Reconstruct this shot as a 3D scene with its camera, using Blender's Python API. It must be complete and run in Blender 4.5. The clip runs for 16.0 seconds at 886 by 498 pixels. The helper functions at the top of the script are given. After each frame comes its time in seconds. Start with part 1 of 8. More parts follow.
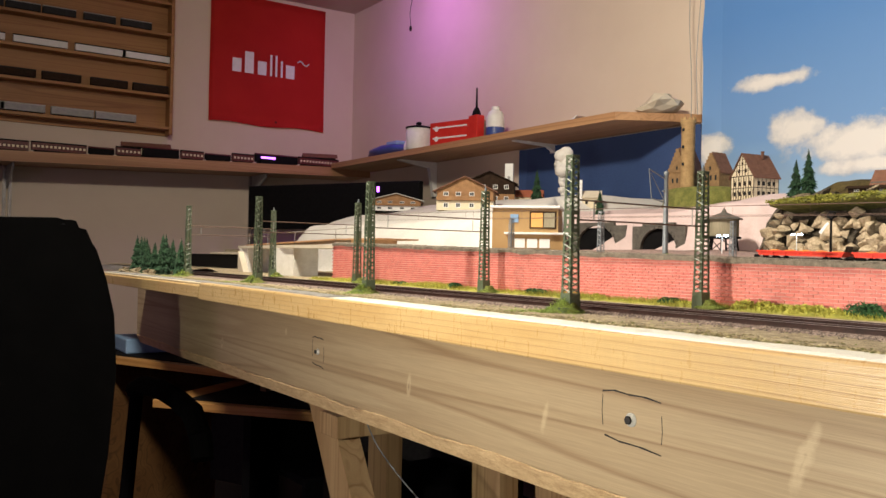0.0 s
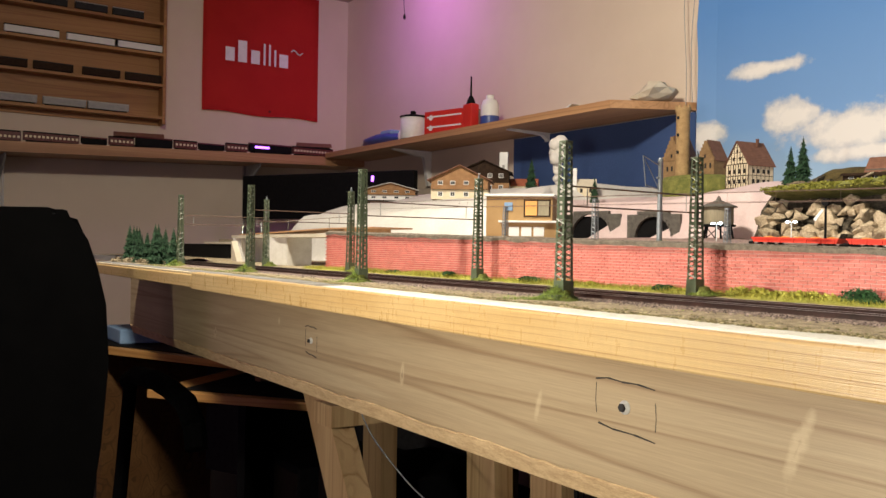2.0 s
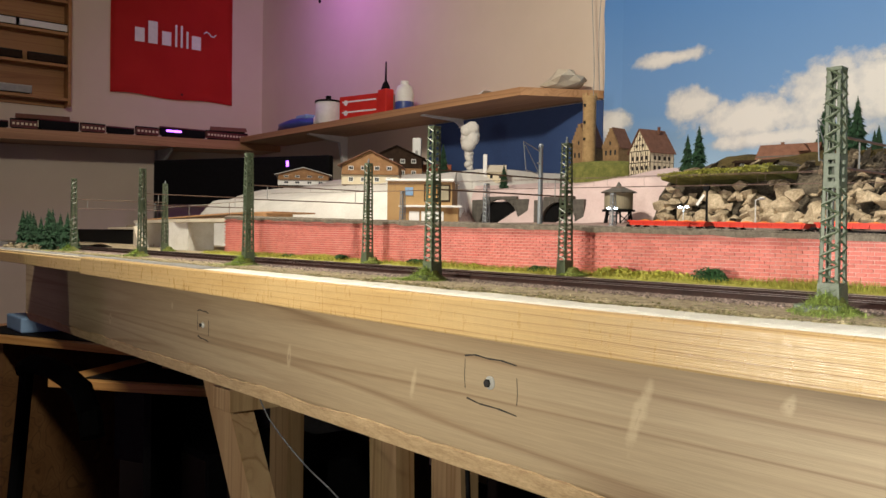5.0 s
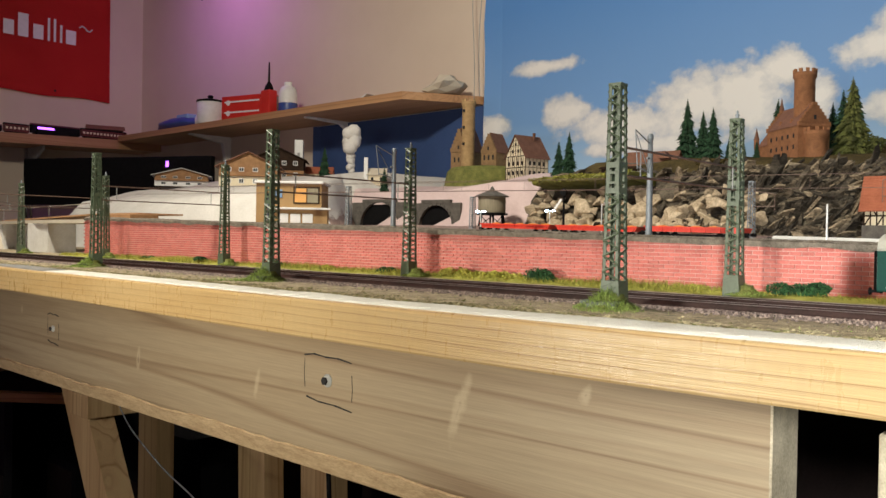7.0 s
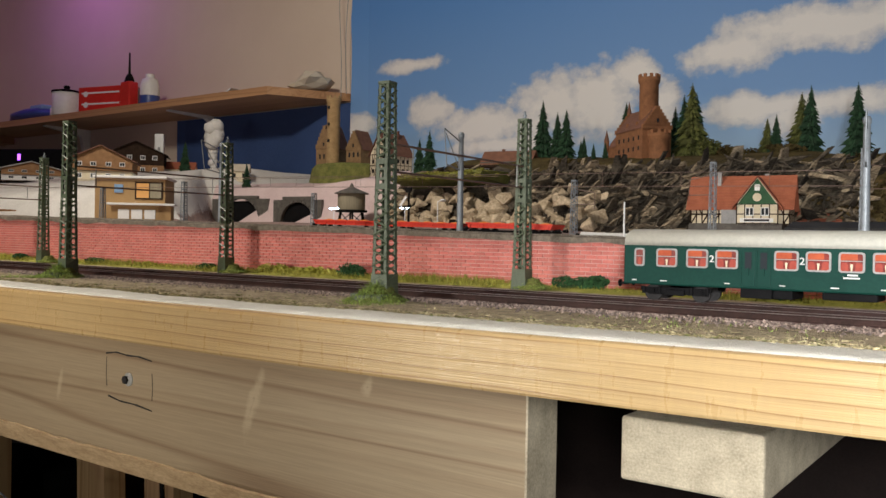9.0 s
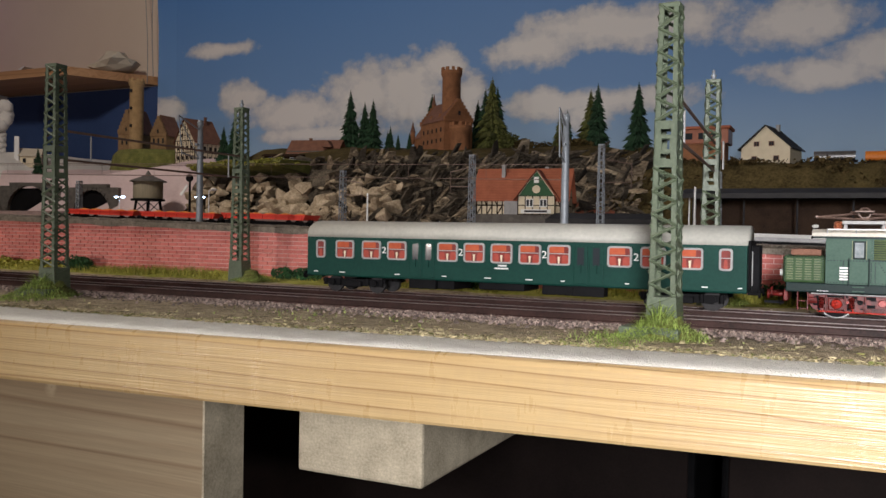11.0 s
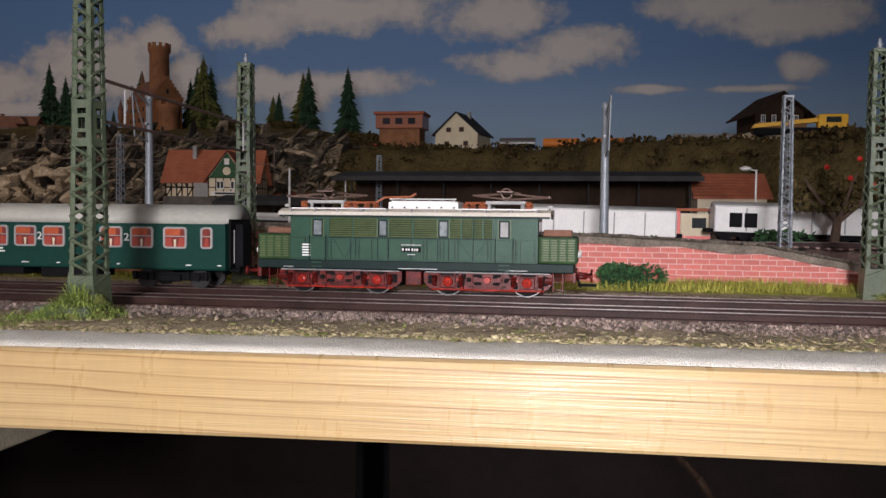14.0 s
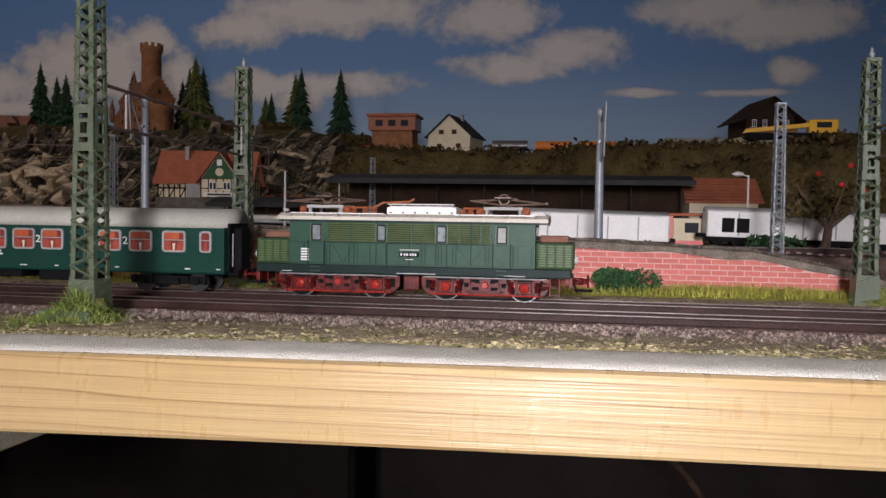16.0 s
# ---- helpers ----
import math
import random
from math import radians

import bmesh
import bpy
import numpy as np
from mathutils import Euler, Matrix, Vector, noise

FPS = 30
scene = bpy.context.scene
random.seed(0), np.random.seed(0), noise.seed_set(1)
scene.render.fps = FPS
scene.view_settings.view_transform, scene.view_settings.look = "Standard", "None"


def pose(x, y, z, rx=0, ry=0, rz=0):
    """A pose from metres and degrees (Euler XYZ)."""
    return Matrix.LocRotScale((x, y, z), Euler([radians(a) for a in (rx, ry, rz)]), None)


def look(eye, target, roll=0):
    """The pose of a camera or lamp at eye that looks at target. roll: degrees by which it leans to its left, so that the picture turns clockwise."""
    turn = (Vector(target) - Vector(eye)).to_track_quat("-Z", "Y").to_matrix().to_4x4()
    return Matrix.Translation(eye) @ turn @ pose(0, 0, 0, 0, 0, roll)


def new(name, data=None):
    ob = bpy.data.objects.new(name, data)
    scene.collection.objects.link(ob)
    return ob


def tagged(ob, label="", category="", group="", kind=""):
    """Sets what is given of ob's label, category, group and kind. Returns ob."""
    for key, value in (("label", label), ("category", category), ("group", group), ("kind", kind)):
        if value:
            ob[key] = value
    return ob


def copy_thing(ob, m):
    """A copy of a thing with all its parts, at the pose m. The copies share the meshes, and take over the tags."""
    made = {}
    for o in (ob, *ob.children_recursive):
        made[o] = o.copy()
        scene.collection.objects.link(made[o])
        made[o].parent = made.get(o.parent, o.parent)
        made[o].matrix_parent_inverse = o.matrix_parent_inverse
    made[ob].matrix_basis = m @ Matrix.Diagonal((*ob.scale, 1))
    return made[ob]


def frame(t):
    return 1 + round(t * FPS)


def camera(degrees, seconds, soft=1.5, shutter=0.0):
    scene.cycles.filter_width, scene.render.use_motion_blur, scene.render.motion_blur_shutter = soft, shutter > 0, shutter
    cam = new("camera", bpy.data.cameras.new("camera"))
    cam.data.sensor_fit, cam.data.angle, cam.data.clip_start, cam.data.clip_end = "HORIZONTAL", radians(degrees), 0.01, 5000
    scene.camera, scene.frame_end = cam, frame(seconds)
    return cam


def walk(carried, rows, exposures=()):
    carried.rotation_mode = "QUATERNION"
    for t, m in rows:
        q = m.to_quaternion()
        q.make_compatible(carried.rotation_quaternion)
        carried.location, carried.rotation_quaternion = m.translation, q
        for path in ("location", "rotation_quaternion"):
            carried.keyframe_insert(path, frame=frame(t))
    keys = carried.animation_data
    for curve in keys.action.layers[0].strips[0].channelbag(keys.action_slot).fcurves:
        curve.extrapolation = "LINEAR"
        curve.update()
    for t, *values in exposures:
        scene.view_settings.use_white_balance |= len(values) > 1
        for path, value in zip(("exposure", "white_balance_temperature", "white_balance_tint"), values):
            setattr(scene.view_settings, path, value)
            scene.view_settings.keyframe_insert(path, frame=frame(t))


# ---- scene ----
cam = camera(55.0, 16.0)
PATH = [
    (0, (0.532, 0.643, 1.147), (-1.133, 1.751, 1.17), 1.2),
    (0.5, (0.529, 0.645, 1.148), (-1.136, 1.752, 1.167), 1.0),
    (1, (0.528, 0.646, 1.148), (-1.137, 1.753, 1.156), 1.1),
    (1.5, (0.53, 0.645, 1.147), (-1.13, 1.76, 1.152), 1.1),
    (2, (0.528, 0.649, 1.145), (-1.13, 1.766, 1.144), 1.0),
    (2.5, (0.531, 0.649, 1.145), (-1.116, 1.783, 1.139), 0.8),
    (3, (0.541, 0.652, 1.145), (-1.093, 1.805, 1.131), 0.8),
    (5.5, (0.579, 0.681, 1.141), (-0.944, 1.977, 1.111), 0.9),
    (6, (0.587, 0.687, 1.14), (-0.899, 2.025, 1.113), 0.9),
    (6.5, (0.6, 0.693, 1.143), (-0.839, 2.082, 1.12), 0.8),
    (7, (0.624, 0.697, 1.142), (-0.763, 2.138, 1.122), 1.0),
    (7.5, (0.643, 0.704, 1.142), (-0.685, 2.199, 1.124), 1.0),
    (8, (0.656, 0.715, 1.141), (-0.622, 2.252, 1.126), 1.0),
    (10.5, (0.738, 0.771, 1.142), (-0.224, 2.524, 1.106), 1.0),
    (11, (0.763, 0.786, 1.144), (-0.095, 2.592, 1.106), 1.0),
    (11.5, (0.787, 0.796, 1.143), (0.036, 2.649, 1.101), 1.2),
    (12, (0.814, 0.808, 1.142), (0.163, 2.699, 1.098), 1.4),
    (12.5, (0.842, 0.816, 1.144), (0.295, 2.739, 1.092), 0.8),
    (13, (0.878, 0.815, 1.142), (0.42, 2.761, 1.088), 0.6),
    (13.5, (0.895, 0.819, 1.143), (0.513, 2.782, 1.079), 0.5),
    (14, (0.9, 0.82, 1.144), (0.555, 2.789, 1.074), 0.6),
    (14.5, (0.9, 0.821, 1.144), (0.579, 2.794, 1.073), 0.7),
    (15, (0.902, 0.822, 1.145), (0.571, 2.793, 1.071), 0.7),
    (15.5, (0.891, 0.819, 1.144), (0.593, 2.796, 1.076), 1.0),
    (16, (0.897, 0.816, 1.146), (0.574, 2.789, 1.079), 0.9),
]
walk(cam, [(t, look(eye, target, roll)) for t, eye, target, roll in PATH],
     exposures=[(0, 0.22, 6450, 7), (3, 0.18, 6400, 7), (5.5, -0.14, 6250, 5), (6.5, -0.20, 6200, 5), (8, -0.56, 6150, 7),
                (10.5, -1.35, 6050, 13), (12.5, -1.88, 6050, 17), (16, -2.1, 6050, 20)])

# ---- light ----
world = bpy.data.worlds.new("world")
scene.world = world
world.use_nodes = True
world.node_tree.nodes["Background"].inputs[0].default_value = (1.0, 0.85, 0.7, 1)
world.node_tree.nodes["Background"].inputs[1].default_value = 0.006


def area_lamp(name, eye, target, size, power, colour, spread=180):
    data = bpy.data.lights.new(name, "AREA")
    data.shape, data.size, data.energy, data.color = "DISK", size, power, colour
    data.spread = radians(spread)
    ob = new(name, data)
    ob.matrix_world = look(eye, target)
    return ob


# the ceiling lamp over the layout, the violet lamp by the back wall and, in front of the table, two fixed lamps added
# in place of the torch carried with the camera
area_lamp("ceiling_lamp_light", (-0.7, 0.85, 2.62), (-0.9, 2.2, 1.2), 0.25, 60, (0.98, 0.86, 0.70))
area_lamp("violet_lamp_light", (-3.4, 2.75, 2.74), (-3.5, 3.3, 2.2), 0.3, 5.2, (0.66, 0.20, 0.95))
area_lamp("violet_lamp_low", (-0.7, -1.4, 1.5), (-1.0, 1.17, 0.98), 0.6, 5.4, (0.85, 0.50, 0.80))
area_lamp("torch_stand_in_left", (0.05, 0.20, 1.16), (-0.15, 1.3, 1.05), 0.05, 6.0, (1.0, 0.90, 0.74), 130)
area_lamp("torch_stand_in_right", (0.94, 0.25, 1.26), (0.91, 1.24, 1.12), 0.13, 8.8, (1.0, 0.95, 0.88), 74)

# ---- materials ----
def nodes_of(m):
    m.use_nodes = True
    nt = m.node_tree
    return nt, nt.nodes["Principled BSDF"]


def link(nt, a, b):
    nt.links.new(a, b)


def coords(nt, scale=(1, 1, 1), kind="Object"):
    tc = nt.nodes.new("ShaderNodeTexCoord")
    mp = nt.nodes.new("ShaderNodeMapping")
    mp.inputs["Scale"].default_value = scale
    link(nt, tc.outputs[kind], mp.inputs["Vector"])
    return mp.outputs["Vector"]


def noise_tex(nt, vec, scale, detail=4, rough=0.6, distortion=0.0):
    n = nt.nodes.new("ShaderNodeTexNoise")
    n.inputs["Scale"].default_value, n.inputs["Detail"].default_value = scale, detail
    n.inputs["Roughness"].default_value, n.inputs["Distortion"].default_value = rough, distortion
    link(nt, vec, n.inputs["Vector"])
    return n.outputs["Fac"]


def ramp(nt, fac, stops):
    r = nt.nodes.new("ShaderNodeValToRGB")
    while len(r.color_ramp.elements) < len(stops):
        r.color_ramp.elements.new(0.5)
    for e, (p, c) in zip(r.color_ramp.elements, stops):
        e.position, e.color = p, (*c, 1)
    link(nt, fac, r.inputs["Fac"])
    return r.outputs["Color"]


def mix(nt, fac, a, b, mode="MIX"):
    m = nt.nodes.new("ShaderNodeMix")
    m.data_type, m.blend_type = "RGBA", mode
    for sock, v in ((m.inputs[0], fac), (m.inputs[6], a), (m.inputs[7], b)):
        if isinstance(v, (int, float)):
            sock.default_value = v
        elif isinstance(v, tuple):
            sock.default_value = (*v, 1)
        else:
            link(nt, v, sock)
    return m.outputs[2]


def bump(nt, bsdf, height, strength, distance):
    b = nt.nodes.new("ShaderNodeBump")
    b.inputs["Strength"].default_value, b.inputs["Distance"].default_value = strength, distance
    link(nt, height, b.inputs["Height"])
    link(nt, b.outputs["Normal"], bsdf.inputs["Normal"])


def mat(name, dark, light, fine=400, coarse=30, rough=0.7, metal=0.0, relief=0.0, stretch=(1, 1, 1), vary=0.0, spec=0.5):
    """Grain at two scales between two colours, fine relief, and a little change from piece to piece."""
    m = bpy.data.materials.new(name)
    nt, p = nodes_of(m)
    vec = coords(nt, stretch)
    a = noise_tex(nt, vec, fine, 3)
    b = noise_tex(nt, vec, coarse, 5)
    half = nt.nodes.new("ShaderNodeMath")
    half.operation = "MULTIPLY_ADD"
    half.inputs[1].default_value = 0.45
    link(nt, a, half.inputs[0])
    s = nt.nodes.new("ShaderNodeMath")
    s.operation = "MULTIPLY"
    s.inputs[1].default_value = 0.55
    link(nt, b, s.inputs[0])
    link(nt, s.outputs[0], half.inputs[2])
    col = ramp(nt, half.outputs[0], [(0.33, dark), (0.67, light)])
    if vary:
        info = nt.nodes.new("ShaderNodeObjectInfo")
        geo = nt.nodes.new("ShaderNodeNewGeometry")
        add = nt.nodes.new("ShaderNodeMath")
        add.operation = "ADD"
        link(nt, info.outputs["Random"], add.inputs[0])
        link(nt, geo.outputs["Random Per Island"], add.inputs[1])
        fr = nt.nodes.new("ShaderNodeMath")
        fr.operation = "FRACT"
        link(nt, add.outputs[0], fr.inputs[0])
        tone = ramp(nt, fr.outputs[0], [(0.0, (1 - vary,) * 3), (1.0, (1 + vary * 0.3,) * 3)])
        col = mix(nt, 1.0, col, tone, "MULTIPLY")
    link(nt, col, p.inputs["Base Color"])
    p.inputs["Roughness"].default_value, p.inputs["Metallic"].default_value = rough, metal
    p.inputs["Specular IOR Level"].default_value = spec
    if relief:
        bump(nt, p, a, 0.6, relief)
    return m


def calc(nt, op, a, b=None):
    n = nt.nodes.new("ShaderNodeMath")
    n.operation = op
    for i, v in enumerate((a, b)):
        if v is None:
            continue
        if isinstance(v, (int, float)):
            n.inputs[i].default_value = v
        else:
            link(nt, v, n.inputs[i])
    return n.outputs[0]


def planed_pine(name, dark, light):
    """Planed pine edge: thin wavering growth lines, cross saw marks, a satin face."""
    m = bpy.data.materials.new(name)
    nt, p = nodes_of(m)
    tc = nt.nodes.new("ShaderNodeTexCoord")
    sep = nt.nodes.new("ShaderNodeSeparateXYZ")
    link(nt, tc.outputs["Object"], sep.inputs[0])
    slow = noise_tex(nt, coords(nt, (1.6, 30, 30)), 1.0, 3, 0.5)
    v = calc(nt, "ADD", calc(nt, "MULTIPLY", sep.outputs[2], 185.0), calc(nt, "MULTIPLY", slow, 3.2))
    v = calc(nt, "ADD", v, calc(nt, "MULTIPLY", sep.outputs[1], 60.0))
    line = ramp(nt, calc(nt, "FRACT", v), [(0.0, (0, 0, 0)), (0.60, (0.06,) * 3), (0.86, (0.25,) * 3), (0.94, (1, 1, 1)), (1.0, (0, 0, 0))])
    strength = ramp(nt, noise_tex(nt, coords(nt, (3, 60, 160)), 1.0, 3), [(0.32, (0.35,) * 3), (0.65, (1.0,) * 3)])
    col = mix(nt, calc(nt, "MULTIPLY", line, strength), light, dark)
    fib = noise_tex(nt, coords(nt, (25, 1, 900)), 1.0, 4)
    saw = noise_tex(nt, coords(nt, (260, 10, 60)), 1.0, 4)
    col = mix(nt, 1.0, col, ramp(nt, fib, [(0.3, (0.86,) * 3), (0.7, (1, 1, 1))]), "MULTIPLY")
    col = mix(nt, 1.0, col, ramp(nt, saw, [(0.3, (0.95,) * 3), (0.6, (1, 1, 1))]), "MULTIPLY")
    warm = noise_tex(nt, coords(nt, (4, 4, 20)), 1.0, 3)
    col = mix(nt, 1.0, col, ramp(nt, warm, [(0.3, (0.86, 0.78, 0.66)), (0.7, (1, 1, 1))]), "MULTIPLY")
    link(nt, col, p.inputs["Base Color"])
    link(nt, ramp(nt, saw, [(0.3, (0.40,) * 3), (0.7, (0.24,) * 3)]), p.inputs["Roughness"])
    fine = noise_tex(nt, coords(nt, (14, 1, 1500)), 1.0, 3)
    bump(nt, p, calc(nt, "ADD", calc(nt, "MULTIPLY", saw, 0.35), fine), 0.45, 0.0005)
    return m


def wood(name, dark, light, along=0, ring=70, rough=0.5, knots=()):
    """Sawn softwood: grain lines along one axis, broad bands, fine fibres and grown-over knots (x, z, lean, width, height)."""
    m = bpy.data.materials.new(name)
    nt, p = nodes_of(m)
    st = [1.0, 1.0, 1.0]
    st[along] = 0.022
    vec = coords(nt, tuple(st))
    warp = noise_tex(nt, vec, 9, 3, 0.5, 0.4)
    rings = noise_tex(nt, vec, ring * 0.32, 1.5, 0.4, 0.15)
    mid = tuple(a * 0.45 + b * 0.55 for a, b in zip(dark, light))
    soft = tuple(a * 0.2 + b * 0.8 for a, b in zip(dark, light))
    bands = ramp(nt, rings, [(0.26, light), (0.31, mid), (0.33, light), (0.385, soft), (0.40, dark), (0.415, light), (0.46, soft), (0.475, mid),
                             (0.49, light), (0.54, soft), (0.555, dark), (0.57, light), (0.63, mid), (0.65, light), (0.71, dark), (0.73, light)])
    st2 = [1.0, 1.0, 1.0]
    st2[along] = 0.02
    fib = noise_tex(nt, coords(nt, tuple(st2)), 900, 3)
    fine = ramp(nt, fib, [(0.3, (0.8,) * 3), (0.7, (1.0,) * 3)])
    big = ramp(nt, warp, [(0.3, (0.66, 0.58, 0.50)), (0.7, (1.0, 1.0, 1.0))])
    col = mix(nt, 1.0, mix(nt, 1.0, bands, fine, "MULTIPLY"), big, "MULTIPLY")
    if knots:
        tc = nt.nodes.new("ShaderNodeTexCoord")
        sep = nt.nodes.new("ShaderNodeSeparateXYZ")
        link(nt, tc.outputs["Object"], sep.inputs[0])
        wob = noise_tex(nt, tc.outputs["Object"], 60, 3)
        for x, z, lean, w, h in knots:
            dz = calc(nt, "SUBTRACT", sep.outputs[2], z)
            dx = calc(nt, "SUBTRACT", calc(nt, "SUBTRACT", sep.outputs[0], x), calc(nt, "MULTIPLY", dz, lean))
            a, b = calc(nt, "DIVIDE", dx, w), calc(nt, "DIVIDE", dz, h)
            d = calc(nt, "SQRT", calc(nt, "ADD", calc(nt, "MULTIPLY", a, a), calc(nt, "MULTIPLY", b, b)))
            d = calc(nt, "ADD", d, calc(nt, "MULTIPLY", wob, 0.9))
            pale = ramp(nt, d, [(0.75, (1, 1, 1)), (1.0, (0, 0, 0))])
            core = ramp(nt, d, [(0.42, (1, 1, 1)), (0.62, (0, 0, 0))])
            col = mix(nt, calc(nt, "MULTIPLY", pale, 0.5), col, tuple(min(1, c * 1.12) for c in light))
            col = mix(nt, calc(nt, "MULTIPLY", core, 0.8), col, tuple(c * 0.55 for c in dark))
    link(nt, col, p.inputs["Base Color"])
    p.inputs["Roughness"].default_value = rough
    bump(nt, p, fib, 0.25, 0.0006)
    return m


PINE = planed_pine("pine_board", (0.31, 0.18, 0.072), (0.60, 0.435, 0.215))
BEAM = wood("old_beam", (0.335, 0.242, 0.148), (0.50, 0.405, 0.265), 0, 62, 0.5, ((-0.333, 0.995, 0.1, 0.009, 0.030), (-0.086, 1.0, 0.2, 0.010, 0.030), (0.184, 1.012, 0.34, 0.014, 0.050), (-0.99, 0.985, 0.1, 0.012, 0.022), (-0.70, 1.03, 0.0, 0.010, 0.012), (0.30, 1.04, 0.2, 0.010, 0.014)))
FRAYED = mat("frayed_edge", (0.36, 0.235, 0.12), (0.66, 0.49, 0.28), 900, 150, 0.85, relief=0.0015, stretch=(0.25, 1, 1))
SAWN = mat("sawn_end", (0.34, 0.29, 0.20), (0.70, 0.62, 0.46), 700, 60, 0.85, relief=0.0008)
LEGWOOD = wood("leg_pine", (0.42, 0.26, 0.12), (0.66, 0.47, 0.26), 2, 45, 0.6)
SHELF = wood("shelf_beech", (0.42, 0.22, 0.10), (0.60, 0.35, 0.18), 0, 40, 0.5)
SHELF_Y = wood("shelf_beech_side", (0.36, 0.18, 0.09), (0.52, 0.29, 0.15), 1, 40, 0.5)
MAROON = mat("maroon_paint", (0.05, 0.010, 0.009), (0.14, 0.020, 0.018), 500, 40, 0.5)
CASEWOOD = wood("case_pine", (0.34, 0.15, 0.05), (0.48, 0.25, 0.09), 1, 40, 0.55)
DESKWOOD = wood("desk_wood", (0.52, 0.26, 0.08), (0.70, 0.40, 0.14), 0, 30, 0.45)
PLASTER = mat("white_plaster", (0.60, 0.58, 0.53), (0.82, 0.81, 0.77), 700, 40, 0.85, relief=0.0012)
PINKWHITE = mat("pinkish_plaster", (0.60, 0.46, 0.45), (0.76, 0.62, 0.61), 250, 12, 0.9, relief=0.001, spec=0.2)
STRIP = mat("edge_plaster", (0.68, 0.66, 0.58), (0.90, 0.88, 0.80), 1200, 90, 0.8, relief=0.003)
FELT = mat("grey_edge_felt", (0.10, 0.095, 0.090), (0.34, 0.33, 0.31), 500, 30, 0.9, relief=0.003)
SNOW = mat("white_hill", (0.56, 0.54, 0.50), (0.76, 0.74, 0.70), 250, 10, 0.9, relief=0.001, spec=0.2)
WALLPAINT = mat("wall_paint", (0.62, 0.52, 0.42), (0.70, 0.60, 0.49), 300, 2.5, 0.9, relief=0.0008)
CEIL = mat("ceiling_paint", (0.5, 0.42, 0.36), (0.58, 0.5, 0.43), 200, 2, 0.9)
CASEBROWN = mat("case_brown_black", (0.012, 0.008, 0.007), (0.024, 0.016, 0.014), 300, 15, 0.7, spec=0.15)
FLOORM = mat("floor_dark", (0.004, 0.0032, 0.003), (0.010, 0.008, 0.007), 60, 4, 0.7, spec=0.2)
WALLGRASS = mat("pale_grass_fibre", (0.22, 0.24, 0.04), (0.48, 0.46, 0.11), 300, 40, 0.85, vary=0.5, spec=0.1)
MOSS = mat("tan_moss", (0.22, 0.185, 0.095), (0.66, 0.57, 0.35), 900, 60, 0.95, vary=0.6, spec=0.1)
VERGE = mat("verge_earth", (0.13, 0.105, 0.066), (0.60, 0.50, 0.34), 900, 120, 0.95, relief=0.004, spec=0.2)
BALLAST = mat("ballast", (0.085, 0.052, 0.045), (0.42, 0.295, 0.26), 800, 90, 0.8, relief=0.002, spec=0.4)
PALEGRAVEL = mat("pale_gravel", (0.10, 0.085, 0.068), (0.36, 0.31, 0.25), 900, 120, 0.9, relief=0.002, vary=0.4, spec=0.2)
STONEBITS = mat("ballast_stone", (0.085, 0.062, 0.052), (0.58, 0.45, 0.385), 900, 200, 0.8, vary=0.8, spec=0.4)
GRASS = mat("grass_fibre", (0.17, 0.26, 0.045), (0.48, 0.60, 0.16), 300, 60, 0.8, vary=0.6, spec=0.2)
GRASSY = mat("yellow_grass_fibre", (0.34, 0.35, 0.04), (0.64, 0.60, 0.12), 300, 60, 0.8, vary=0.4)
GRASSMAT = mat("grass_mat", (0.06, 0.08, 0.015), (0.26, 0.26, 0.07), 500, 45, 0.95, relief=0.002)
OLIVE = mat("olive_turf", (0.018, 0.014, 0.007), (0.15, 0.115, 0.045), 200, 20, 0.95, relief=0.002, spec=0.1)
BUSH = mat("bush_foam", (0.012, 0.05, 0.018), (0.05, 0.15, 0.04), 500, 90, 0.9, vary=0.5)
NEEDLE = mat("dark_needles", (0.008, 0.03, 0.014), (0.03, 0.09, 0.035), 400, 60, 0.9, vary=0.5)
NEEDLE2 = mat("olive_needles", (0.05, 0.065, 0.012), (0.16, 0.17, 0.04), 400, 60, 0.9, vary=0.5)
BARK = mat("bark", (0.05, 0.03, 0.02), (0.14, 0.09, 0.06), 500, 60, 0.9)
BRICKM = mat("brick_red", (0.52, 0.135, 0.115), (0.71, 0.25, 0.21), 900, 70, 0.75, vary=0.15, relief=0.0003, spec=0.3)
MORTAR = mat("mortar_pink", (0.60, 0.35, 0.31), (0.75, 0.48, 0.43), 900, 60, 0.85)
MAST = mat("mast_green", (0.058, 0.082, 0.048), (0.125, 0.155, 0.098), 900, 120, 0.42, relief=0.0003, spec=0.5)
MASTGREY = mat("mast_grey", (0.17, 0.19, 0.21), (0.29, 0.32, 0.35), 900, 120, 0.45, 0.2)
WIRE = mat("wire_rusty", (0.09, 0.055, 0.042), (0.20, 0.135, 0.105), 900, 100, 0.5, 0.2)
STEEL = mat("bright_steel", (0.45, 0.45, 0.46), (0.70, 0.70, 0.70), 900, 80, 0.25, 0.95)
RAILHEAD = mat("worn_rail_head", (0.16, 0.13, 0.125), (0.46, 0.42, 0.40), 900, 45, 0.34, 0.85)
RAIL = mat("rail_brown", (0.012, 0.006, 0.005), (0.055, 0.027, 0.022), 900, 60, 0.5, spec=0.15)
SLEEPER = mat("sleeper_brown", (0.13, 0.072, 0.062), (0.30, 0.185, 0.165), 900, 100, 0.45, spec=0.5)
LOUVRE = mat("louvre_olive", (0.062, 0.090, 0.032), (0.115, 0.145, 0.054), 700, 80, 0.45, spec=0.4)
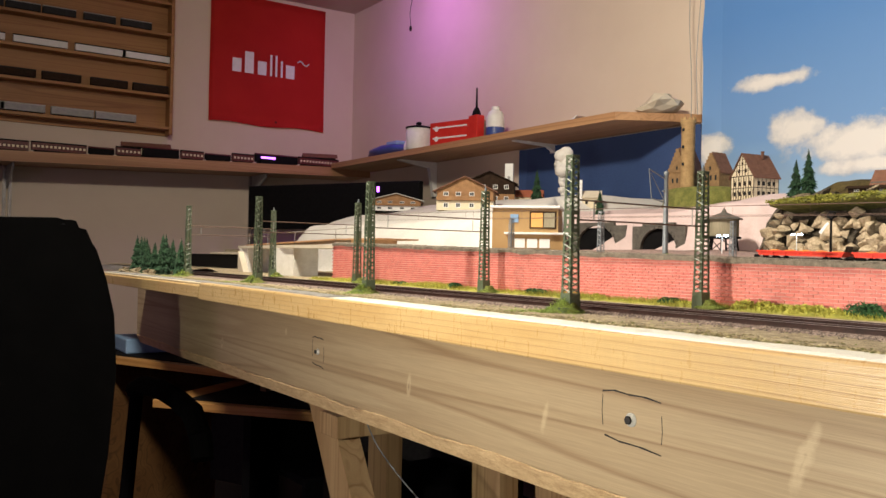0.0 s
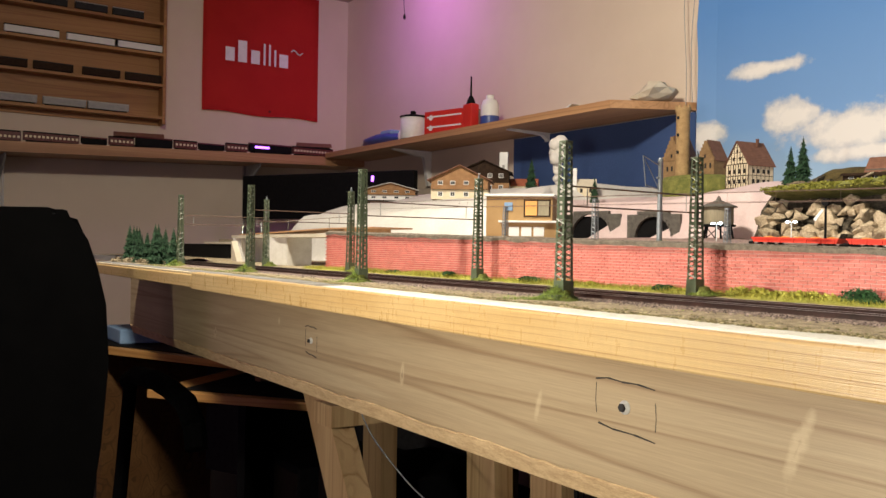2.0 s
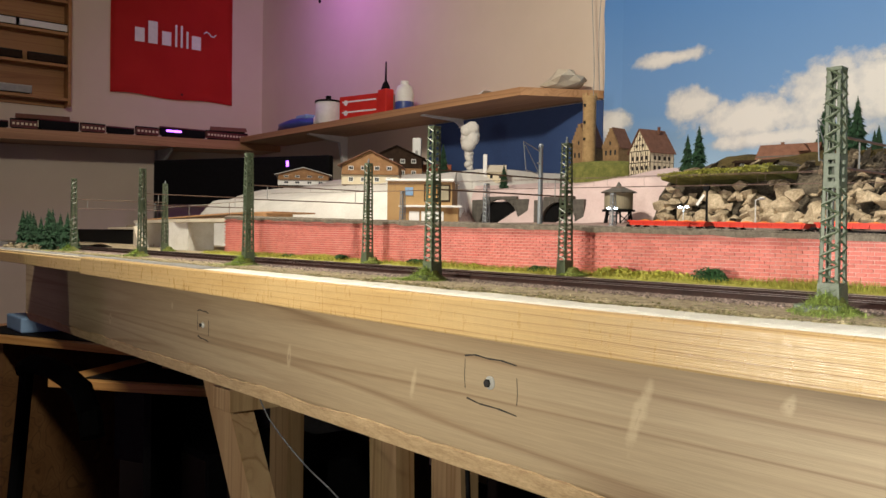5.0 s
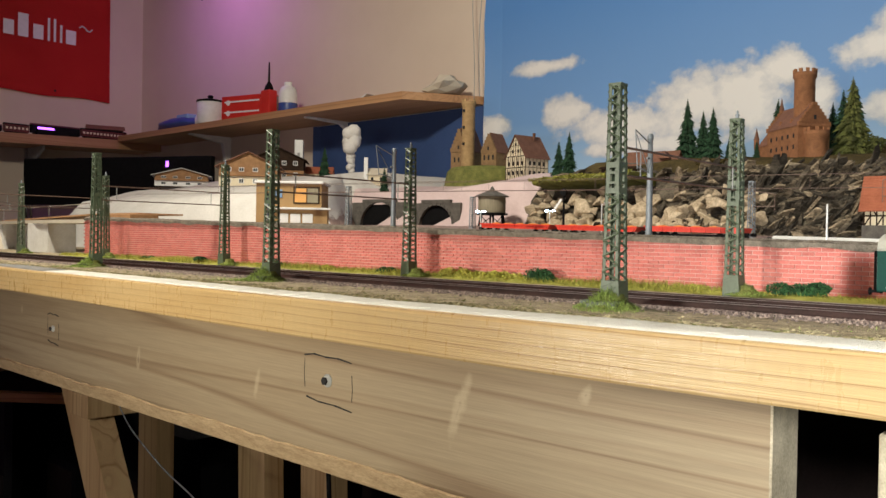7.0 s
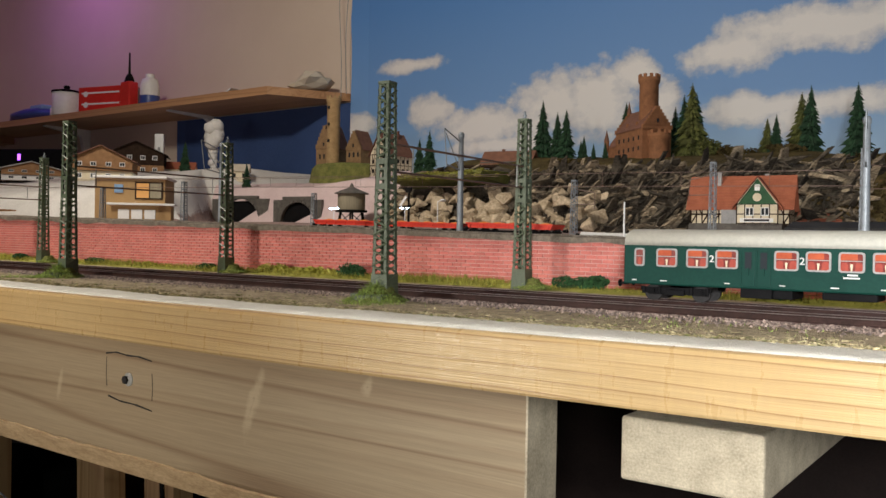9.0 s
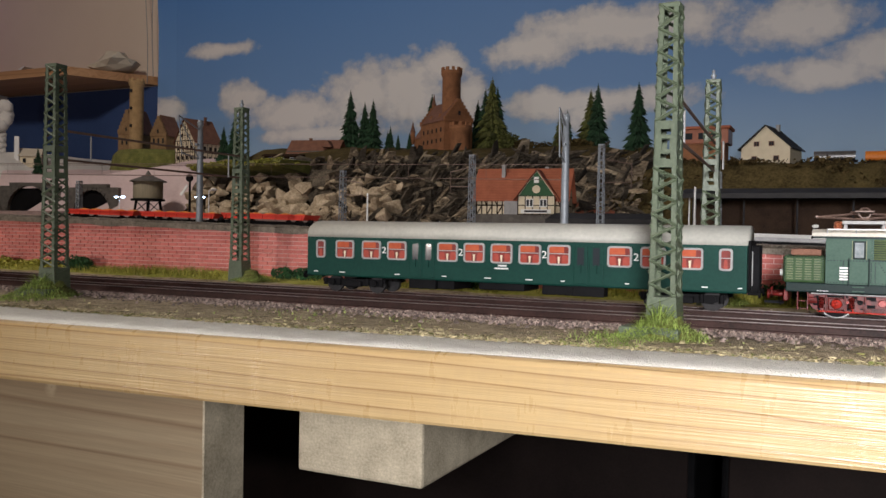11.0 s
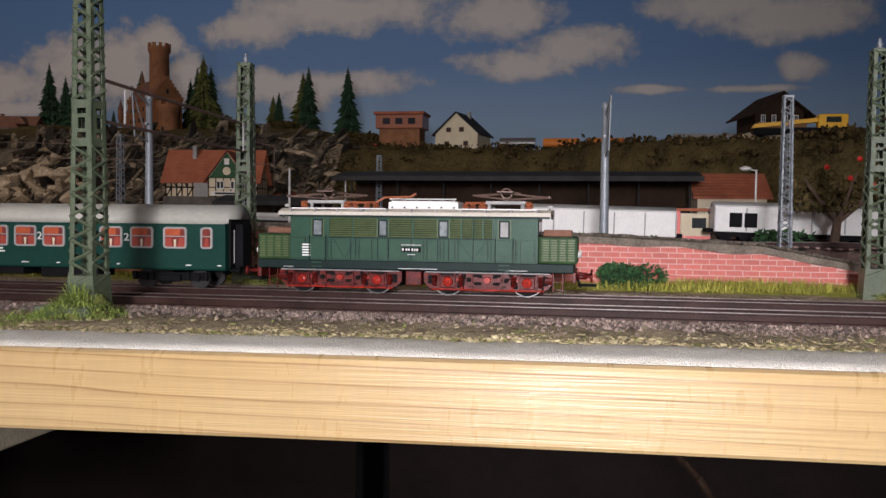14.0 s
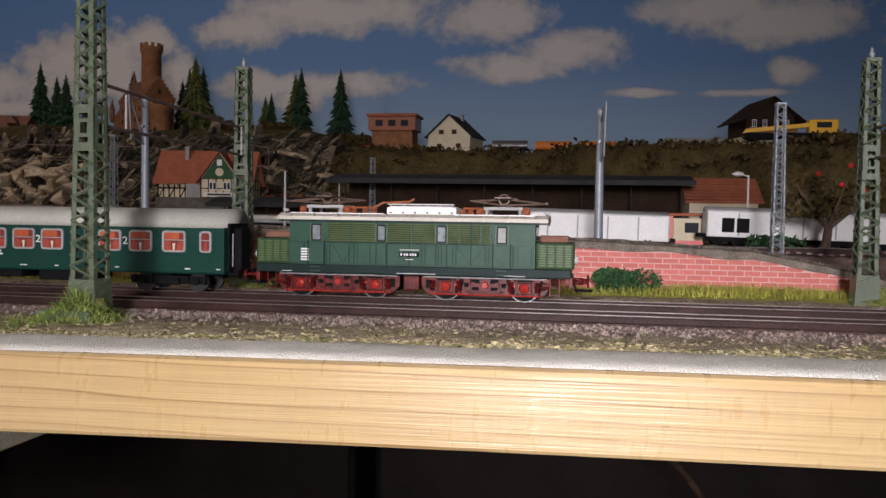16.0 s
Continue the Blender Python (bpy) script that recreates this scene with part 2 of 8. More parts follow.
CURTAIN = mat("orange_curtain", (0.34, 0.062, 0.026), (0.50, 0.115, 0.045), 300, 90, 0.6, spec=0.2)
CABGLASS = mat("grey_cab_glass", (0.05, 0.065, 0.07), (0.30, 0.34, 0.35), 300, 140, 0.15, spec=0.6)
LOCO = mat("loco_green", (0.014, 0.054, 0.033), (0.030, 0.082, 0.052), 900, 120, 0.48, spec=0.25)
LOCOHOOD = mat("hood_green", (0.030, 0.062, 0.022), (0.046, 0.088, 0.034), 700, 80, 0.55, spec=0.15)
LOCOSILL = mat("sill_black_green", (0.006, 0.016, 0.015), (0.014, 0.028, 0.026), 700, 80, 0.5, spec=0.15)
TYRE = mat("wheel_tyre", (0.08, 0.075, 0.075), (0.18, 0.175, 0.17), 900, 90, 0.35, 0.8)
CHAIRM = mat("chair_black", (0.0010, 0.0010, 0.0012), (0.0028, 0.0027, 0.0030), 500, 20, 0.9, spec=0.05)
# desk wood with the shade under the table put into its colour
SHADEDWOOD = wood("shaded_desk_wood", (0.10, 0.048, 0.016), (0.20, 0.10, 0.036), 0, 30, 0.6)
LOCORED = mat("chassis_red", (0.020, 0.003, 0.003), (0.17, 0.014, 0.010), 700, 330, 0.42, spec=0.3)
HUBRED = mat("hub_red", (0.26, 0.018, 0.012), (0.46, 0.036, 0.022), 900, 160, 0.28, spec=0.6)
LOCOROOF = mat("cream_grey_roof", (0.48, 0.45, 0.38), (0.66, 0.62, 0.54), 600, 60, 0.6, spec=0.3)
LOCOBROWN = mat("insulator_brown", (0.24, 0.07, 0.03), (0.38, 0.13, 0.06), 900, 100, 0.35)
ROOFGREY = mat("roof_grey", (0.42, 0.42, 0.40), (0.56, 0.56, 0.53), 600, 60, 0.6, spec=0.3)
COACHROOF = mat("coach_roof", (0.40, 0.40, 0.355), (0.54, 0.53, 0.47), 500, 40, 0.5, spec=0.3)
COACH = mat("coach_green", (0.004, 0.034, 0.026), (0.008, 0.050, 0.038), 600, 60, 0.55, spec=0.15)
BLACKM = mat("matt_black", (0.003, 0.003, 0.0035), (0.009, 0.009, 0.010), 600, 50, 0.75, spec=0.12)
DARKGREY = mat("dark_grey", (0.018, 0.017, 0.018), (0.042, 0.041, 0.041), 600, 50, 0.7, spec=0.2)
GREYM = mat("mid_grey", (0.25, 0.25, 0.25), (0.40, 0.40, 0.39), 500, 50, 0.7)
WHITE = mat("white_paint", (0.68, 0.68, 0.66), (0.82, 0.82, 0.80), 500, 40, 0.5)
CREAM = mat("cream_plaster", (0.62, 0.54, 0.38), (0.76, 0.68, 0.50), 700, 60, 0.85)
WINRED = mat("window_red", (0.09, 0.010, 0.008), (0.26, 0.035, 0.024), 300, 60, 0.4, spec=0.3)
SEATRED = mat("seat_red", (0.26, 0.035, 0.022), (0.40, 0.07, 0.045), 300, 60, 0.5, spec=0.3)
ROOFRED = mat("tile_red", (0.26, 0.075, 0.035), (0.44, 0.14, 0.07), 700, 60, 0.8, vary=0.25)
ROOFBROWN = mat("tile_brown", (0.14, 0.065, 0.04), (0.26, 0.12, 0.075), 700, 60, 0.8, vary=0.25)
CASTLE = mat("castle_brown", (0.16, 0.07, 0.03), (0.34, 0.15, 0.065), 600, 60, 0.85, relief=0.0006)
TOWERM = mat("tower_sandstone", (0.28, 0.18, 0.08), (0.50, 0.34, 0.16), 500, 60, 0.85, relief=0.0008)
WINGM = mat("castle_wing_stone", (0.17, 0.10, 0.045), (0.36, 0.23, 0.11), 500, 60, 0.85, relief=0.0008)
TIMBER = mat("dark_timber", (0.018, 0.010, 0.007), (0.05, 0.03, 0.018), 700, 60, 0.85, spec=0.15)
CHALETWOOD = mat("chalet_wood", (0.20, 0.10, 0.04), (0.36, 0.20, 0.09), 700, 60, 0.8)
OCHRE = mat("ochre_card", (0.30, 0.18, 0.07), (0.40, 0.26, 0.115), 600, 30, 0.8)
STONEGREY = mat("portal_stone", (0.06, 0.055, 0.05), (0.17, 0.155, 0.135), 500, 60, 0.9, relief=0.0008)
CONCRETE = mat("beige_block", (0.50, 0.44, 0.34), (0.68, 0.62, 0.50), 400, 20, 0.85)
FLAGRED = mat("flag_red", (0.70, 0.022, 0.020), (0.82, 0.040, 0.032), 400, 3, 0.8)
TOOLRED = mat("tool_red", (0.50, 0.02, 0.015), (0.64, 0.04, 0.03), 400, 20, 0.35)
ORANGE = mat("orange_paint", (0.70, 0.18, 0.02), (0.82, 0.28, 0.03), 400, 40, 0.4)
YELLOW = mat("crane_yellow", (0.72, 0.38, 0.01), (0.84, 0.48, 0.02), 400, 40, 0.45)
WAGRED = mat("wagon_red", (0.62, 0.035, 0.02), (0.74, 0.07, 0.04), 400, 40, 0.4)
BLUEM = mat("blue_plastic", (0.03, 0.05, 0.20), (0.05, 0.09, 0.32), 300, 20, 0.4)
LIGHTBLUE = mat("light_blue_cloth", (0.16, 0.28, 0.46), (0.26, 0.40, 0.60), 300, 12, 0.7)
BLUEPAPER = mat("blue_paper", (0.034, 0.062, 0.165), (0.055, 0.098, 0.24), 200, 3, 0.8, spec=0.2)
CHROME = mat("chrome", (0.5, 0.5, 0.52), (0.7, 0.7, 0.72), 300, 20, 0.2, 1.0)
TANKWOOD = mat("tank_boards", (0.20, 0.18, 0.12), (0.34, 0.30, 0.21), 500, 30, 0.8, stretch=(1, 1, 0.1))
GREENBOARD = mat("dark_green_board", (0.01, 0.06, 0.02), (0.03, 0.11, 0.04), 600, 60, 0.7)


def rock_material():
    m = bpy.data.materials.new("layered_rock")
    nt, p = nodes_of(m)
    vec = coords(nt, (1, 1, 2.2))
    big = noise_tex(nt, vec, 16, 6, 0.7, 0.8)
    fine = noise_tex(nt, vec, 160, 6, 0.7)
    col = ramp(nt, big, [(0.34, (0.012, 0.009, 0.006)), (0.50, (0.085, 0.068, 0.046)), (0.68, (0.44, 0.39, 0.30))])
    col = mix(nt, 0.5, col, ramp(nt, fine, [(0.38, (0.02, 0.015, 0.010)), (0.66, (0.36, 0.31, 0.24))]))
    geo = nt.nodes.new("ShaderNodeNewGeometry")
    tone = ramp(nt, geo.outputs["Random Per Island"], [(0.0, (0.22, 0.21, 0.20)), (0.6, (0.80, 0.77, 0.72)), (1.0, (2.3, 2.15, 1.9))])
    col = mix(nt, 1.0, col, tone, "MULTIPLY")
    link(nt, col, p.inputs["Base Color"])
    p.inputs["Roughness"].default_value = 0.9
    bump(nt, p, fine, 0.8, 0.004)
    return m


ROCK = rock_material()
PALEROCK = mat("pale_rock", (0.20, 0.145, 0.08), (0.72, 0.60, 0.43), 200, 22, 0.9, relief=0.003)


def glass_material():
    m = bpy.data.materials.new("window_glass")
    nt, p = nodes_of(m)
    p.inputs["Base Color"].default_value = (0.03, 0.035, 0.04, 1)
    p.inputs["Roughness"].default_value = 0.08
    return m


GLASS = glass_material()


def glow(name, colour, strength):
    m = bpy.data.materials.new(name)
    nt, p = nodes_of(m)
    p.inputs["Base Color"].default_value = (*colour, 1)
    p.inputs["Emission Color"].default_value = (*colour, 1)
    p.inputs["Emission Strength"].default_value = strength
    return m


LAMPGLOW = glow("lamp_blue_white", (0.55, 0.75, 1.0), 22.0)
WARMGLOW = glow("window_warm", (0.60, 0.30, 0.08), 0.22)
VIOLETGLOW = glow("violet_led", (0.45, 0.12, 1.0), 5.0)


def sky_poster():
    """Printed sky: blue, paler towards the bottom, with heaped clouds at their places on the sheet."""
    m = bpy.data.materials.new("printed_sky")
    nt, p = nodes_of(m)
    tc = nt.nodes.new("ShaderNodeTexCoord")
    sep = nt.nodes.new("ShaderNodeSeparateXYZ")
    link(nt, tc.outputs["Object"], sep.inputs[0])

    def math_node(op, a, b=None, c=None):
        n = nt.nodes.new("ShaderNodeMath")
        n.operation = op
        for i, v in enumerate((a, b, c)):
            if v is None:
                continue
            if isinstance(v, (int, float)):
                n.inputs[i].default_value = v
            else:
                link(nt, v, n.inputs[i])
        return n.outputs[0]
    warp = noise_tex(nt, tc.outputs["Object"], 6.5, 8, 0.64)
    warp2 = noise_tex(nt, coords(nt, (1, 1, 1.6)), 14.0, 6, 0.6)
    x, z = sep.outputs[0], sep.outputs[2]
    total = None
    for cx, cz, rx, rz in CLOUDS:
        dx = math_node("DIVIDE", math_node("SUBTRACT", x, cx), rx)
        dz = math_node("DIVIDE", math_node("SUBTRACT", z, cz), rz)
        d = math_node("SQRT", math_node("ADD", math_node("MULTIPLY", dx, dx), math_node("MULTIPLY", dz, dz)))
        v = math_node("SUBTRACT", 1.0, d)
        total = v if total is None else math_node("MAXIMUM", total, v)
    edge = math_node("ADD", total, math_node("MULTIPLY", math_node("SUBTRACT", warp, 0.5), 1.7))
    edge = math_node("ADD", edge, math_node("MULTIPLY", math_node("SUBTRACT", warp2, 0.5), 0.7))
    cover = ramp(nt, edge, [(0.0, (0, 0, 0)), (0.10, (0.35,) * 3), (0.34, (1, 1, 1))])
    height = math_node("MULTIPLY_ADD", z, 1.25, -1.75)
    blue = ramp(nt, height, [(0.0, (0.34, 0.50, 0.70)), (0.25, (0.18, 0.34, 0.64)), (0.8, (0.10, 0.25, 0.58))])
    cloud = ramp(nt, math_node("ADD", edge, math_node("MULTIPLY", warp2, 0.3)), [(0.15, (0.42, 0.46, 0.54)), (0.8, (0.76, 0.75, 0.74))])
    link(nt, mix(nt, cover, blue, cloud), p.inputs["Base Color"])
    p.inputs["Roughness"].default_value = 0.55
    p.inputs["Specular IOR Level"].default_value = 0.25
    return m


CLOUDS = [(-1.34, 1.804, 0.19, 0.036), (-1.6, 1.58, 0.1, 0.068), (-1.24, 1.618, 0.13, 0.068), (-1.01, 1.553, 0.29, 0.084), (-0.73, 1.605, 0.2, 0.12),
          (-0.55, 1.616, 0.18, 0.136), (-0.43, 1.687, 0.11, 0.086), (-0.34, 1.561, 0.08, 0.12), (-0.93, 1.48, 0.3, 0.037), (-0.09, 1.54, 0.13, 0.063),
          (0.05, 1.513, 0.1, 0.061), (-0.13, 1.718, 0.19, 0.074), (0.21, 1.757, 0.45, 0.081), (0.64, 1.737, 0.22, 0.089), (0.1, 1.545, 0.36, 0.051),
          (0.85, 1.637, 0.18, 0.072), (0.68, 1.585, 0.2, 0.052), (1.22, 1.744, 0.21, 0.071), (1.43, 1.7, 0.26, 0.078), (1.45, 1.57, 0.08, 0.049),
          (1.06, 1.512, 0.12, 0.015), (1.35, 1.51, 0.15, 0.015), (2.0, 1.7, 0.4, 0.12), (-0.5, 2.12, 0.5, 0.08)]
SKYPOSTER = sky_poster()


# ---- mesh helpers ----
def box(bm, x0, x1, y0, y1, z0, z1, bevel=0.0):
    v = [bm.verts.new((x, y, z)) for z in (z0, z1) for y in (y0, y1) for x in (x0, x1)]
    faces = [bm.faces.new([v[i] for i in f]) for f in
             ((0, 2, 3, 1), (4, 5, 7, 6), (0, 1, 5, 4), (2, 6, 7, 3), (0, 4, 6, 2), (1, 3, 7, 5))]
    if bevel:
        edges = {e for f in faces for e in f.edges}
        bmesh.ops.bevel(bm, geom=list(edges), offset=bevel, segments=2, affect="EDGES", profile=0.5)
    return v


def prism(bm, pts, axis, a, b):
    """A polygon drawn across one axis, drawn out from a to b."""
    def place(p, t):
        return {"x": (t, p[0], p[1]), "y": (p[0], t, p[1]), "z": (p[0], p[1], t)}[axis]
    lo = [bm.verts.new(place(p, a)) for p in pts]
    hi = [bm.verts.new(place(p, b)) for p in pts]
    bm.faces.new(lo)
    bm.faces.new(hi[::-1])
    n = len(pts)
    for i in range(n):
        bm.faces.new((lo[i], hi[i], hi[(i + 1) % n], lo[(i + 1) % n]))


def tube(bm, p0, p1, r0, r1=None, seg=8, caps=True):
    r1 = r0 if r1 is None else r1
    p0, p1 = Vector(p0), Vector(p1)
    q = (p1 - p0).to_track_quat("Z", "Y")
    rings = []
    for p, r in ((p0, r0), (p1, r1)):
        rings.append([bm.verts.new(p + q @ Vector((r * math.cos(2 * math.pi * i / seg), r * math.sin(2 * math.pi * i / seg), 0))) for i in range(seg)])
    for i in range(seg):
        bm.faces.new((rings[0][i], rings[0][(i + 1) % seg], rings[1][(i + 1) % seg], rings[1][i]))
    if caps:
        bm.faces.new(rings[0][::-1])
        bm.faces.new(rings[1])


def lathe(bm, profile, centre=(0, 0, 0), seg=20):
    """Rings of radius and height round an upright axis."""
    cx, cy, cz = centre
    rings = [[bm.verts.new((cx + r * math.cos(2 * math.pi * i / seg), cy + r * math.sin(2 * math.pi * i / seg), cz + z)) for i in range(seg)] for r, z in profile]
    for a, b in zip(rings, rings[1:]):
        for i in range(seg):
            bm.faces.new((a[i], a[(i + 1) % seg], b[(i + 1) % seg], b[i]))
    bm.faces.new(rings[0][::-1])
    bm.faces.new(rings[-1])


def finish(bm, name, material, smooth=False):
    bmesh.ops.recalc_face_normals(bm, faces=bm.faces)
    me = bpy.data.meshes.new(name)
    bm.to_mesh(me)
    bm.free()
    me.materials.append(material)
    if smooth:
        me.polygons.foreach_set("use_smooth", [True] * len(me.polygons))
    return me


def part(name, bm, material, parent, label="", smooth=False):
    ob = new(name, finish(bm, name, material, smooth))
    ob.parent = parent
    if label:
        tagged(ob, label)
    return ob


def thing(name, place, label, category, group="", turn=0):
    ob = new(name)
    ob.empty_display_size = 0.01
    ob.matrix_world = pose(*place, 0, 0, turn)
    return tagged(ob, label, category, group)


def solid(name, bm, material, label, category="", group="", kind="", smooth=False, at=None):
    """A thing or piece of the setting that is one mesh."""
    ob = new(name, finish(bm, name, material, smooth))
    if at:
        ob.matrix_world = pose(*at)
    return tagged(ob, label, category, group, kind)


def make(fn, *a, **k):
    bm = bmesh.new()
    fn(bm, *a, **k)
    return bm

# ---- room ----
def room():
    w = {"wall_back": (-4.75, 3.3, 3.30, 3.42, 0, 2.79), "wall_left": (-4.75, -4.6, -1.8, 3.30, 0, 2.79),
         "wall_right": (3.3, 3.42, -1.8, 3.42, 0, 2.79), "wall_front": (-4.75, 3.42, -1.92, -1.8, 0, 2.79)}
    for name, b in w.items():
        solid(name, make(box, *b), WALLPAINT, "warm beige painted room wall", kind="structure")
    solid("ceiling", make(box, -4.75, 3.42, -1.92, 3.42, 2.79, 2.9), CEIL, "beige painted ceiling", kind="structure")
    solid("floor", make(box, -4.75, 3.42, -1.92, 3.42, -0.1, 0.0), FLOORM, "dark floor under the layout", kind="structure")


room()


def sheet(bm, x0, x1, z0, z1, y, nx=60, sag=0.004, curl=0.02):
    """A hanging sheet of paper with slight waves."""
    rows = []
    for j in range(13):
        z = z0 + (z1 - z0) * j / 12
        row = []
        for i in range(nx + 1):
            x = x0 + (x1 - x0) * i / nx
            w = noise.noise((x * 1.7, z * 1.1, 3.0)) * sag
            edge = noise.noise((0.3, z * 6, 9.0)) * curl if i == 0 else 0
            row.append(bm.verts.new((x + edge, y + w - (0.012 if i == 0 else 0), z)))
        rows.append(row)
    for a, b in zip(rows, rows[1:]):
        for i in range(nx):
            bm.faces.new((a[i], a[i + 1], b[i + 1], b[i]))
    geo = bmesh.ops.extrude_face_region(bm, geom=list(bm.faces))
    for v in geo["geom"]:
        if isinstance(v, bmesh.types.BMVert):
            v.co.y += 0.002


solid("backdrop", make(sheet, -1.635, 3.25, 1.20, 2.6, 3.275), SKYPOSTER, "printed sky poster with white clouds on the wall", kind="structure")
solid("blue_backdrop_sheet", make(sheet, -2.76, -1.655, 1.2, 1.69, 3.285, 24), BLUEPAPER, "dark blue backdrop paper under the shelf", "backdrop")


# ---- table ----
def edge(x):
    """The slightly bowed front of the table."""
    return lerp_at(x, [(-1.5, 1.060), (-0.7, 1.058), (-0.3, 1.048), (0.0, 1.040), (0.2, 1.035), (0.35, 1.035), (0.5, 1.041), (0.65, 1.053), (0.75, 1.062), (0.9, 1.070), (1.1, 1.076), (2.4, 1.09)])


def lerp_at(x, pts):
    for (x0, a), (x1, b) in zip(pts, pts[1:]):
        if x <= x1:
            k = min(1, max(0, (x - x0) / (x1 - x0)))
            return a + (b - a) * k
    return pts[-1][1]


def step(v, a, b):
    k = min(1, max(0, (v - a) / (b - a)))
    return k * k * (3 - 2 * k)


def soft_edge(x):
    return sum(edge(x + d) for d in (-0.12, -0.06, 0, 0.06, 0.12)) / 5


def board_run(bm, x0, x1, depth, z0, z1):
    """A bowed board with eased edges along the table front."""
    n = max(2, int((x1 - x0) / 0.03))
    prev = None
    e = 0.0022
    for i in range(n + 1):
        x = x0 + (x1 - x0) * i / n
        y = soft_edge(x)
        ring = [bm.verts.new((x, y + a, z)) for a, z in ((e * 0.3, z0 + e * 0.1), (0, z0 + e * 0.6), (0, z1 - e), (e * 0.3, z1 - e * 0.35), (e, z1), (depth, z1), (depth, z0), (e, z0))]
        if prev:
            for a in range(8):
                bm.faces.new((prev[a], ring[a], ring[(a + 1) % 8], prev[(a + 1) % 8]))
        else:
            bm.faces.new(ring)
        prev = ring
    bm.faces.new(prev[::-1])


def layout_table():
    t = thing("layout_table", (0, 0, 0), "wooden layout table with pine edge and heavy beam", "table")
    part("table_sheet", make(box, -1.5, 2.4, 1.115, 3.26, 1.082, 1.098), PLASTER, t)
    part("side_sheet", make(box, -2.97, -1.504, 1.36, 3.26, 1.082, 1.098), PLASTER, t)
    # the pine edge, in two lengths that meet with a small step
    part("edge_board", make(board_run, -0.766, 2.4, 0.022, 1.0765, 1.1022), PINE, t, "pale pine edge board")
    part("edge_board", make(board_run, -1.49, -0.770, 0.020, 1.0785, 1.0985), PINE, t, "pale pine edge board")
    part("plywood_lip", make(box, -1.49, -0.775, 1.066, 1.082, 1.0992, 1.1015, 0.0006), SAWN, t, "thin pale plywood layer")
    def strip(bm, xa, xb):
        n = int((xb - xa) * 110)
        prev = None
        for i in range(n + 1):
            x = xa + (xb - xa) * i / n
            k = noise.noise((x * 14, 0.4, 0)) * 0.0012 + noise.noise((x * 60, 1.4, 0)) * 0.0007
            w = noise.noise((x * 9, 5.0, 0)) * 0.005
            f = soft_edge(x) + 0.003 + 0.4 * w * w * 100 + 0.010 * step(-x, 0.25, 0.75) + 0.008 * step(-x, 0.1, 0.6) * noise.noise((x * 17, 2.2, 0))
            prof = [(f, 1.0995), (f + 0.0012, 1.1027 + k * 0.3), (f + 0.010, 1.1032 + k * 0.5), (f + 0.024, 1.1034 + k * 0.5), (f + 0.033, 1.1034 + k * 0.3), (f + 0.042, 1.0985)]
            row = [bm.verts.new((x, y, z)) for y, z in prof]
            if prev:
                for a in range(len(prof) - 1):
                    bm.faces.new((prev[a], row[a], row[a + 1], prev[a + 1]))
            prev = row
    part("plaster_strip", make(strip, -0.30, 2.4), STRIP, t, "white plaster strip along the table edge", smooth=True)
    part("felt_strip", make(strip, -1.49, -0.303), FELT, t, "ragged grey felt along the table edge", smooth=True)
    def beam(bm):
        prism(bm, [(1.174, 1.0765), (1.174, 0.950), (1.184, 0.929), (1.210, 0.927), (1.210, 1.0765)], "x", -1.6, 0.425)
    part("front_beam", make(beam), BEAM, t, "heavy weathered softwood beam")
    def frayed(bm):
        """Torn fibres along the lower arris."""
        prev = None
        for i in range(406):
            x = -1.598 + 0.005 * i
            k = noise.noise((x * 9, 3.0, 0)) * 0.0038 + noise.noise((x * 47, 6.0, 0)) * 0.0013
            j = noise.noise((x * 90, 1.0, 0)) * 0.0012
            ring = [bm.verts.new((x, y, z)) for y, z in ((1.1745, 0.9485 + k), (1.1732 + j * 0.3, 0.9470 + k), (1.1766 + j * 0.7, 0.9400 + j), (1.1825 + j, 0.9285 - j * 0.6), (1.187, 0.9290))]
            if prev:
                for a in range(4):
                    bm.faces.new((prev[a], ring[a], ring[a + 1], prev[a + 1]))
            prev = ring
    part("sawn_edge", make(frayed), FRAYED, t, "rough torn golden lower edge")
    part("sawn_end", make(box, 0.425, 0.4265, 1.174, 1.210, 0.928, 1.0765), SAWN, t, "pale sawn end of the beam")
    def cross(bm, x0, x1, z0, z1, y0):
        box(bm, x0, x1, y0, 3.1, z0, z1, 0.002)
    part("cross_beam", make(cross, 0.474, 0.556, 1.003, 1.0405, 1.2), SAWN, t, "grey sawn cross beam")
    part("cross_beam", make(cross, -0.882, -0.812, 0.826, 0.866, 1.322), LEGWOOD, t)
    part("cross_beam", make(cross, 1.55, 1.63, 1.003, 1.0405, 1.2), SAWN, t)
    def leg(bm, x0, x1, y, z0, z1, w, d=0.045):
        prism(bm, [(x0 - w / 2, z0), (x0 + w / 2, z0), (x1 + w / 2, z1), (x1 - w / 2, z1)], "y", y, y + d)
    for x0, x1, y, z1 in ((-0.36, -0.912, 1.335, 0.870), (-1.335, -1.335, 1.70, 1.07), (-0.80, -0.840, 1.66, 1.07), (-0.70, -0.735, 1.74, 1.07), (-0.62, -0.70, 2.6, 1.07), (1.9, 1.8, 1.4, 1.07), (1.9, 1.8, 3.0, 1.07), (-1.45, -1.4, 3.0, 1.07)):
        part("leg", make(leg, x0, x1, y, 0.0, z1, 0.092), LEGWOOD, t)
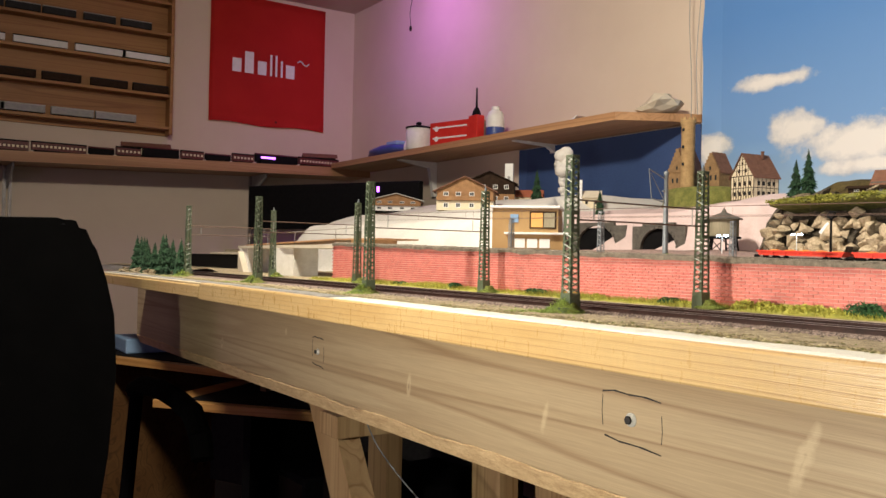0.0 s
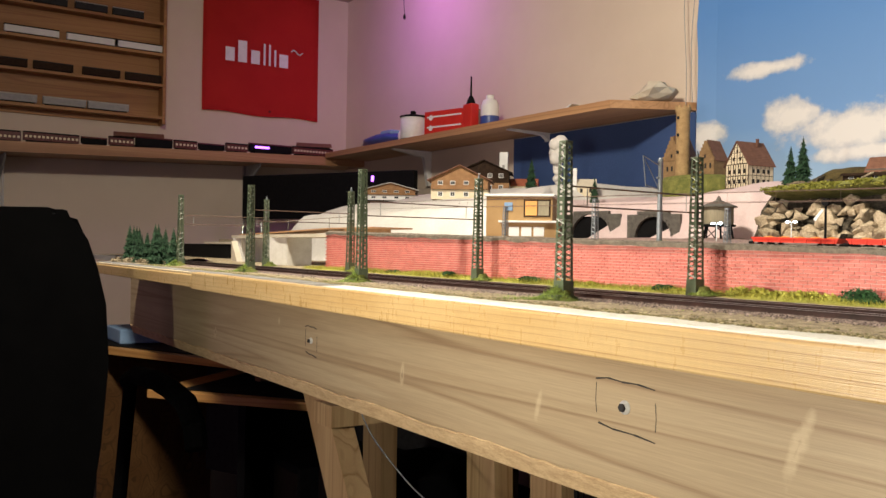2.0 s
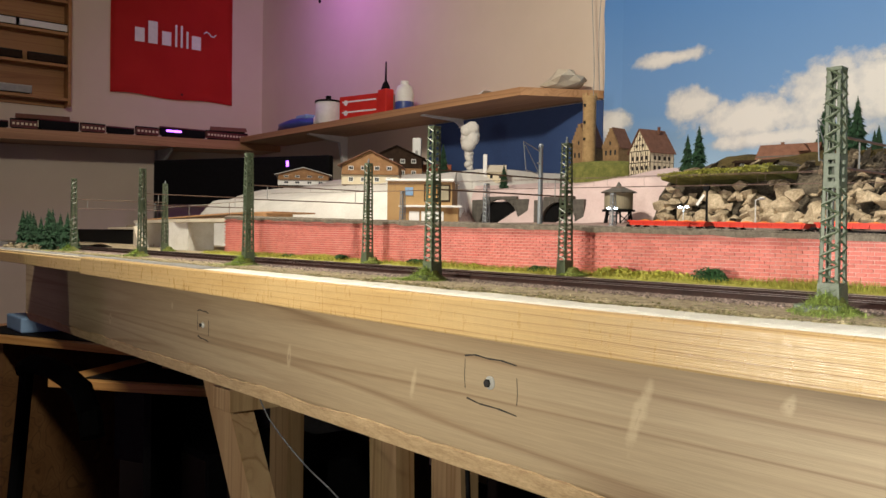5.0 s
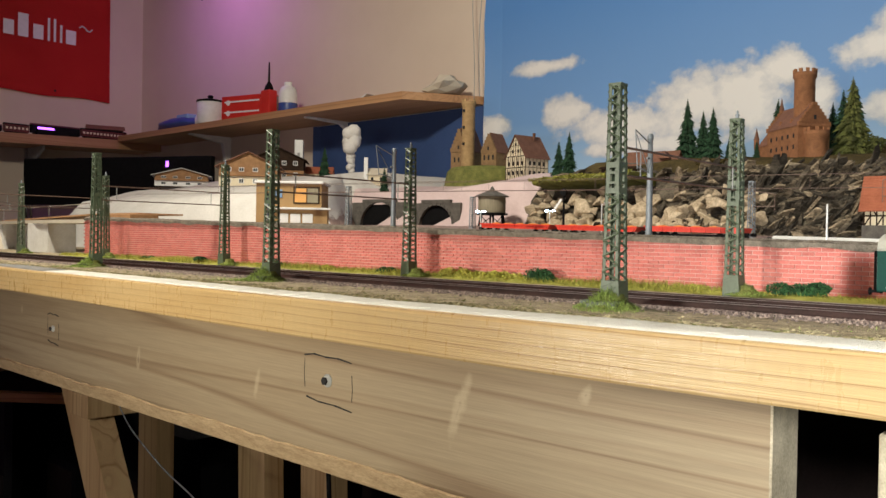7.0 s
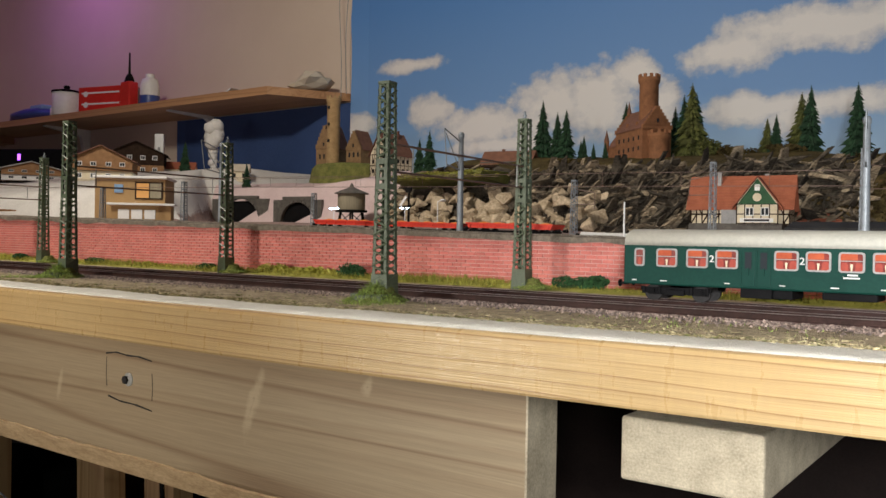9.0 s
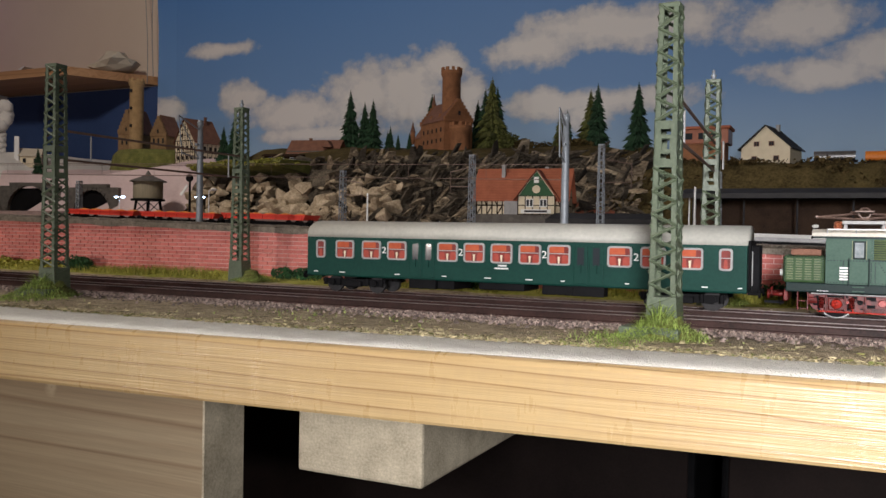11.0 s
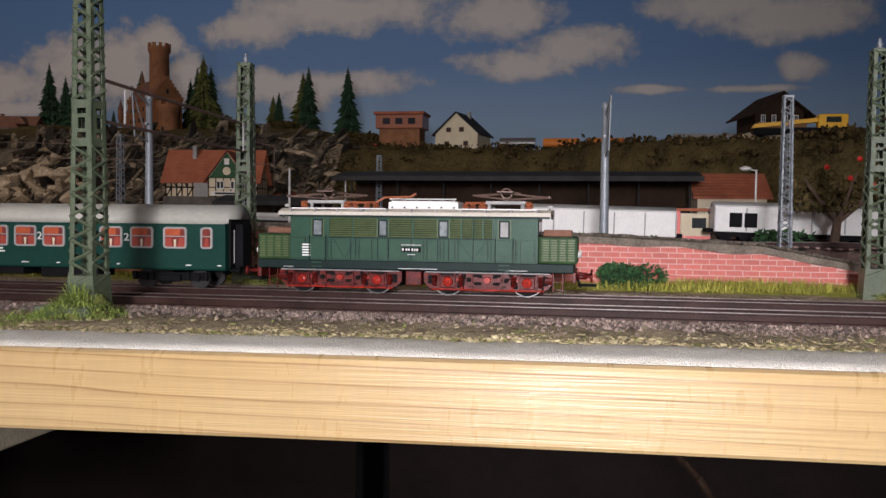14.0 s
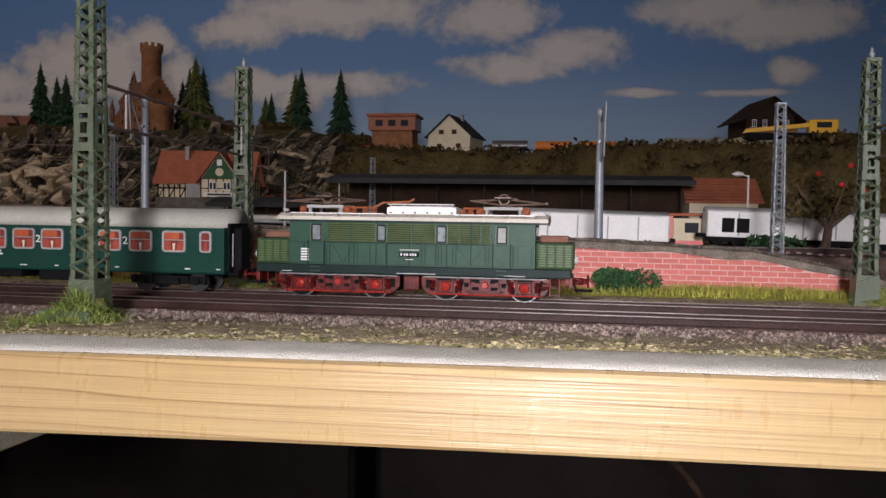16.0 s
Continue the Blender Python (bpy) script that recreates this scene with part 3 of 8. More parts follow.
    # bolts with pencilled squares round them
    for x, z, r, sx, sz in ((-0.584, 1.010, 0.0040, 0.019, 0.020), (0.025, 1.015, 0.0052, 0.034, 0.021)):
        hole = part("bolt", make(lambda bm: (lathe(bm, [(r * 1.15, -0.0005), (r * 1.15, 0.0008), (r * 0.8, 0.0010), (r * 0.75, 0.0028), (r * 0.4, 0.0036)], seg=16))), ROOFGREY, t, "pale steel washer", True)
        head = part("bolt_head", make(lambda bm: lathe(bm, [(r * 0.72, 0.0030), (r * 0.72, 0.0048), (r * 0.5, 0.0054)], seg=6)), DARKGREY, t, "dark hexagon bolt head")
        head.matrix_local = pose(x, 1.1738, z, 90, 0, 0)
        hole.matrix_local = pose(x, 1.1738, z, 90, 0, 0)
        strokes = [[(-1.0, 0.95), (-0.6, 1.05), (-0.1, 0.98), (0.4, 1.0), (0.95, 0.90)], [(-1.0, 0.8), (-1.02, 0.1), (-0.98, -0.45)], [(-0.9, -0.85), (-0.4, -0.98), (0.3, -1.0), (0.98, -1.12)], [(0.97, 0.4), (1.0, -0.2), (0.98, -0.7)]]
        for line in strokes:
            def mark(bm):
                for (a, b), (c, d) in zip(line, line[1:]):
                    tube(bm, (x + a * sx, 1.1740, z + b * sz), (x + c * sx, 1.1740, z + d * sz), 0.0010 if line[0][1] * line[-1][1] > 0 and abs(line[0][0] - line[-1][0]) > 1 else 0.0004, 0.0006 if abs(line[0][0] - line[-1][0]) > 1 else 0.0004, 5)
            part("pencil_mark", make(mark), DARKGREY, t, "pencilled line by the bolt")


layout_table()


# ---- relief of the layout ----
def deck(x):
    return lerp_at(x, [(-2.0, 1.171), (-0.92, 1.171), (0.904, 1.133), (1.0, 1.1285), (1.06, 1.117), (1.10, 1.107), (1.4, 1.106)])


def zone(x, y):
    """0 low ground, 1 yard, 2 pinkish hill, 3 white hill, 4 rock face, 5 turf."""
    edge = -2.42 - 0.95 * (y - 2.0)
    if y < 1.372 or x < edge:
        return 0
    if x + hill_slant(y) < -1.0 and y > 1.80:
        return 3
    if x < -0.93 and y < 1.85:
        return 0
    if x < -0.89:
        return 2 if y > 2.59 else 1
    front = cliff(x)
    return 1 if y < front - 0.02 else 4 if y < front + 0.11 and x < 0.36 else 5


def hill_slant(y):
    """How far the foot of the white hill draws back to the left."""
    return 1.05 * min(0.64, max(0.0, y - 1.98))


def cliff(x):
    return lerp_at(x, [(-0.90, 2.62), (-0.6, 2.53), (-0.3, 2.45), (-0.12, 2.40), (0.8, 2.45), (1.05, 2.1), (1.3, 1.9), (2.4, 1.85)])


def swell(x, y, cx, cy, r):
    return math.exp(-((x - cx) ** 2 + (y - cy) ** 2) / (r * r))


def relief(x, y):
    if y < 1.372:
        return 1.102
    n = noise.noise((x * 5, y * 5, 1.0))
    n2 = noise.noise((x * 22, y * 22, 4.0))
    flat = lerp_at(x, [(0.904, 1.133), (2.4, 1.102)]) if x > 0.904 else deck(x)
    run = deck(x) + (flat - deck(x)) * step(y, 1.395, 1.46)
    yard = max(1.103, run - 0.002 - 0.007 * step(y, 1.405, 1.50) + 0.017 * step(y, 1.6, 2.3))
    if x < -0.93 and y < 1.85:
        yard = 1.1025
    k = lerp_at(x + hill_slant(y), [(-1.06, 0), (-0.98, 1)])
    high = 1 - step(x, -1.46, -1.22)
    white = yard + (1.25 - yard) * step(y, 1.80, 1.93) + high * (0.065 * step(y, 1.9, 2.3) + 0.045 * step(y, 2.3, 2.6) + 0.03 * step(y, 2.5, 2.8)) + (1 - high) * 0.045 * step(y, 2.0, 3.0) + n * 0.010
    edge = -2.42 - 0.95 * (y - 2.0)
    white = yard + (white - yard) * step(x, edge - 0.03, edge + 0.12)
    pink = yard + (1.302 - yard) * step(y, 2.60, 2.635) + 0.03 * step(y, 2.7, 3.0) + 0.045 * swell(x, y, -0.98, 2.80, 0.16) + n * 0.008
    c = cliff(x) + 0.03 * n
    low = lerp_at(x, [(0.2, 0), (0.6, 0.06)])
    top = lerp_at(x, [(-0.6, 1.325), (-0.2, 1.308), (0.3, 1.305), (0.5, 1.292), (0.9, 1.285), (1.2, 1.262), (1.5, 1.27)])
    rock = yard + (top - yard) * step(y, c - 0.02, c + 0.10) + (0.065 - low) * step(y, c + 0.15, 2.92) + n * 0.006 + n2 * 0.004
    if x < -0.86:
        k2 = lerp_at(x, [(-0.92, 0), (-0.86, 1)])
        base = white + (pink - white) * k + 0.02 * swell(x, y, -1.20, 3.0, 0.13) + 0.04 * swell(x, y, -1.43, 3.08, 0.16)
        return base + (rock - base) * k2
    return rock


def ground_mesh():
    xs = [-2.95 + 0.02 * i for i in range(268)]
    ys = [1.372 + 0.0175 * j for j in range(109)]
    verts = [(x, y, relief(x, y)) for y in ys for x in xs]
    n = len(xs)
    faces, mats = [], []
    for j in range(len(ys) - 1):
        for i in range(n - 1):
            faces.append((j * n + i, j * n + i + 1, (j + 1) * n + i + 1, (j + 1) * n + i))
            mats.append(zone(xs[i] + 0.01, ys[j] + 0.009))
    me = bpy.data.meshes.new("layout_ground")
    me.from_pydata(verts, [], faces)
    for m in (VERGE, BALLAST, PINKWHITE, SNOW, ROCK, OLIVE):
        me.materials.append(m)
    me.polygons.foreach_set("material_index", mats)
    me.polygons.foreach_set("use_smooth", [True] * len(faces))
    return tagged(new("layout_ground", me), "modelled hills, rocks and yard of the layout", kind="structure")


ground_mesh()


def verge_strip(bm):
    """The low strip with the two running lines, its edge uneven over the plaster."""
    n = 420
    prev = None
    for i in range(n + 1):
        x = -1.5 + 3.9 * i / n
        w = soft_edge(x) + 0.032 + noise.noise((x * 11, 2.0, 0)) * 0.004 + noise.noise((x * 45, 3.0, 0)) * 0.003
        prof = []
        for k in range(26):
            y = w + (1.375 - w) * k / 25
            z = 1.1042 - 0.0012 * min(1, k / 5.0) + noise.noise((x * 60, y * 60, 0)) * 0.0011 + noise.noise((x * 170, y * 170, 5)) * 0.0006
            z -= 0.0016 * step(y, 1.155, 1.164) * (1 - step(y, 1.262, 1.275))
            prof.append(bm.verts.new((x, y, z if k else 1.1022)))
        if prev:
            for a in range(25):
                bm.faces.new((prev[a], prof[a], prof[a + 1], prev[a + 1]))
        prev = prof


solid("verge", make(verge_strip), VERGE, "earth and fine gravel beside the running lines", kind="structure", smooth=True)


def ballast_bed(bm, y, x0=-1.5, x1=2.4):
    prism(bm, [(y - 0.024, 1.1022), (y - 0.0165, 1.1034), (y + 0.0165, 1.1034), (y + 0.024, 1.1022)], "x", x0, x1)


LINES = (1.186, 1.236)
RAILTOP = 1.1072
for y in LINES:
    solid("ballast_bed", make(ballast_bed, y), BALLAST, "brown ballast bed under the track", kind="structure")


def rail_line(y, x0, x1, z, name="railway_track", slope=None):
    """Rails and sleepers; slope gives the height along x."""
    t = thing(name, (0, 0, 0), "brown model railway track with two rails on sleepers", "track", "tracks")
    h = slope or (lambda x: z)
    for s in (-0.00825, 0.00825):
        def rail(bm):
            n = 24
            prev = None
            for i in range(n + 1):
                x = x0 + (x1 - x0) * i / n
                zz = h(x)
                ring = [bm.verts.new((x, y + s + a, zz + b)) for a, b in ((-0.0011, -0.0036), (0.0011, -0.0036), (0.0011, -0.0031), (0.0004, -0.0028), (0.0004, -0.0007), (0.0006, -0.0004), (0.0006, 0), (-0.0006, 0), (-0.0006, -0.0004), (-0.0004, -0.0007), (-0.0004, -0.0028), (-0.0011, -0.0031))]
                if prev:
                    for a in range(12):
                        bm.faces.new((prev[a], ring[a], ring[(a + 1) % 12], prev[(a + 1) % 12]))
                prev = ring
        part("rail", make(rail), RAIL, t)
        def head(bm):
            prev = None
            for i in range(25):
                x = x0 + (x1 - x0) * i / 24
                ring = [bm.verts.new((x, y + s + d, h(x) + e)) for d, e in ((-0.0007, 0), (0.0007, 0), (0.0006, 0.0003), (-0.0006, 0.0003))]
                if prev:
                    for a in range(4):
                        bm.faces.new((prev[a], ring[a], ring[(a + 1) % 4], prev[(a + 1) % 4]))
                prev = ring
        part("rail_head", make(head), RAILHEAD, t, "worn bright rail head")
    def sleepers(bm):
        x = x0
        while x < x1:
            zz = h(x)
            box(bm, x - 0.0015, x + 0.0015, y - 0.0150, y + 0.0150, zz - 0.0046, zz - 0.0035)
            x += 0.0072
    tagged(part("sleeper_bed", make(sleepers), SLEEPER, t), kind="stuff")
    return t


for y in LINES:
    rail_line(y, -1.5, 2.4, RAILTOP)
for y in (1.455, 1.575, 1.70):
    rail_line(y, -0.92, 1.9, 0, "yard_track", lambda x, y=y: relief(max(x, -0.925), y) + 0.0050)


# the retaining wall under the ramp; its bricks are set on at the end
def wall_core(bm):
    n = 60
    prev = None
    for i in range(n + 1):
        x = -0.92 + (1.09 + 0.92) * i / n
        z = max(1.106, deck(x) - 0.001)
        ring = [bm.verts.new(p) for p in ((x, 1.3615, 1.1), (x, 1.3615, z), (x, 1.374, z), (x, 1.374, 1.1))]
        if prev:
            for a in range(4):
                bm.faces.new((prev[a], ring[a], ring[(a + 1) % 4], prev[(a + 1) % 4]))
        else:
            bm.faces.new(ring)
        prev = ring
    bm.faces.new(prev[::-1])


RETAINING = solid("retaining_wall", make(wall_core), MORTAR, "reddish brick retaining wall below the ramp", kind="structure")


def wall_edge(bm):
    """Gravel edge along the top of the wall."""
    n = 420
    prev = None
    for i in range(n + 1):
        x = -0.92 + 2.1 * i / n
        z = max(1.107, deck(x))
        k = noise.noise((x * 70, 0, 2)) * 0.0014
        lo = 0.0032 + noise.noise((x * 30, 4, 2)) * 0.002
        row = [bm.verts.new(p) for p in ((x, 1.3585 + k * 0.5, z - lo), (x, 1.3580 + k, z + 0.001), (x, 1.366, z + 0.003 + k), (x, 1.386, z + 0.003 + k), (x, 1.40, z - 0.002))]
        if prev:
            for a in range(4):
                bm.faces.new((prev[a], row[a], row[a + 1], prev[a + 1]))
        prev = row


solid("wall_gravel_edge", make(wall_edge), PALEGRAVEL, "gravel spilling along the wall top", kind="structure", smooth=False)

# ---- lattice masts along the running lines ----
def lattice(bm, half0, half1, z0, z1, post, panels, skip=(), lace=0.00045):
    """Four tapering corner angles with zigzag lacing on every side."""
    def half(z):
        return half0 + (half1 - half0) * (z - z0) / (z1 - z0)
    def bar(a, b, r):
        tube(bm, a, b, r, r, 4)
    for sx in (-1, 1):
        for sy in (-1, 1):
            a, b = half(z0), half(z1)
            for d in ((1, 0), (0, 1)):
                lo, hi = Vector((sx * a, sy * a, z0)), Vector((sx * b, sy * b, z1))
                off = Vector((-sx * post if d[0] else 0, -sy * post if d[1] else 0, 0))
                v = [bm.verts.new(p) for p in (lo, lo + off, hi + off, hi)]
                w = [bm.verts.new(p + Vector((-sx * 0.0004 if d[1] else 0, -sy * 0.0004 if d[0] else 0, 0))) for p in (lo, lo + off, hi + off, hi)]
                bm.faces.new(v)
                bm.faces.new(w[::-1])
                for i in range(4):
                    bm.faces.new((v[i], w[i], w[(i + 1) % 4], v[(i + 1) % 4]))
    for k in range(panels):
        if k in skip:
            continue
        za, zb = z0 + (z1 - z0) * k / panels, z0 + (z1 - z0) * (k + 1) / panels
        zm = (za + zb) / 2
        for side in range(4):
            rot = Matrix.Rotation(side * math.pi / 2, 3, "Z")
            h0, hm, h1 = half(za), half(zm), half(zb)
            bar(rot @ Vector((-h0, -h0, za)), rot @ Vector((hm, -hm, zm)), lace)
            bar(rot @ Vector((hm, -hm, zm)), rot @ Vector((-h1, -h1, zb)), lace)


def plate(bm, half0, half1, z0, z1):
    """Gusset plates with round and long holes on the four sides."""
    for side in range(4):
        rot = Matrix.Rotation(side * math.pi / 2, 3, "Z")
        zs = [z0, z0 + (z1 - z0) * 0.18, z0 + (z1 - z0) * 0.30, z0 + (z1 - z0) * 0.38, z0 + (z1 - z0) * 0.62, z0 + (z1 - z0) * 0.70, z0 + (z1 - z0) * 0.82, z1]
        wide = [0, 0.42, 0, 0.34, 0, 0.42, 0]
        for i in range(7):
            for s in (-1, 1):
                a, b = zs[i], zs[i + 1]
                h = (half0 + half1) / 2
                inner = wide[i] * h
                if wide[i] == 0 and s == 1:
                    continue
                x0, x1 = (s * inner, s * h) if wide[i] else (-h, h)
                v = [bm.verts.new(rot @ Vector(p)) for p in ((x0, -h, a), (x1, -h, a), (x1, -h, b), (x0, -h, b))]
                w = [bm.verts.new(rot @ Vector(p)) for p in ((x0, -h + 0.0005, a), (x1, -h + 0.0005, a), (x1, -h + 0.0005, b), (x0, -h + 0.0005, b))]
                bm.faces.new(v)
                bm.faces.new(w[::-1])
                for j in range(4):
                    bm.faces.new((v[j], w[j], w[(j + 1) % 4], v[(j + 1) % 4]))


def catenary_mast(tall, pin):
    m = thing("catenary_mast", (0, 0, 0), "green lattice steel mast on a mossy foot beside the line", "mast", "lattice masts")
    part("foot", make(lambda bm: prism(bm, [(-0.0068, -0.002), (0.0068, -0.002), (0.0058, 0.016), (-0.0058, 0.016)], "y", -0.0060, 0.0060)), MAST, m, "solid mast foot")
    if not pin:
        part("base_slab", make(box, -0.0150, 0.0090, -0.0150, -0.0020, -0.002, 0.0042, 0.0006), MAST, m, "flat green base slab")
    part("lattice", make(lattice, 0.0056, 0.0040, 0.012, tall, 0.0022, 13, (6, 7), 0.00066), MAST, m)
    part("joint_bolt", make(lambda bm: [box(bm, s * 0.0043 - 0.0004, s * 0.0043 + 0.0004, -0.0058, -0.0046, z - 0.0004, z + 0.0004) for s in (-1, 1) for z in (0.020, 0.029, 0.038, 0.048)]), MAST, m)
    part("gusset_plate", make(plate, 0.0049, 0.0047, 0.012 + (tall - 0.012) * 6 / 13, 0.012 + (tall - 0.012) * 8 / 13), MAST, m, "drilled gusset plates")
    part("mast_cap", make(box, -0.0043, 0.0043, -0.0043, 0.0043, tall - 0.0015, tall + 0.0006, 0.0003), MAST, m)
    if pin:
        part("insulator_pin", make(lambda bm: lathe(bm, [(0.0016, tall), (0.0022, tall + 0.001), (0.001, tall + 0.002), (0.002, tall + 0.003), (0.0008, tall + 0.0045), (0.0010, tall + 0.006), (0.0002, tall + 0.007)], seg=10)), MASTGREY, m, smooth=True)
    return m


MAST_X = [-1.097, -0.737, -0.376, -0.016, 0.342, 0.696, 1.060, 1.420, 1.780]
near_mast, far_mast = catenary_mast(0.1345, False), catenary_mast(0.1345, True)
near_mast.matrix_world, far_mast.matrix_world = pose(MAST_X[0], 1.14, 1.1035), pose(MAST_X[0] - 0.013, 1.318, 1.1035)
for i, x in enumerate(MAST_X[1:]):
    if x < 1.9:
        copy_thing(near_mast, pose(x, 1.14, 1.1035, 0, 0, (3, -2, 1, 4, -3, 2, 0, 1)[i]))
    copy_thing(far_mast, pose(x - 0.008, 1.319, 1.1035, 0, 0, (2, 1, -3, 2, 4, -1, 0, 2)[i]))


def cross_span(x):
    t = thing("cross_span", (x + 0.004, 0, 0), "two thin cross wires with droppers between two masts", "overhead wire", "cross spans")
    part("upper_wire", make(tube, (0, 1.1445, 1.2000), (-0.010, 1.3155, 1.2005), 0.0008, 0.0008, 6), WIRE, t)
    part("lower_wire", make(tube, (0, 1.1445, 1.1830), (-0.010, 1.3155, 1.1840), 0.0008, 0.0008, 6), WIRE, t)
    for y in (1.164, 1.292):
        part("dropper", make(tube, (-0.002, y, 1.1828), (-0.002, y, 1.199), 0.0005, 0.0005, 6), GREYM, t)


for x in MAST_X:
    if x < 1.8:
        cross_span(x)


# ---- small builders ----
def blades(bm, x0, x1, y0, y1, z, n, h, lean=0.6, rnd=None, width=0.0006, zf=None):
    """Short grass fibres."""
    for _ in range(n):
        x, y = rnd.uniform(x0, x1), rnd.uniform(y0, y1)
        zz = zf(x, y) if zf else z
        a = rnd.uniform(0, math.tau)
        l = h * rnd.uniform(0.5, 1.2)
        dx, dy = math.cos(a) * l * lean * rnd.random(), math.sin(a) * l * lean * rnd.random()
        w = width * rnd.uniform(0.7, 1.4)
        b = a + 1.57
        v = [bm.verts.new(p) for p in ((x - math.cos(b) * w, y - math.sin(b) * w, zz), (x + math.cos(b) * w, y + math.sin(b) * w, zz), (x + dx, y + dy, zz + l))]
        bm.faces.new(v)


def leaf_cloud(bm, c, rx, ry, rz, n, size, rnd, flat=0.0):
    """An uneven heap of small leaves."""
    lumps = [(rnd.uniform(-0.6, 0.6) * rx, rnd.uniform(-0.6, 0.6) * ry, rnd.uniform(0.0, 0.6) * rz, rnd.uniform(0.35, 0.6)) for _ in range(9)]
    for _ in range(n):
        lx, ly, lz, lr = rnd.choice(lumps)
        d = Vector((rnd.gauss(0, 1), rnd.gauss(0, 1), rnd.gauss(0, 1))).normalized() * rnd.uniform(0.6, 1.0) * lr
        p = Vector((c[0] + lx + d.x * rx, c[1] + ly + d.y * ry, c[2] + max(flat, lz + d.z * rz * 0.8)))
        u = Vector((rnd.gauss(0, 1), rnd.gauss(0, 1), rnd.gauss(0, 1))).normalized()
        w = u.cross(Vector((rnd.gauss(0, 1), rnd.gauss(0, 1), rnd.gauss(0, 1)))).normalized()
        s = size * rnd.uniform(0.6, 1.4)
        bm.faces.new([bm.verts.new(p + q) for q in (-u * s, w * s * 0.6, u * s, -w * s * 0.6)])


def conifer(h, r, seed, material, label, name="conifer_tree"):
    rnd = random.Random(seed)
    t = thing(name, (0, 0, 0), label, "tree", "conifers")
    part("trunk", make(tube, (0, 0, -0.004), (0, 0, h * 0.95), h * 0.022, h * 0.004, 7), BARK, t)
    def crown(bm):
        tiers = 30
        for k in range(tiers):
            f = k / (tiers - 1)
            z = h * (0.07 + 0.90 * f)
            rad = r * (1 - f) ** 0.78 * rnd.uniform(0.78, 1.10) + 0.010 * h
            n = max(6, int(20 * (1 - f) + 6))
            for i in range(n):
                a = math.tau * (i + rnd.random() * 0.7) / n + k
                l = rad * rnd.uniform(0.65, 1.15)
                drop = l * rnd.uniform(0.35, 0.8)
                w = l * 0.24
                d, s = Vector((math.cos(a), math.sin(a), 0)), Vector((-math.sin(a), math.cos(a), 0))
                o = Vector((0, 0, z))
                tip = o + d * l - Vector((0, 0, drop))
                m1, m2 = o + d * l * 0.55 + s * w - Vector((0, 0, drop * 0.75)), o + d * l * 0.55 - s * w - Vector((0, 0, drop * 0.75))
                up = o + d * l * 0.5 + Vector((0, 0, h * 0.012 - drop * 0.35))
                vo, vt, va, vb, vu = (bm.verts.new(p) for p in (o + Vector((0, 0, h * 0.02)), tip, m1, m2, up))
                for f3 in ((vo, va, vu), (vo, vu, vb), (va, vt, vu), (vu, vt, vb)):
                    bm.faces.new(f3)
        top = bm.verts.new((0, 0, h))
    part("crown", make(crown), material, t)
    return t


def place_copy(proto, place, scale, turn=0):
    ob = copy_thing(proto, pose(*place, 0, 0, turn))
    ob.scale = (scale, scale, scale)
    return ob


def window(parent, side, u, z, w, h, W, D, frame=WHITE, pane=GLASS, bars=True, deep=0.0010):
    """A framed window on one side of a house of width W and depth D; side is front, back, left or right."""
    turn = {"front": 0, "right": 90, "back": 180, "left": 270}[side]
    off = D / 2 if side in ("front", "back") else W / 2
    def fr(bm):
        t = min(w, h) * 0.13
        y0, y1 = -off - deep, -off + 0.0004
        box(bm, u - w / 2, u + w / 2, y0, y1, z - h / 2, z - h / 2 + t)
        box(bm, u - w / 2, u + w / 2, y0, y1, z + h / 2 - t, z + h / 2)
        box(bm, u - w / 2, u - w / 2 + t, y0, y1, z - h / 2 + t, z + h / 2 - t)
        box(bm, u + w / 2 - t, u + w / 2, y0, y1, z - h / 2 + t, z + h / 2 - t)
        if bars:
            box(bm, u - t * 0.3, u + t * 0.3, y0 + 0.0002, y1, z - h / 2 + t, z + h / 2 - t)
    ob = part("window", make(fr), frame, parent)
    ob.matrix_local = pose(0, 0, 0, 0, 0, turn)
    pn = part("pane", make(box, u - w / 2 + 0.0003, u + w / 2 - 0.0003, -off - deep * 0.35, -off + 0.0003, z - h / 2 + 0.0003, z + h / 2 - 0.0003), pane, ob)
    return ob


def gable_shell(parent, w, d, h, rh, wallm, roofm, ridge="x", over=0.006, thick=0.0025, crow=False, walllabel="", rows=7):
    """Walls with gables, and a roof of two slopes with courses of tiles."""
    def walls(bm):
        if ridge == "x":
            prism(bm, [(-d / 2, 0), (d / 2, 0), (d / 2, h), (0, h + rh), (-d / 2, h)], "x", -w / 2, w / 2)
        else:
            prism(bm, [(-w / 2, 0), (w / 2, 0), (w / 2, h), (0, h + rh), (-w / 2, h)], "y", -d / 2, d / 2)
    part("wall", make(walls), wallm, parent, walllabel)
    half, length = (d / 2, w / 2) if ridge == "x" else (w / 2, d / 2)
    slope = rh / half
    def roof(bm):
        right = []
        for k in range(rows):
            a0, a1 = (half + over) * k / rows, (half + over) * (k + 1) / rows
            right += [(a0, h + rh - slope * a0 + thick * 1.05), (a1, h + rh - slope * a1 + thick * 1.4)]
        eave = half + over
        under = [(eave, h + rh - slope * eave + 0.0004), (0, h + rh + 0.0004)]
        left = [(-a, z) for a, z in right[1:]]
        pts = left[::-1] + right + under + [(-eave, h + rh - slope * eave + 0.0004)]
        prism(bm, pts, "x" if ridge == "x" else "y", -length - over, length + over)
    part("roof", make(roof), roofm, parent)


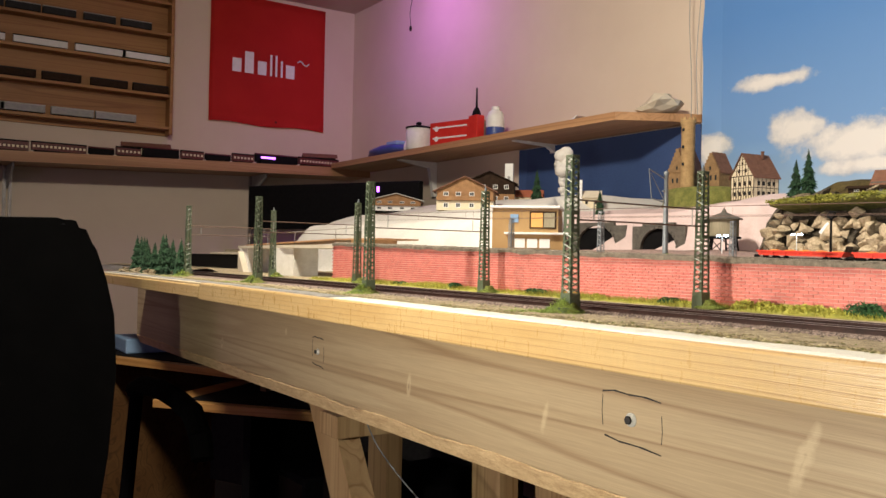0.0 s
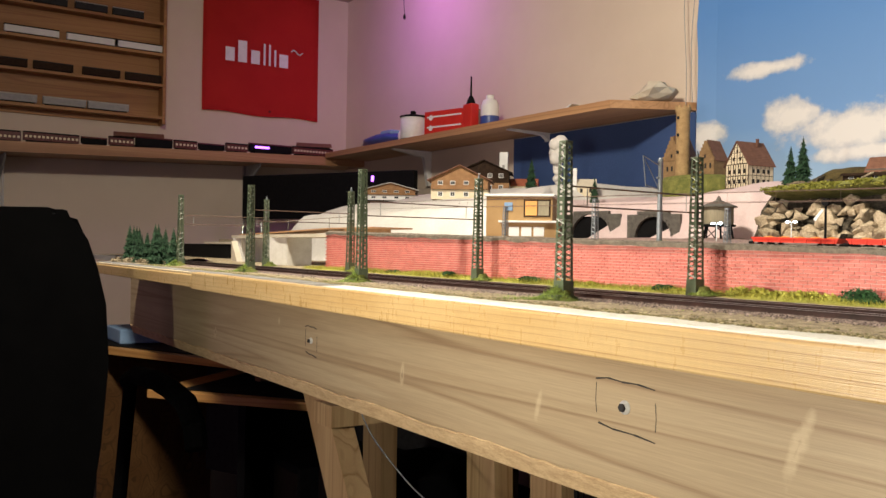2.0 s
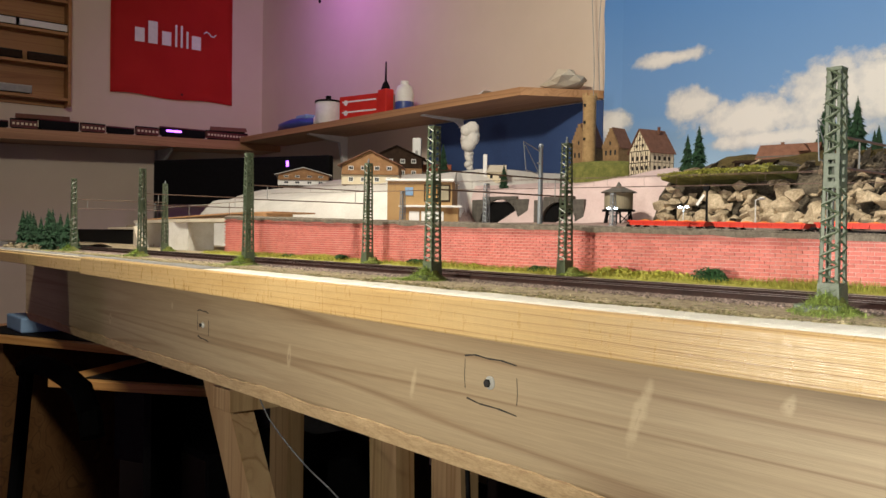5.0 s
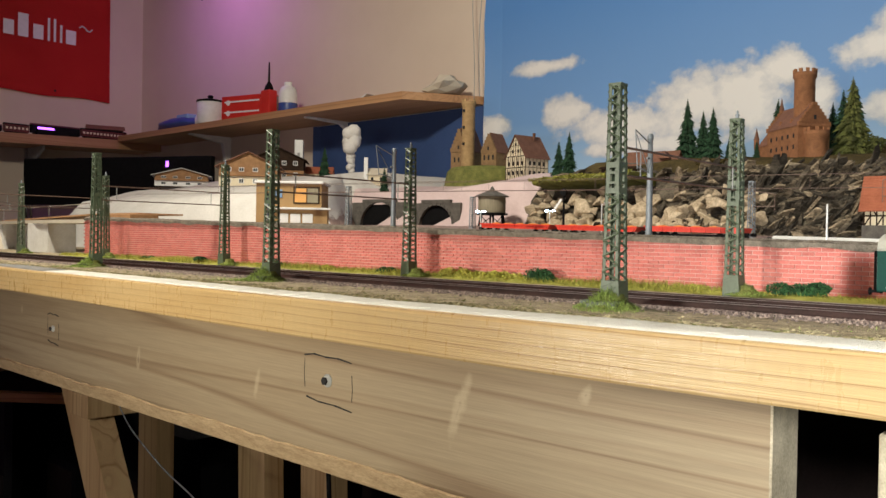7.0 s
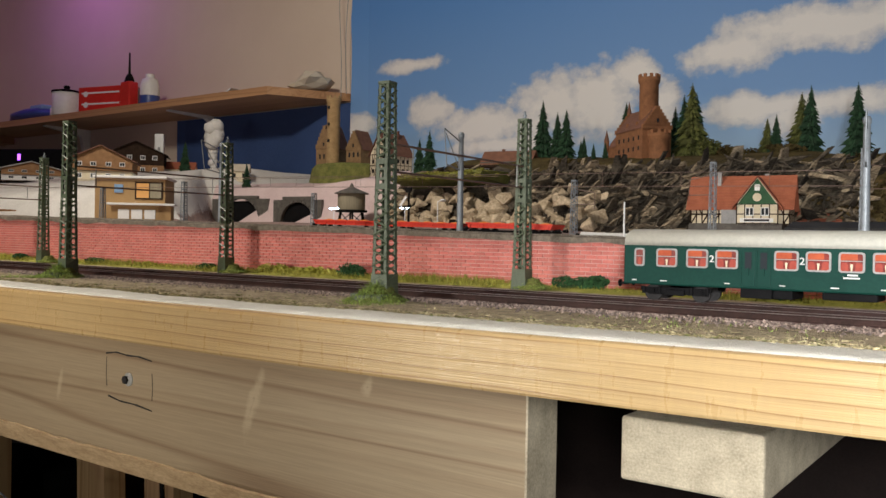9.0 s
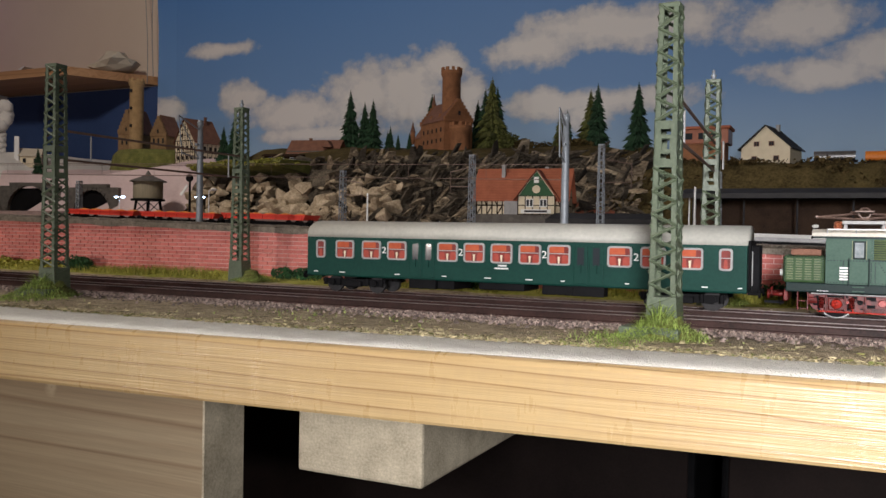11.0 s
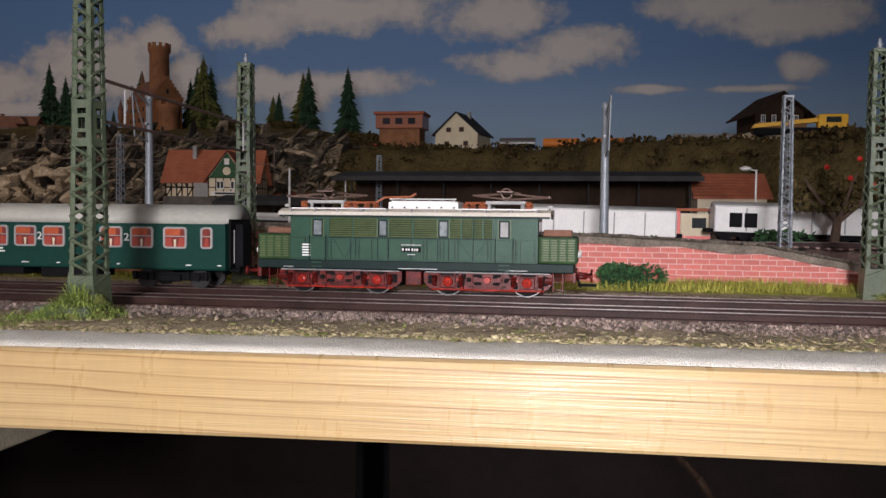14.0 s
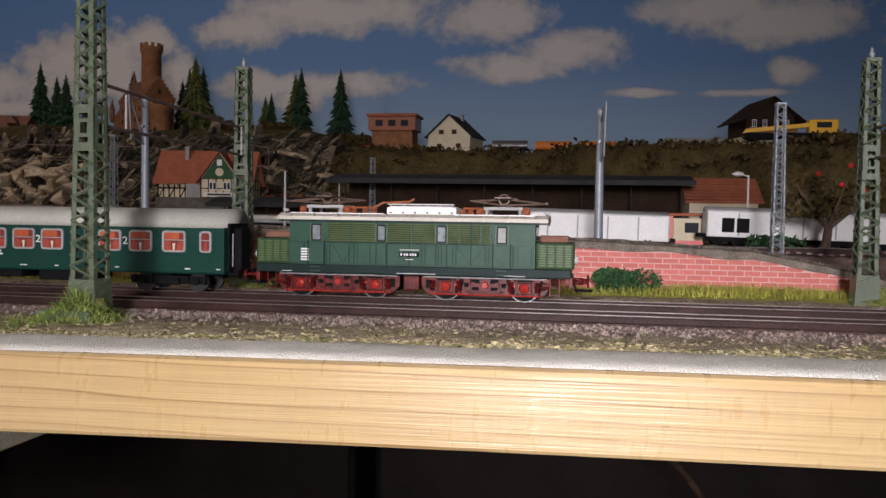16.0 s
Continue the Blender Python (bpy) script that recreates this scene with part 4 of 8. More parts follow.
# ---- electric locomotive ----
def wheel_mesh(bm, r, y, x, w=0.0022):
    tube(bm, (x, y - w / 2, r), (x, y + w / 2, r), r, r, 22)
    tube(bm, (x, y - w / 2 - 0.0004, r), (x, y - w / 2, r), r * 0.30, r * 0.34, 12)


def locomotive(place):
    t = thing("electric_locomotive", place, "green model electric locomotive with red running gear standing on the line", "locomotive")
    hw = 0.0168
    def body(bm):
        prism(bm, [(-hw, 0.0175), (hw, 0.0175), (hw, 0.0405), (hw * 0.93, 0.0418), (-hw * 0.93, 0.0418), (-hw, 0.0405)], "x", -0.0605, 0.0605)
    b = part("body", make(body), LOCO, t, "green riveted body")
    def louvre(bm, x0, x1):
        z = 0.0300
        while z < 0.0390:
            prism(bm, [(-hw, z), (-hw - 0.0007, z), (-hw - 0.0003, z + 0.0007), (-hw, z + 0.0007)], "x", x0, x1)
            z += 0.00112
    for x0, x1 in ((-0.0405, -0.0170), (-0.0105, 0.0125), (0.0190, 0.0300), (0.0305, 0.0390)):
        lv = part("louvre_panel", make(louvre, x0, x1), LOUVRE, b, "olive louvre panel")
        # black-green backing colours in the shade between the slats
        part("louvre_gap", make(box, x0, x1, -hw - 0.00015, -hw + 0.0002, 0.0298, 0.0394), LOCOSILL, lv, "dark backing for the shade between the slats")
        for xm in (x0 - 0.0004, (x0 + x1) / 2, x1 + 0.0004):
            part("louvre_post", make(box, xm - 0.0004, xm + 0.0004, -hw - 0.0008, -hw, 0.0297, 0.0395), LOCO, lv)
    def seams(bm):
        for x in (-0.0530, -0.0435, -0.0300, -0.0165, -0.0110, 0.0000, 0.0130, 0.0183, 0.0300, 0.0405, 0.0500):
            box(bm, x - 0.0002, x + 0.0002, -hw - 0.0002, -hw, 0.0178, 0.0292)
        box(bm, -0.0430, 0.0400, -hw - 0.0003, -hw, 0.0293, 0.0297)
    part("rivet_seams", make(seams), LOCOSILL, b, "dark riveted seams")
    def rivets(bm):
        spots = [(-0.0595 + 0.119 * k / 89, z) for k in range(90) for z in (0.0292, 0.0182)]
        for x in (-0.0415, -0.0398, -0.0275, -0.0258, -0.0195, -0.0115, 0.0062, 0.0078, 0.0142, 0.0158, 0.0212, 0.0228, 0.0370, 0.0386, 0.0508, 0.0525, 0.0590):
            spots += [(x, 0.0190 + 0.0009 * k) for k in range(11)]
        for x0, x1 in ((0.0232, 0.0296), (0.0366, 0.0304), (-0.0385, -0.0335), (-0.0278, -0.0325)):
            spots += [(x0 + (x1 - x0) * k / 8, 0.0284 - 0.0011 * k) for k in range(9)]
        for x, z in spots:
            box(bm, x - 0.00025, x + 0.00025, -hw - 0.00045, -hw, z - 0.00025, z + 0.00025)
    tagged(part("rivets", make(rivets), LOCOSILL, b, "rows of small dark rivets"), kind="stuff")
    for x, wd in ((-0.0465, 0.0052), (-0.0138, 0.0046), (0.0158, 0.0050), (0.0448, 0.0050)):
        f = part("window", make(lambda bm: box(bm, x - wd / 2, x + wd / 2, -hw - 0.0006, -hw + 0.0002, 0.0300, 0.0390, 0.0003)), LOCOSILL, b, "dark framed window")
        part("pane", make(box, x - wd / 2 + 0.0007, x + wd / 2 - 0.0007, -hw - 0.0008, -hw - 0.0004, 0.0308, 0.0382), CABGLASS if x < 0.04 else GREYM, f)
        part("window_rim", make(lambda bm: [box(bm, x + q * (wd / 2 + 0.0003) - 0.0002, x + q * (wd / 2 + 0.0003) + 0.0002, -hw - 0.0009, -hw, 0.0298, 0.0392) for q in (-1, 1)]), LOUVRE, f)
    for x in (-0.0465, 0.0448):
        def door(bm):
            box(bm, x - 0.0035, x + 0.0035, -hw - 0.0004, -hw, 0.0180, 0.0298)
            box(bm, x - 0.0025, x + 0.0025, -hw - 0.0020, -hw, 0.0138, 0.0143)
            box(bm, x - 0.0025, x + 0.0025, -hw - 0.0020, -hw, 0.0160, 0.0165)
        dr = part("door", make(door), LOCO, b, "cab door with handrails")
        for dx in (-0.0042, 0.0042):
            part("handrail", make(tube, (x + dx, -hw - 0.0011, 0.0166), (x + dx, -hw - 0.0011, 0.0305), 0.00024, 0.00024, 6), LOCOSILL, dr, "thin dark handrail")
    # cab fronts and hoods
    for s in (-1, 1):
        def front(bm):
            for y in (-0.0095, 0, 0.0095):
                box(bm, s * 0.0604 - 0.0004, s * 0.0604 + 0.0004, y - 0.0036, y + 0.0036, 0.0318, 0.0390, 0.0003)
        part("cab_window", make(front), GLASS, b, "dark cab front windows")
        def hood(bm):
            box(bm, min(s * 0.0605, s * 0.0790), max(s * 0.0605, s * 0.0790), -0.0140, 0.0140, 0.0172, 0.0312, 0.0012)
        hd = part("hood", make(hood), LOCOHOOD, t, "lower green end hood")
        def hl(bm):
            for k in range(4):
                for z in range(9):
                    x = s * (0.0640 + 0.0040 * k)
                    box(bm, x - 0.0014, x + 0.0014, -0.0145, -0.0139, 0.0190 + z * 0.00125, 0.0196 + z * 0.00125)
        part("hood_louvre", make(hl), LOUVRE, hd)
        part("hood_rivets", make(lambda bm: [box(bm, s * x - 0.00025, s * x + 0.00025, -0.0144, -0.0139, z - 0.00025, z + 0.00025) for x, z in [(0.0616, 0.0184 + 0.0011 * k) for k in range(12)] + [(0.0782, 0.0184 + 0.0011 * k) for k in range(12)] + [(0.0626 + 0.0013 * k, 0.0306) for k in range(12)]]), LOCOSILL, hd, "small dark rivets")
        for y in (-0.0095, 0.0095):
            part("headlight", make(lambda bm: tube(bm, (s * 0.0788, y, 0.0222), (s * 0.0805, y, 0.0222), 0.0019, 0.0017, 14)), ROOFGREY, hd, "round headlight")
        part("front_box", make(box, min(s * 0.0625, s * 0.0760), max(s * 0.0625, s * 0.0760), -0.0080, 0.0080, 0.0312, 0.0345, 0.0006), ROOFBROWN, hd, "brown box on the hood")
        for y in (-0.0100, 0.0100):
            bf = part("buffer", make(lambda bm: (tube(bm, (s * 0.0775, y, 0.0108), (s * 0.0835, y, 0.0108), 0.0013, 0.0011, 10), tube(bm, (s * 0.0850, y, 0.0108), (s * 0.0860, y, 0.0108), 0.0028, 0.0026, 16), tube(bm, (s * 0.0830, y, 0.0108), (s * 0.0852, y, 0.0108), 0.0007, 0.0007, 8))), LOCORED, t, "red buffer", True)
        part("buffer_beam", make(box, min(s * 0.0765, s * 0.0785), max(s * 0.0765, s * 0.0785), -0.0150, 0.0150, 0.0078, 0.0136, 0.0004), LOCORED, t)
        def hoses(bm):
            for y in (-0.006, -0.003, 0.004):
                tube(bm, (s * 0.0788, y, 0.0095), (s * 0.0805, y, 0.0050), 0.0004, 0.0004, 5)
            box(bm, min(s * 0.079, s * 0.088), max(s * 0.079, s * 0.088), -0.0015, 0.0015, 0.0052, 0.0066)
        part("coupling", make(hoses), BLACKM, t)
    def sill(bm):
        box(bm, -0.0775, 0.0775, -0.0172, 0.0172, 0.0128, 0.0176, 0.0006)
    part("sill", make(sill), LOCOSILL, t, "black green frame sill")
    for x0, x1 in ((-0.006, 0.013), (0.046, 0.056), (-0.064, -0.059)):
        part("white_line", make(box, x0, x1, -0.0175, -0.0171, 0.0136, 0.01385), WHITE, t, "small white lettering strip")
    # dark plate and plain bars
    part("dark_plate", make(box, -0.0048, 0.0048, -hw - 0.0005, -hw, 0.0224, 0.0248), BLACKM, b, "black plate")
    part("plate_marks", make(lambda bm: [box(bm, x, x + 0.0007, -hw - 0.0007, -hw - 0.0004, 0.0230, 0.0242) for x in (-0.0042, -0.0025, -0.0013, 0.0004, 0.0016, 0.0028)]), WHITE, b)
    part("lettering_bar", make(box, -0.0050, 0.0048, -hw - 0.0003, -hw, 0.0259, 0.02615), WHITE, b)
    part("lettering_bar", make(box, -0.0018, 0.0020, -hw - 0.0003, -hw, 0.0209, 0.02115), WHITE, b)
    for k in range(5):
        part("white_bar", make(box, -0.0545, -0.0505, -hw - 0.0003, -hw, 0.0195 + k * 0.0014, 0.0203 + k * 0.0014), WHITE, b)
    # roof
    def roof(bm):
        prism(bm, [(-0.0182, 0.0412), (0.0182, 0.0412), (0.0178, 0.0430), (0.0120, 0.0448), (-0.0120, 0.0448), (-0.0178, 0.0430)], "x", -0.0665, 0.0665)
    rf = part("roof", make(roof), LOCOROOF, t, "light cream grey roof")
    def mid(bm):
        prism(bm, [(-0.0100, 0.0440), (0.0100, 0.0440), (0.0092, 0.0484), (-0.0092, 0.0484)], "x", -0.0130, 0.0215)
        box(bm, -0.0115, 0.0200, -0.0104, 0.0104, 0.0484, 0.0490, 0.0002)
    cover = part("roof_cover", make(mid), WHITE, rf, "raised white roof cover")
    for k in range(6):
        x = -0.0110 + 0.0061 * k
        part("cover_bolt", make(box, x - 0.0004, x + 0.0004, -0.0106, -0.0090, 0.0452, 0.0460), DARKGREY, cover)
        part("cover_rail_post", make(box, x - 0.0003, x + 0.0003, -0.0098, -0.0092, 0.0488, 0.0500), GREYM, cover)
    part("cover_rail", make(tube, (-0.0125, -0.0095, 0.0500), (0.0205, -0.0095, 0.0500), 0.0003, 0.0003, 6), WHITE, cover)
    # dark strip draws the shaded gap between roof and body
    part("gutter_line", make(box, -0.0660, 0.0660, -0.0180, -0.0166, 0.0402, 0.0411), LOCOSILL, rf, "dark strip for the shaded gap under the roof edge")
    part("roof_rib", make(lambda bm: [box(bm, x - 0.0003, x + 0.0003, -0.0184, -0.0150, 0.0428, 0.0446) for x in (-0.060, -0.048, -0.036, -0.024, -0.012, 0.0, 0.012, 0.024, 0.036, 0.048, 0.060)]), GREYM, rf)
    for x0, x1 in ((-0.060, -0.013), (0.022, 0.060)):
        part("walkway", make(box, x0, x1, -0.0172, -0.0150, 0.0444, 0.0450), WHITE, rf)
    for s in (-1, 1):
        cx = s * 0.0445
        def base(bm):
            box(bm, cx - 0.0095, cx + 0.0095, -0.0105, 0.0105, 0.0475, 0.0492, 0.0003)
            for dx in (-0.008, 0.008):
                for dy in (-0.009, 0.009):
                    tube(bm, (cx + dx, dy, 0.0440), (cx + dx, dy, 0.0476), 0.0009, 0.0009, 8)
        pg = part("pantograph", make(base), GREYM, rf, "folded pantograph")
        def arms(bm):
            for dy in (-0.0075, 0.0075):
                tube(bm, (cx - s * 0.002, dy, 0.0500), (cx + s * 0.0205, dy * 0.8, 0.0512), 0.00045, 0.0004, 6)
                tube(bm, (cx + s * 0.002, dy, 0.0500), (cx - s * 0.0165, dy * 0.8, 0.0522), 0.00045, 0.0004, 6)
                tube(bm, (cx - s * 0.0165, dy * 0.8, 0.0522), (cx + s * 0.006, dy * 0.6, 0.0538), 0.0004, 0.0004, 6)
                tube(bm, (cx + s * 0.0205, dy * 0.8, 0.0512), (cx - s * 0.001, dy * 0.6, 0.0535), 0.0004, 0.0004, 6)
            tube(bm, (cx + s * 0.0205, -0.009, 0.0513), (cx + s * 0.0205, 0.009, 0.0513), 0.0006, 0.0006, 6)
            for k in range(10):
                a, c = math.tau * k / 10, math.tau * (k + 1) / 10
                tube(bm, (cx + math.cos(a) * 0.0026, -0.006, 0.0532 + math.sin(a) * 0.0026), (cx + math.cos(c) * 0.0026, -0.006, 0.0532 + math.sin(c) * 0.0026), 0.00045, 0.00045, 5)
            box(bm, cx - 0.004, cx + 0.004, -0.013, 0.013, 0.0536, 0.0542)
        part("pantograph_arm", make(arms), WIRE, pg, "thin bronze frame")
        for dx in (-0.0112, 0.0112):
            part("insulator", make(lambda bm: lathe(bm, [(0.0013, 0), (0.0021, 0.0006), (0.0014, 0.0014), (0.0021, 0.0022), (0.0014, 0.0030), (0.0019, 0.0038), (0.0008, 0.0046)], (cx + dx, -0.0105, 0.0442), 10)), LOCOBROWN, pg, "maroon ribbed insulator")
        part("lamp", make(lambda bm: lathe(bm, [(0.0005, -0.001), (0.0015, -0.0004), (0.0015, 0.0006), (0.0005, 0.001)], (s * 0.0655, -0.008, 0.0462), 10)), ROOFGREY, rf)
        part("cable", make(tube, (s * 0.0650, -0.008, 0.0462), (s * 0.0668, -0.010, 0.0400), 0.0005, 0.0005, 6), BLACKM, rf)
    for x in (-0.056, -0.0345, -0.0300, -0.0240, -0.0195, 0.0250, 0.0285, 0.0340, 0.0560):
        part("insulator", make(lambda bm: lathe(bm, [(0.0010, 0), (0.0019, 0.0006), (0.0010, 0.0012), (0.0019, 0.0020), (0.0010, 0.0027), (0.0017, 0.0034), (0.0006, 0.0040)], (x, -0.0090, 0.0440), 9)), LOCOBROWN, rf, "brown ribbed insulator")
    for a, c in (((-0.056, -0.0090, 0.0482), (-0.0195, -0.0090, 0.0480)), ((-0.0195, -0.009, 0.048), (-0.0150, -0.009, 0.0508)), ((-0.0150, -0.009, 0.0508), (-0.002, -0.009, 0.0512)), ((-0.002, -0.009, 0.0512), (0.0005, -0.009, 0.0528)), ((0.0250, -0.009, 0.0482), (0.056, -0.009, 0.0482))):
        part("bus_bar", make(tube, a, c, 0.0006, 0.0006, 6), LOCOBROWN, rf)
    # running gear
    for s in (-1, 1):
        cx = s * 0.0365
        for y, nm in ((-0.0125, "bogie"), (0.0108, "inner_bogie_side")):
            side = part(nm, make(lambda bm: prism(bm, [(cx - 0.0310, 0.0070), (cx - 0.0285, 0.0038), (cx - 0.0235, 0.0030), (cx + 0.0235, 0.0030), (cx + 0.0285, 0.0038), (cx + 0.0310, 0.0070), (cx + 0.0310, 0.0118), (cx - 0.0310, 0.0118)], "y", y, y + 0.0017)), LOCORED, t, "dull red bogie frame plate")
            bg = bg if nm == "inner_bogie_side" else side
        for d, w, z0, z1 in ((-0.0275, 0.0014, 0.0060, 0.0105), (-0.0135, 0.0010, 0.0040, 0.0078), (-0.0048, 0.0022, 0.0098, 0.0112), (-0.0046, 0.0018, 0.0056, 0.0072), (0.0046, 0.0018, 0.0056, 0.0072), (0.0048, 0.0022, 0.0098, 0.0112), (0.0135, 0.0010, 0.0040, 0.0078), (0.0275, 0.0014, 0.0060, 0.0105), (-0.0190, 0.0050, 0.0104, 0.0114), (0.0190, 0.0050, 0.0104, 0.0114), (-0.0115, 0.0012, 0.0098, 0.0113), (0.0115, 0.0012, 0.0098, 0.0113)):
            part("frame_opening", make(box, cx + d - w, cx + d + w, -0.0129, -0.0123, z0, z1, 0.0003), BLACKM, bg, "dark opening in the frame plate")
        for d in (-0.0235, -0.0155, -0.0070, 0.0070, 0.0155, 0.0235):
            part("hanger", make(lambda bm: (tube(bm, (cx + d, -0.0140, 0.0034), (cx + d, -0.0140, 0.0116), 0.0004, 0.0004, 6), tube(bm, (cx + d, -0.0146, 0.0062), (cx + d, -0.0136, 0.0062), 0.0009, 0.0009, 10))), LOCORED, bg)
        # pale grey of the pipe puts a glint on the running gear
        part("pipe_line", make(tube, (cx - 0.030, -0.0142, 0.0121), (cx + 0.030, -0.0142, 0.0121), 0.00035, 0.00035, 6), GREYM, bg, "thin pipe in pale grey for a glint")
        part("inner_frame", make(box, cx - 0.030, cx + 0.030, -0.0105, 0.0105, 0.0040, 0.0127), BLACKM, bg)
        part("frame_slot", make(lambda bm: [box(bm, cx + d - w, cx + d + w, -0.0128, -0.0124, z, z + 0.0006) for d, w, z in ((-0.010, 0.0016, 0.0088), (-0.0035, 0.0012, 0.0092), (0.0035, 0.0012, 0.0092), (0.010, 0.0016, 0.0088), (-0.006, 0.0030, 0.0046), (0.006, 0.0030, 0.0046), (0.026, 0.0012, 0.0070), (-0.026, 0.0012, 0.0070), (-0.0125, 0.0005, 0.0060), (0.0125, 0.0005, 0.0060))]), BLACKM, bg, "dark slots in the frame plate")
        for dx in (-0.0190, 0.0190):
            part("axle_box", make(box, cx + dx - 0.0036, cx + dx + 0.0036, -0.0140, -0.0124, 0.0040, 0.0102, 0.0005), LOCORED, bg)
            part("axle_hub", make(lambda bm: (tube(bm, (cx + dx, -0.0150, 0.0072), (cx + dx, -0.0138, 0.0072), 0.0020, 0.0027, 16), tube(bm, (cx + dx, -0.0155, 0.0072), (cx + dx, -0.0149, 0.0072), 0.0008, 0.0010, 10))), HUBRED, bg, "bright red round axle cover", True)
            for q in (-0.0064, 0.0064):
                part("spring", make(lambda bm: [lathe(bm, [(0.0010, 0), (0.0016, 0.0005), (0.0010, 0.0010)], (cx + dx + q, -0.0136, 0.0050 + k * 0.0011), 10) for k in range(5)]), LOCORED, bg, "coil spring")
            part("sand_pipe", make(lambda bm: tube(bm, (cx + dx + s * 0.0082, -0.0136, 0.0112), (cx + dx + s * 0.0070, -0.0130, 0.0020), 0.0005, 0.0004, 6)), BLACKM, bg)
        def leaf(bm):
            for k in range(6):
                box(bm, cx - 0.0078 + k * 0.0009, cx + 0.0078 - k * 0.0009, -0.0138, -0.0124, 0.0050 - k * 0.0005, 0.0054 - k * 0.0005)
        part("leaf_spring", make(leaf), LOCORED, bg)
        for dx, r, m in ((-0.0090, 0.0013, BLACKM), (0.0, 0.0019, HUBRED), (0.0090, 0.0013, BLACKM), (-0.0142, 0.0009, HUBRED), (0.0142, 0.0009, HUBRED), (0.0255, 0.0016, LOCORED), (-0.0255, 0.0016, LOCORED)):
            part("pivot_boss", make(lambda bm: (tube(bm, (cx + dx, -0.0136, 0.0082), (cx + dx, -0.0124, 0.0082), r * 0.8, r, 14), tube(bm, (cx + dx, -0.0140, 0.0082), (cx + dx, -0.0135, 0.0082), r * 0.35, r * 0.4, 8))), m, bg)
        part("brake_rod", make(lambda bm: (tube(bm, (cx - 0.027, -0.0138, 0.0032), (cx + 0.027, -0.0138, 0.0032), 0.0004, 0.0004, 6), tube(bm, (cx - 0.012, -0.0138, 0.0031), (cx - 0.0128, -0.0138, 0.0105), 0.0004, 0.0004, 6), tube(bm, (cx + 0.012, -0.0138, 0.0031), (cx + 0.0128, -0.0138, 0.0105), 0.0004, 0.0004, 6))), HUBRED, bg, "red brake rods")
        part("ladder", make(lambda bm: ([tube(bm, (s * 0.0700 + d, -0.0150, 0.0035), (s * 0.0700 + d, -0.0150, 0.0128), 0.0004, 0.0004, 6) for d in (-0.0022, 0.0022)] + [box(bm, s * 0.0700 - 0.0022, s * 0.0700 + 0.0022, -0.0160, -0.0140, z, z + 0.0004) for z in (0.0042, 0.0080)])), LOCORED, t, "red footstep ladder")
        part("air_tank", make(lambda bm: tube(bm, (s * 0.0625, -0.0110, 0.0085), (s * 0.0680, -0.0110, 0.0085), 0.0024, 0.0024, 12)), LOCORED, t)
        for dx in (-0.0190, 0.0190):
            part("wheel", make(lambda bm: [wheel_mesh(bm, 0.0070, y, cx + dx) for y in (-0.0090, 0.0090)]), LOCORED, bg, "red spoked wheel pair")
        for dx in (-0.0190, 0.0190):
            for y in (-0.0112, 0.0112):
                part("wheel_tyre", make(tube, (cx + dx, y - 0.0010, 0.0072), (cx + dx, y + 0.0010, 0.0072), 0.0074, 0.0074, 28), TYRE, bg, "worn steel tyre")
            part("wheel_face", make(tube, (cx + dx, -0.0124, 0.0072), (cx + dx, -0.0118, 0.0072), 0.0067, 0.0069, 26), BLACKM, bg, "dark wheel disc")
    part("underframe_box", make(box, -0.0040, 0.0040, -0.0110, 0.0110, 0.0045, 0.0125, 0.0006), LOCORED, t)
    return t


locomotive((0.8145, 1.236, RAILTOP + 0.0002)).scale = (1, 1, 0.925)


def text_mesh(words, size, depth=0.0002):
    c = bpy.data.curves.new("letters", "FONT")
    c.body, c.size, c.extrude, c.align_x = words, size, depth, "CENTER"
    c.resolution_u = 3
    ob = bpy.data.objects.new("letters", c)
    me = bpy.data.meshes.new_from_object(ob)
    bpy.data.objects.remove(ob)
    return me


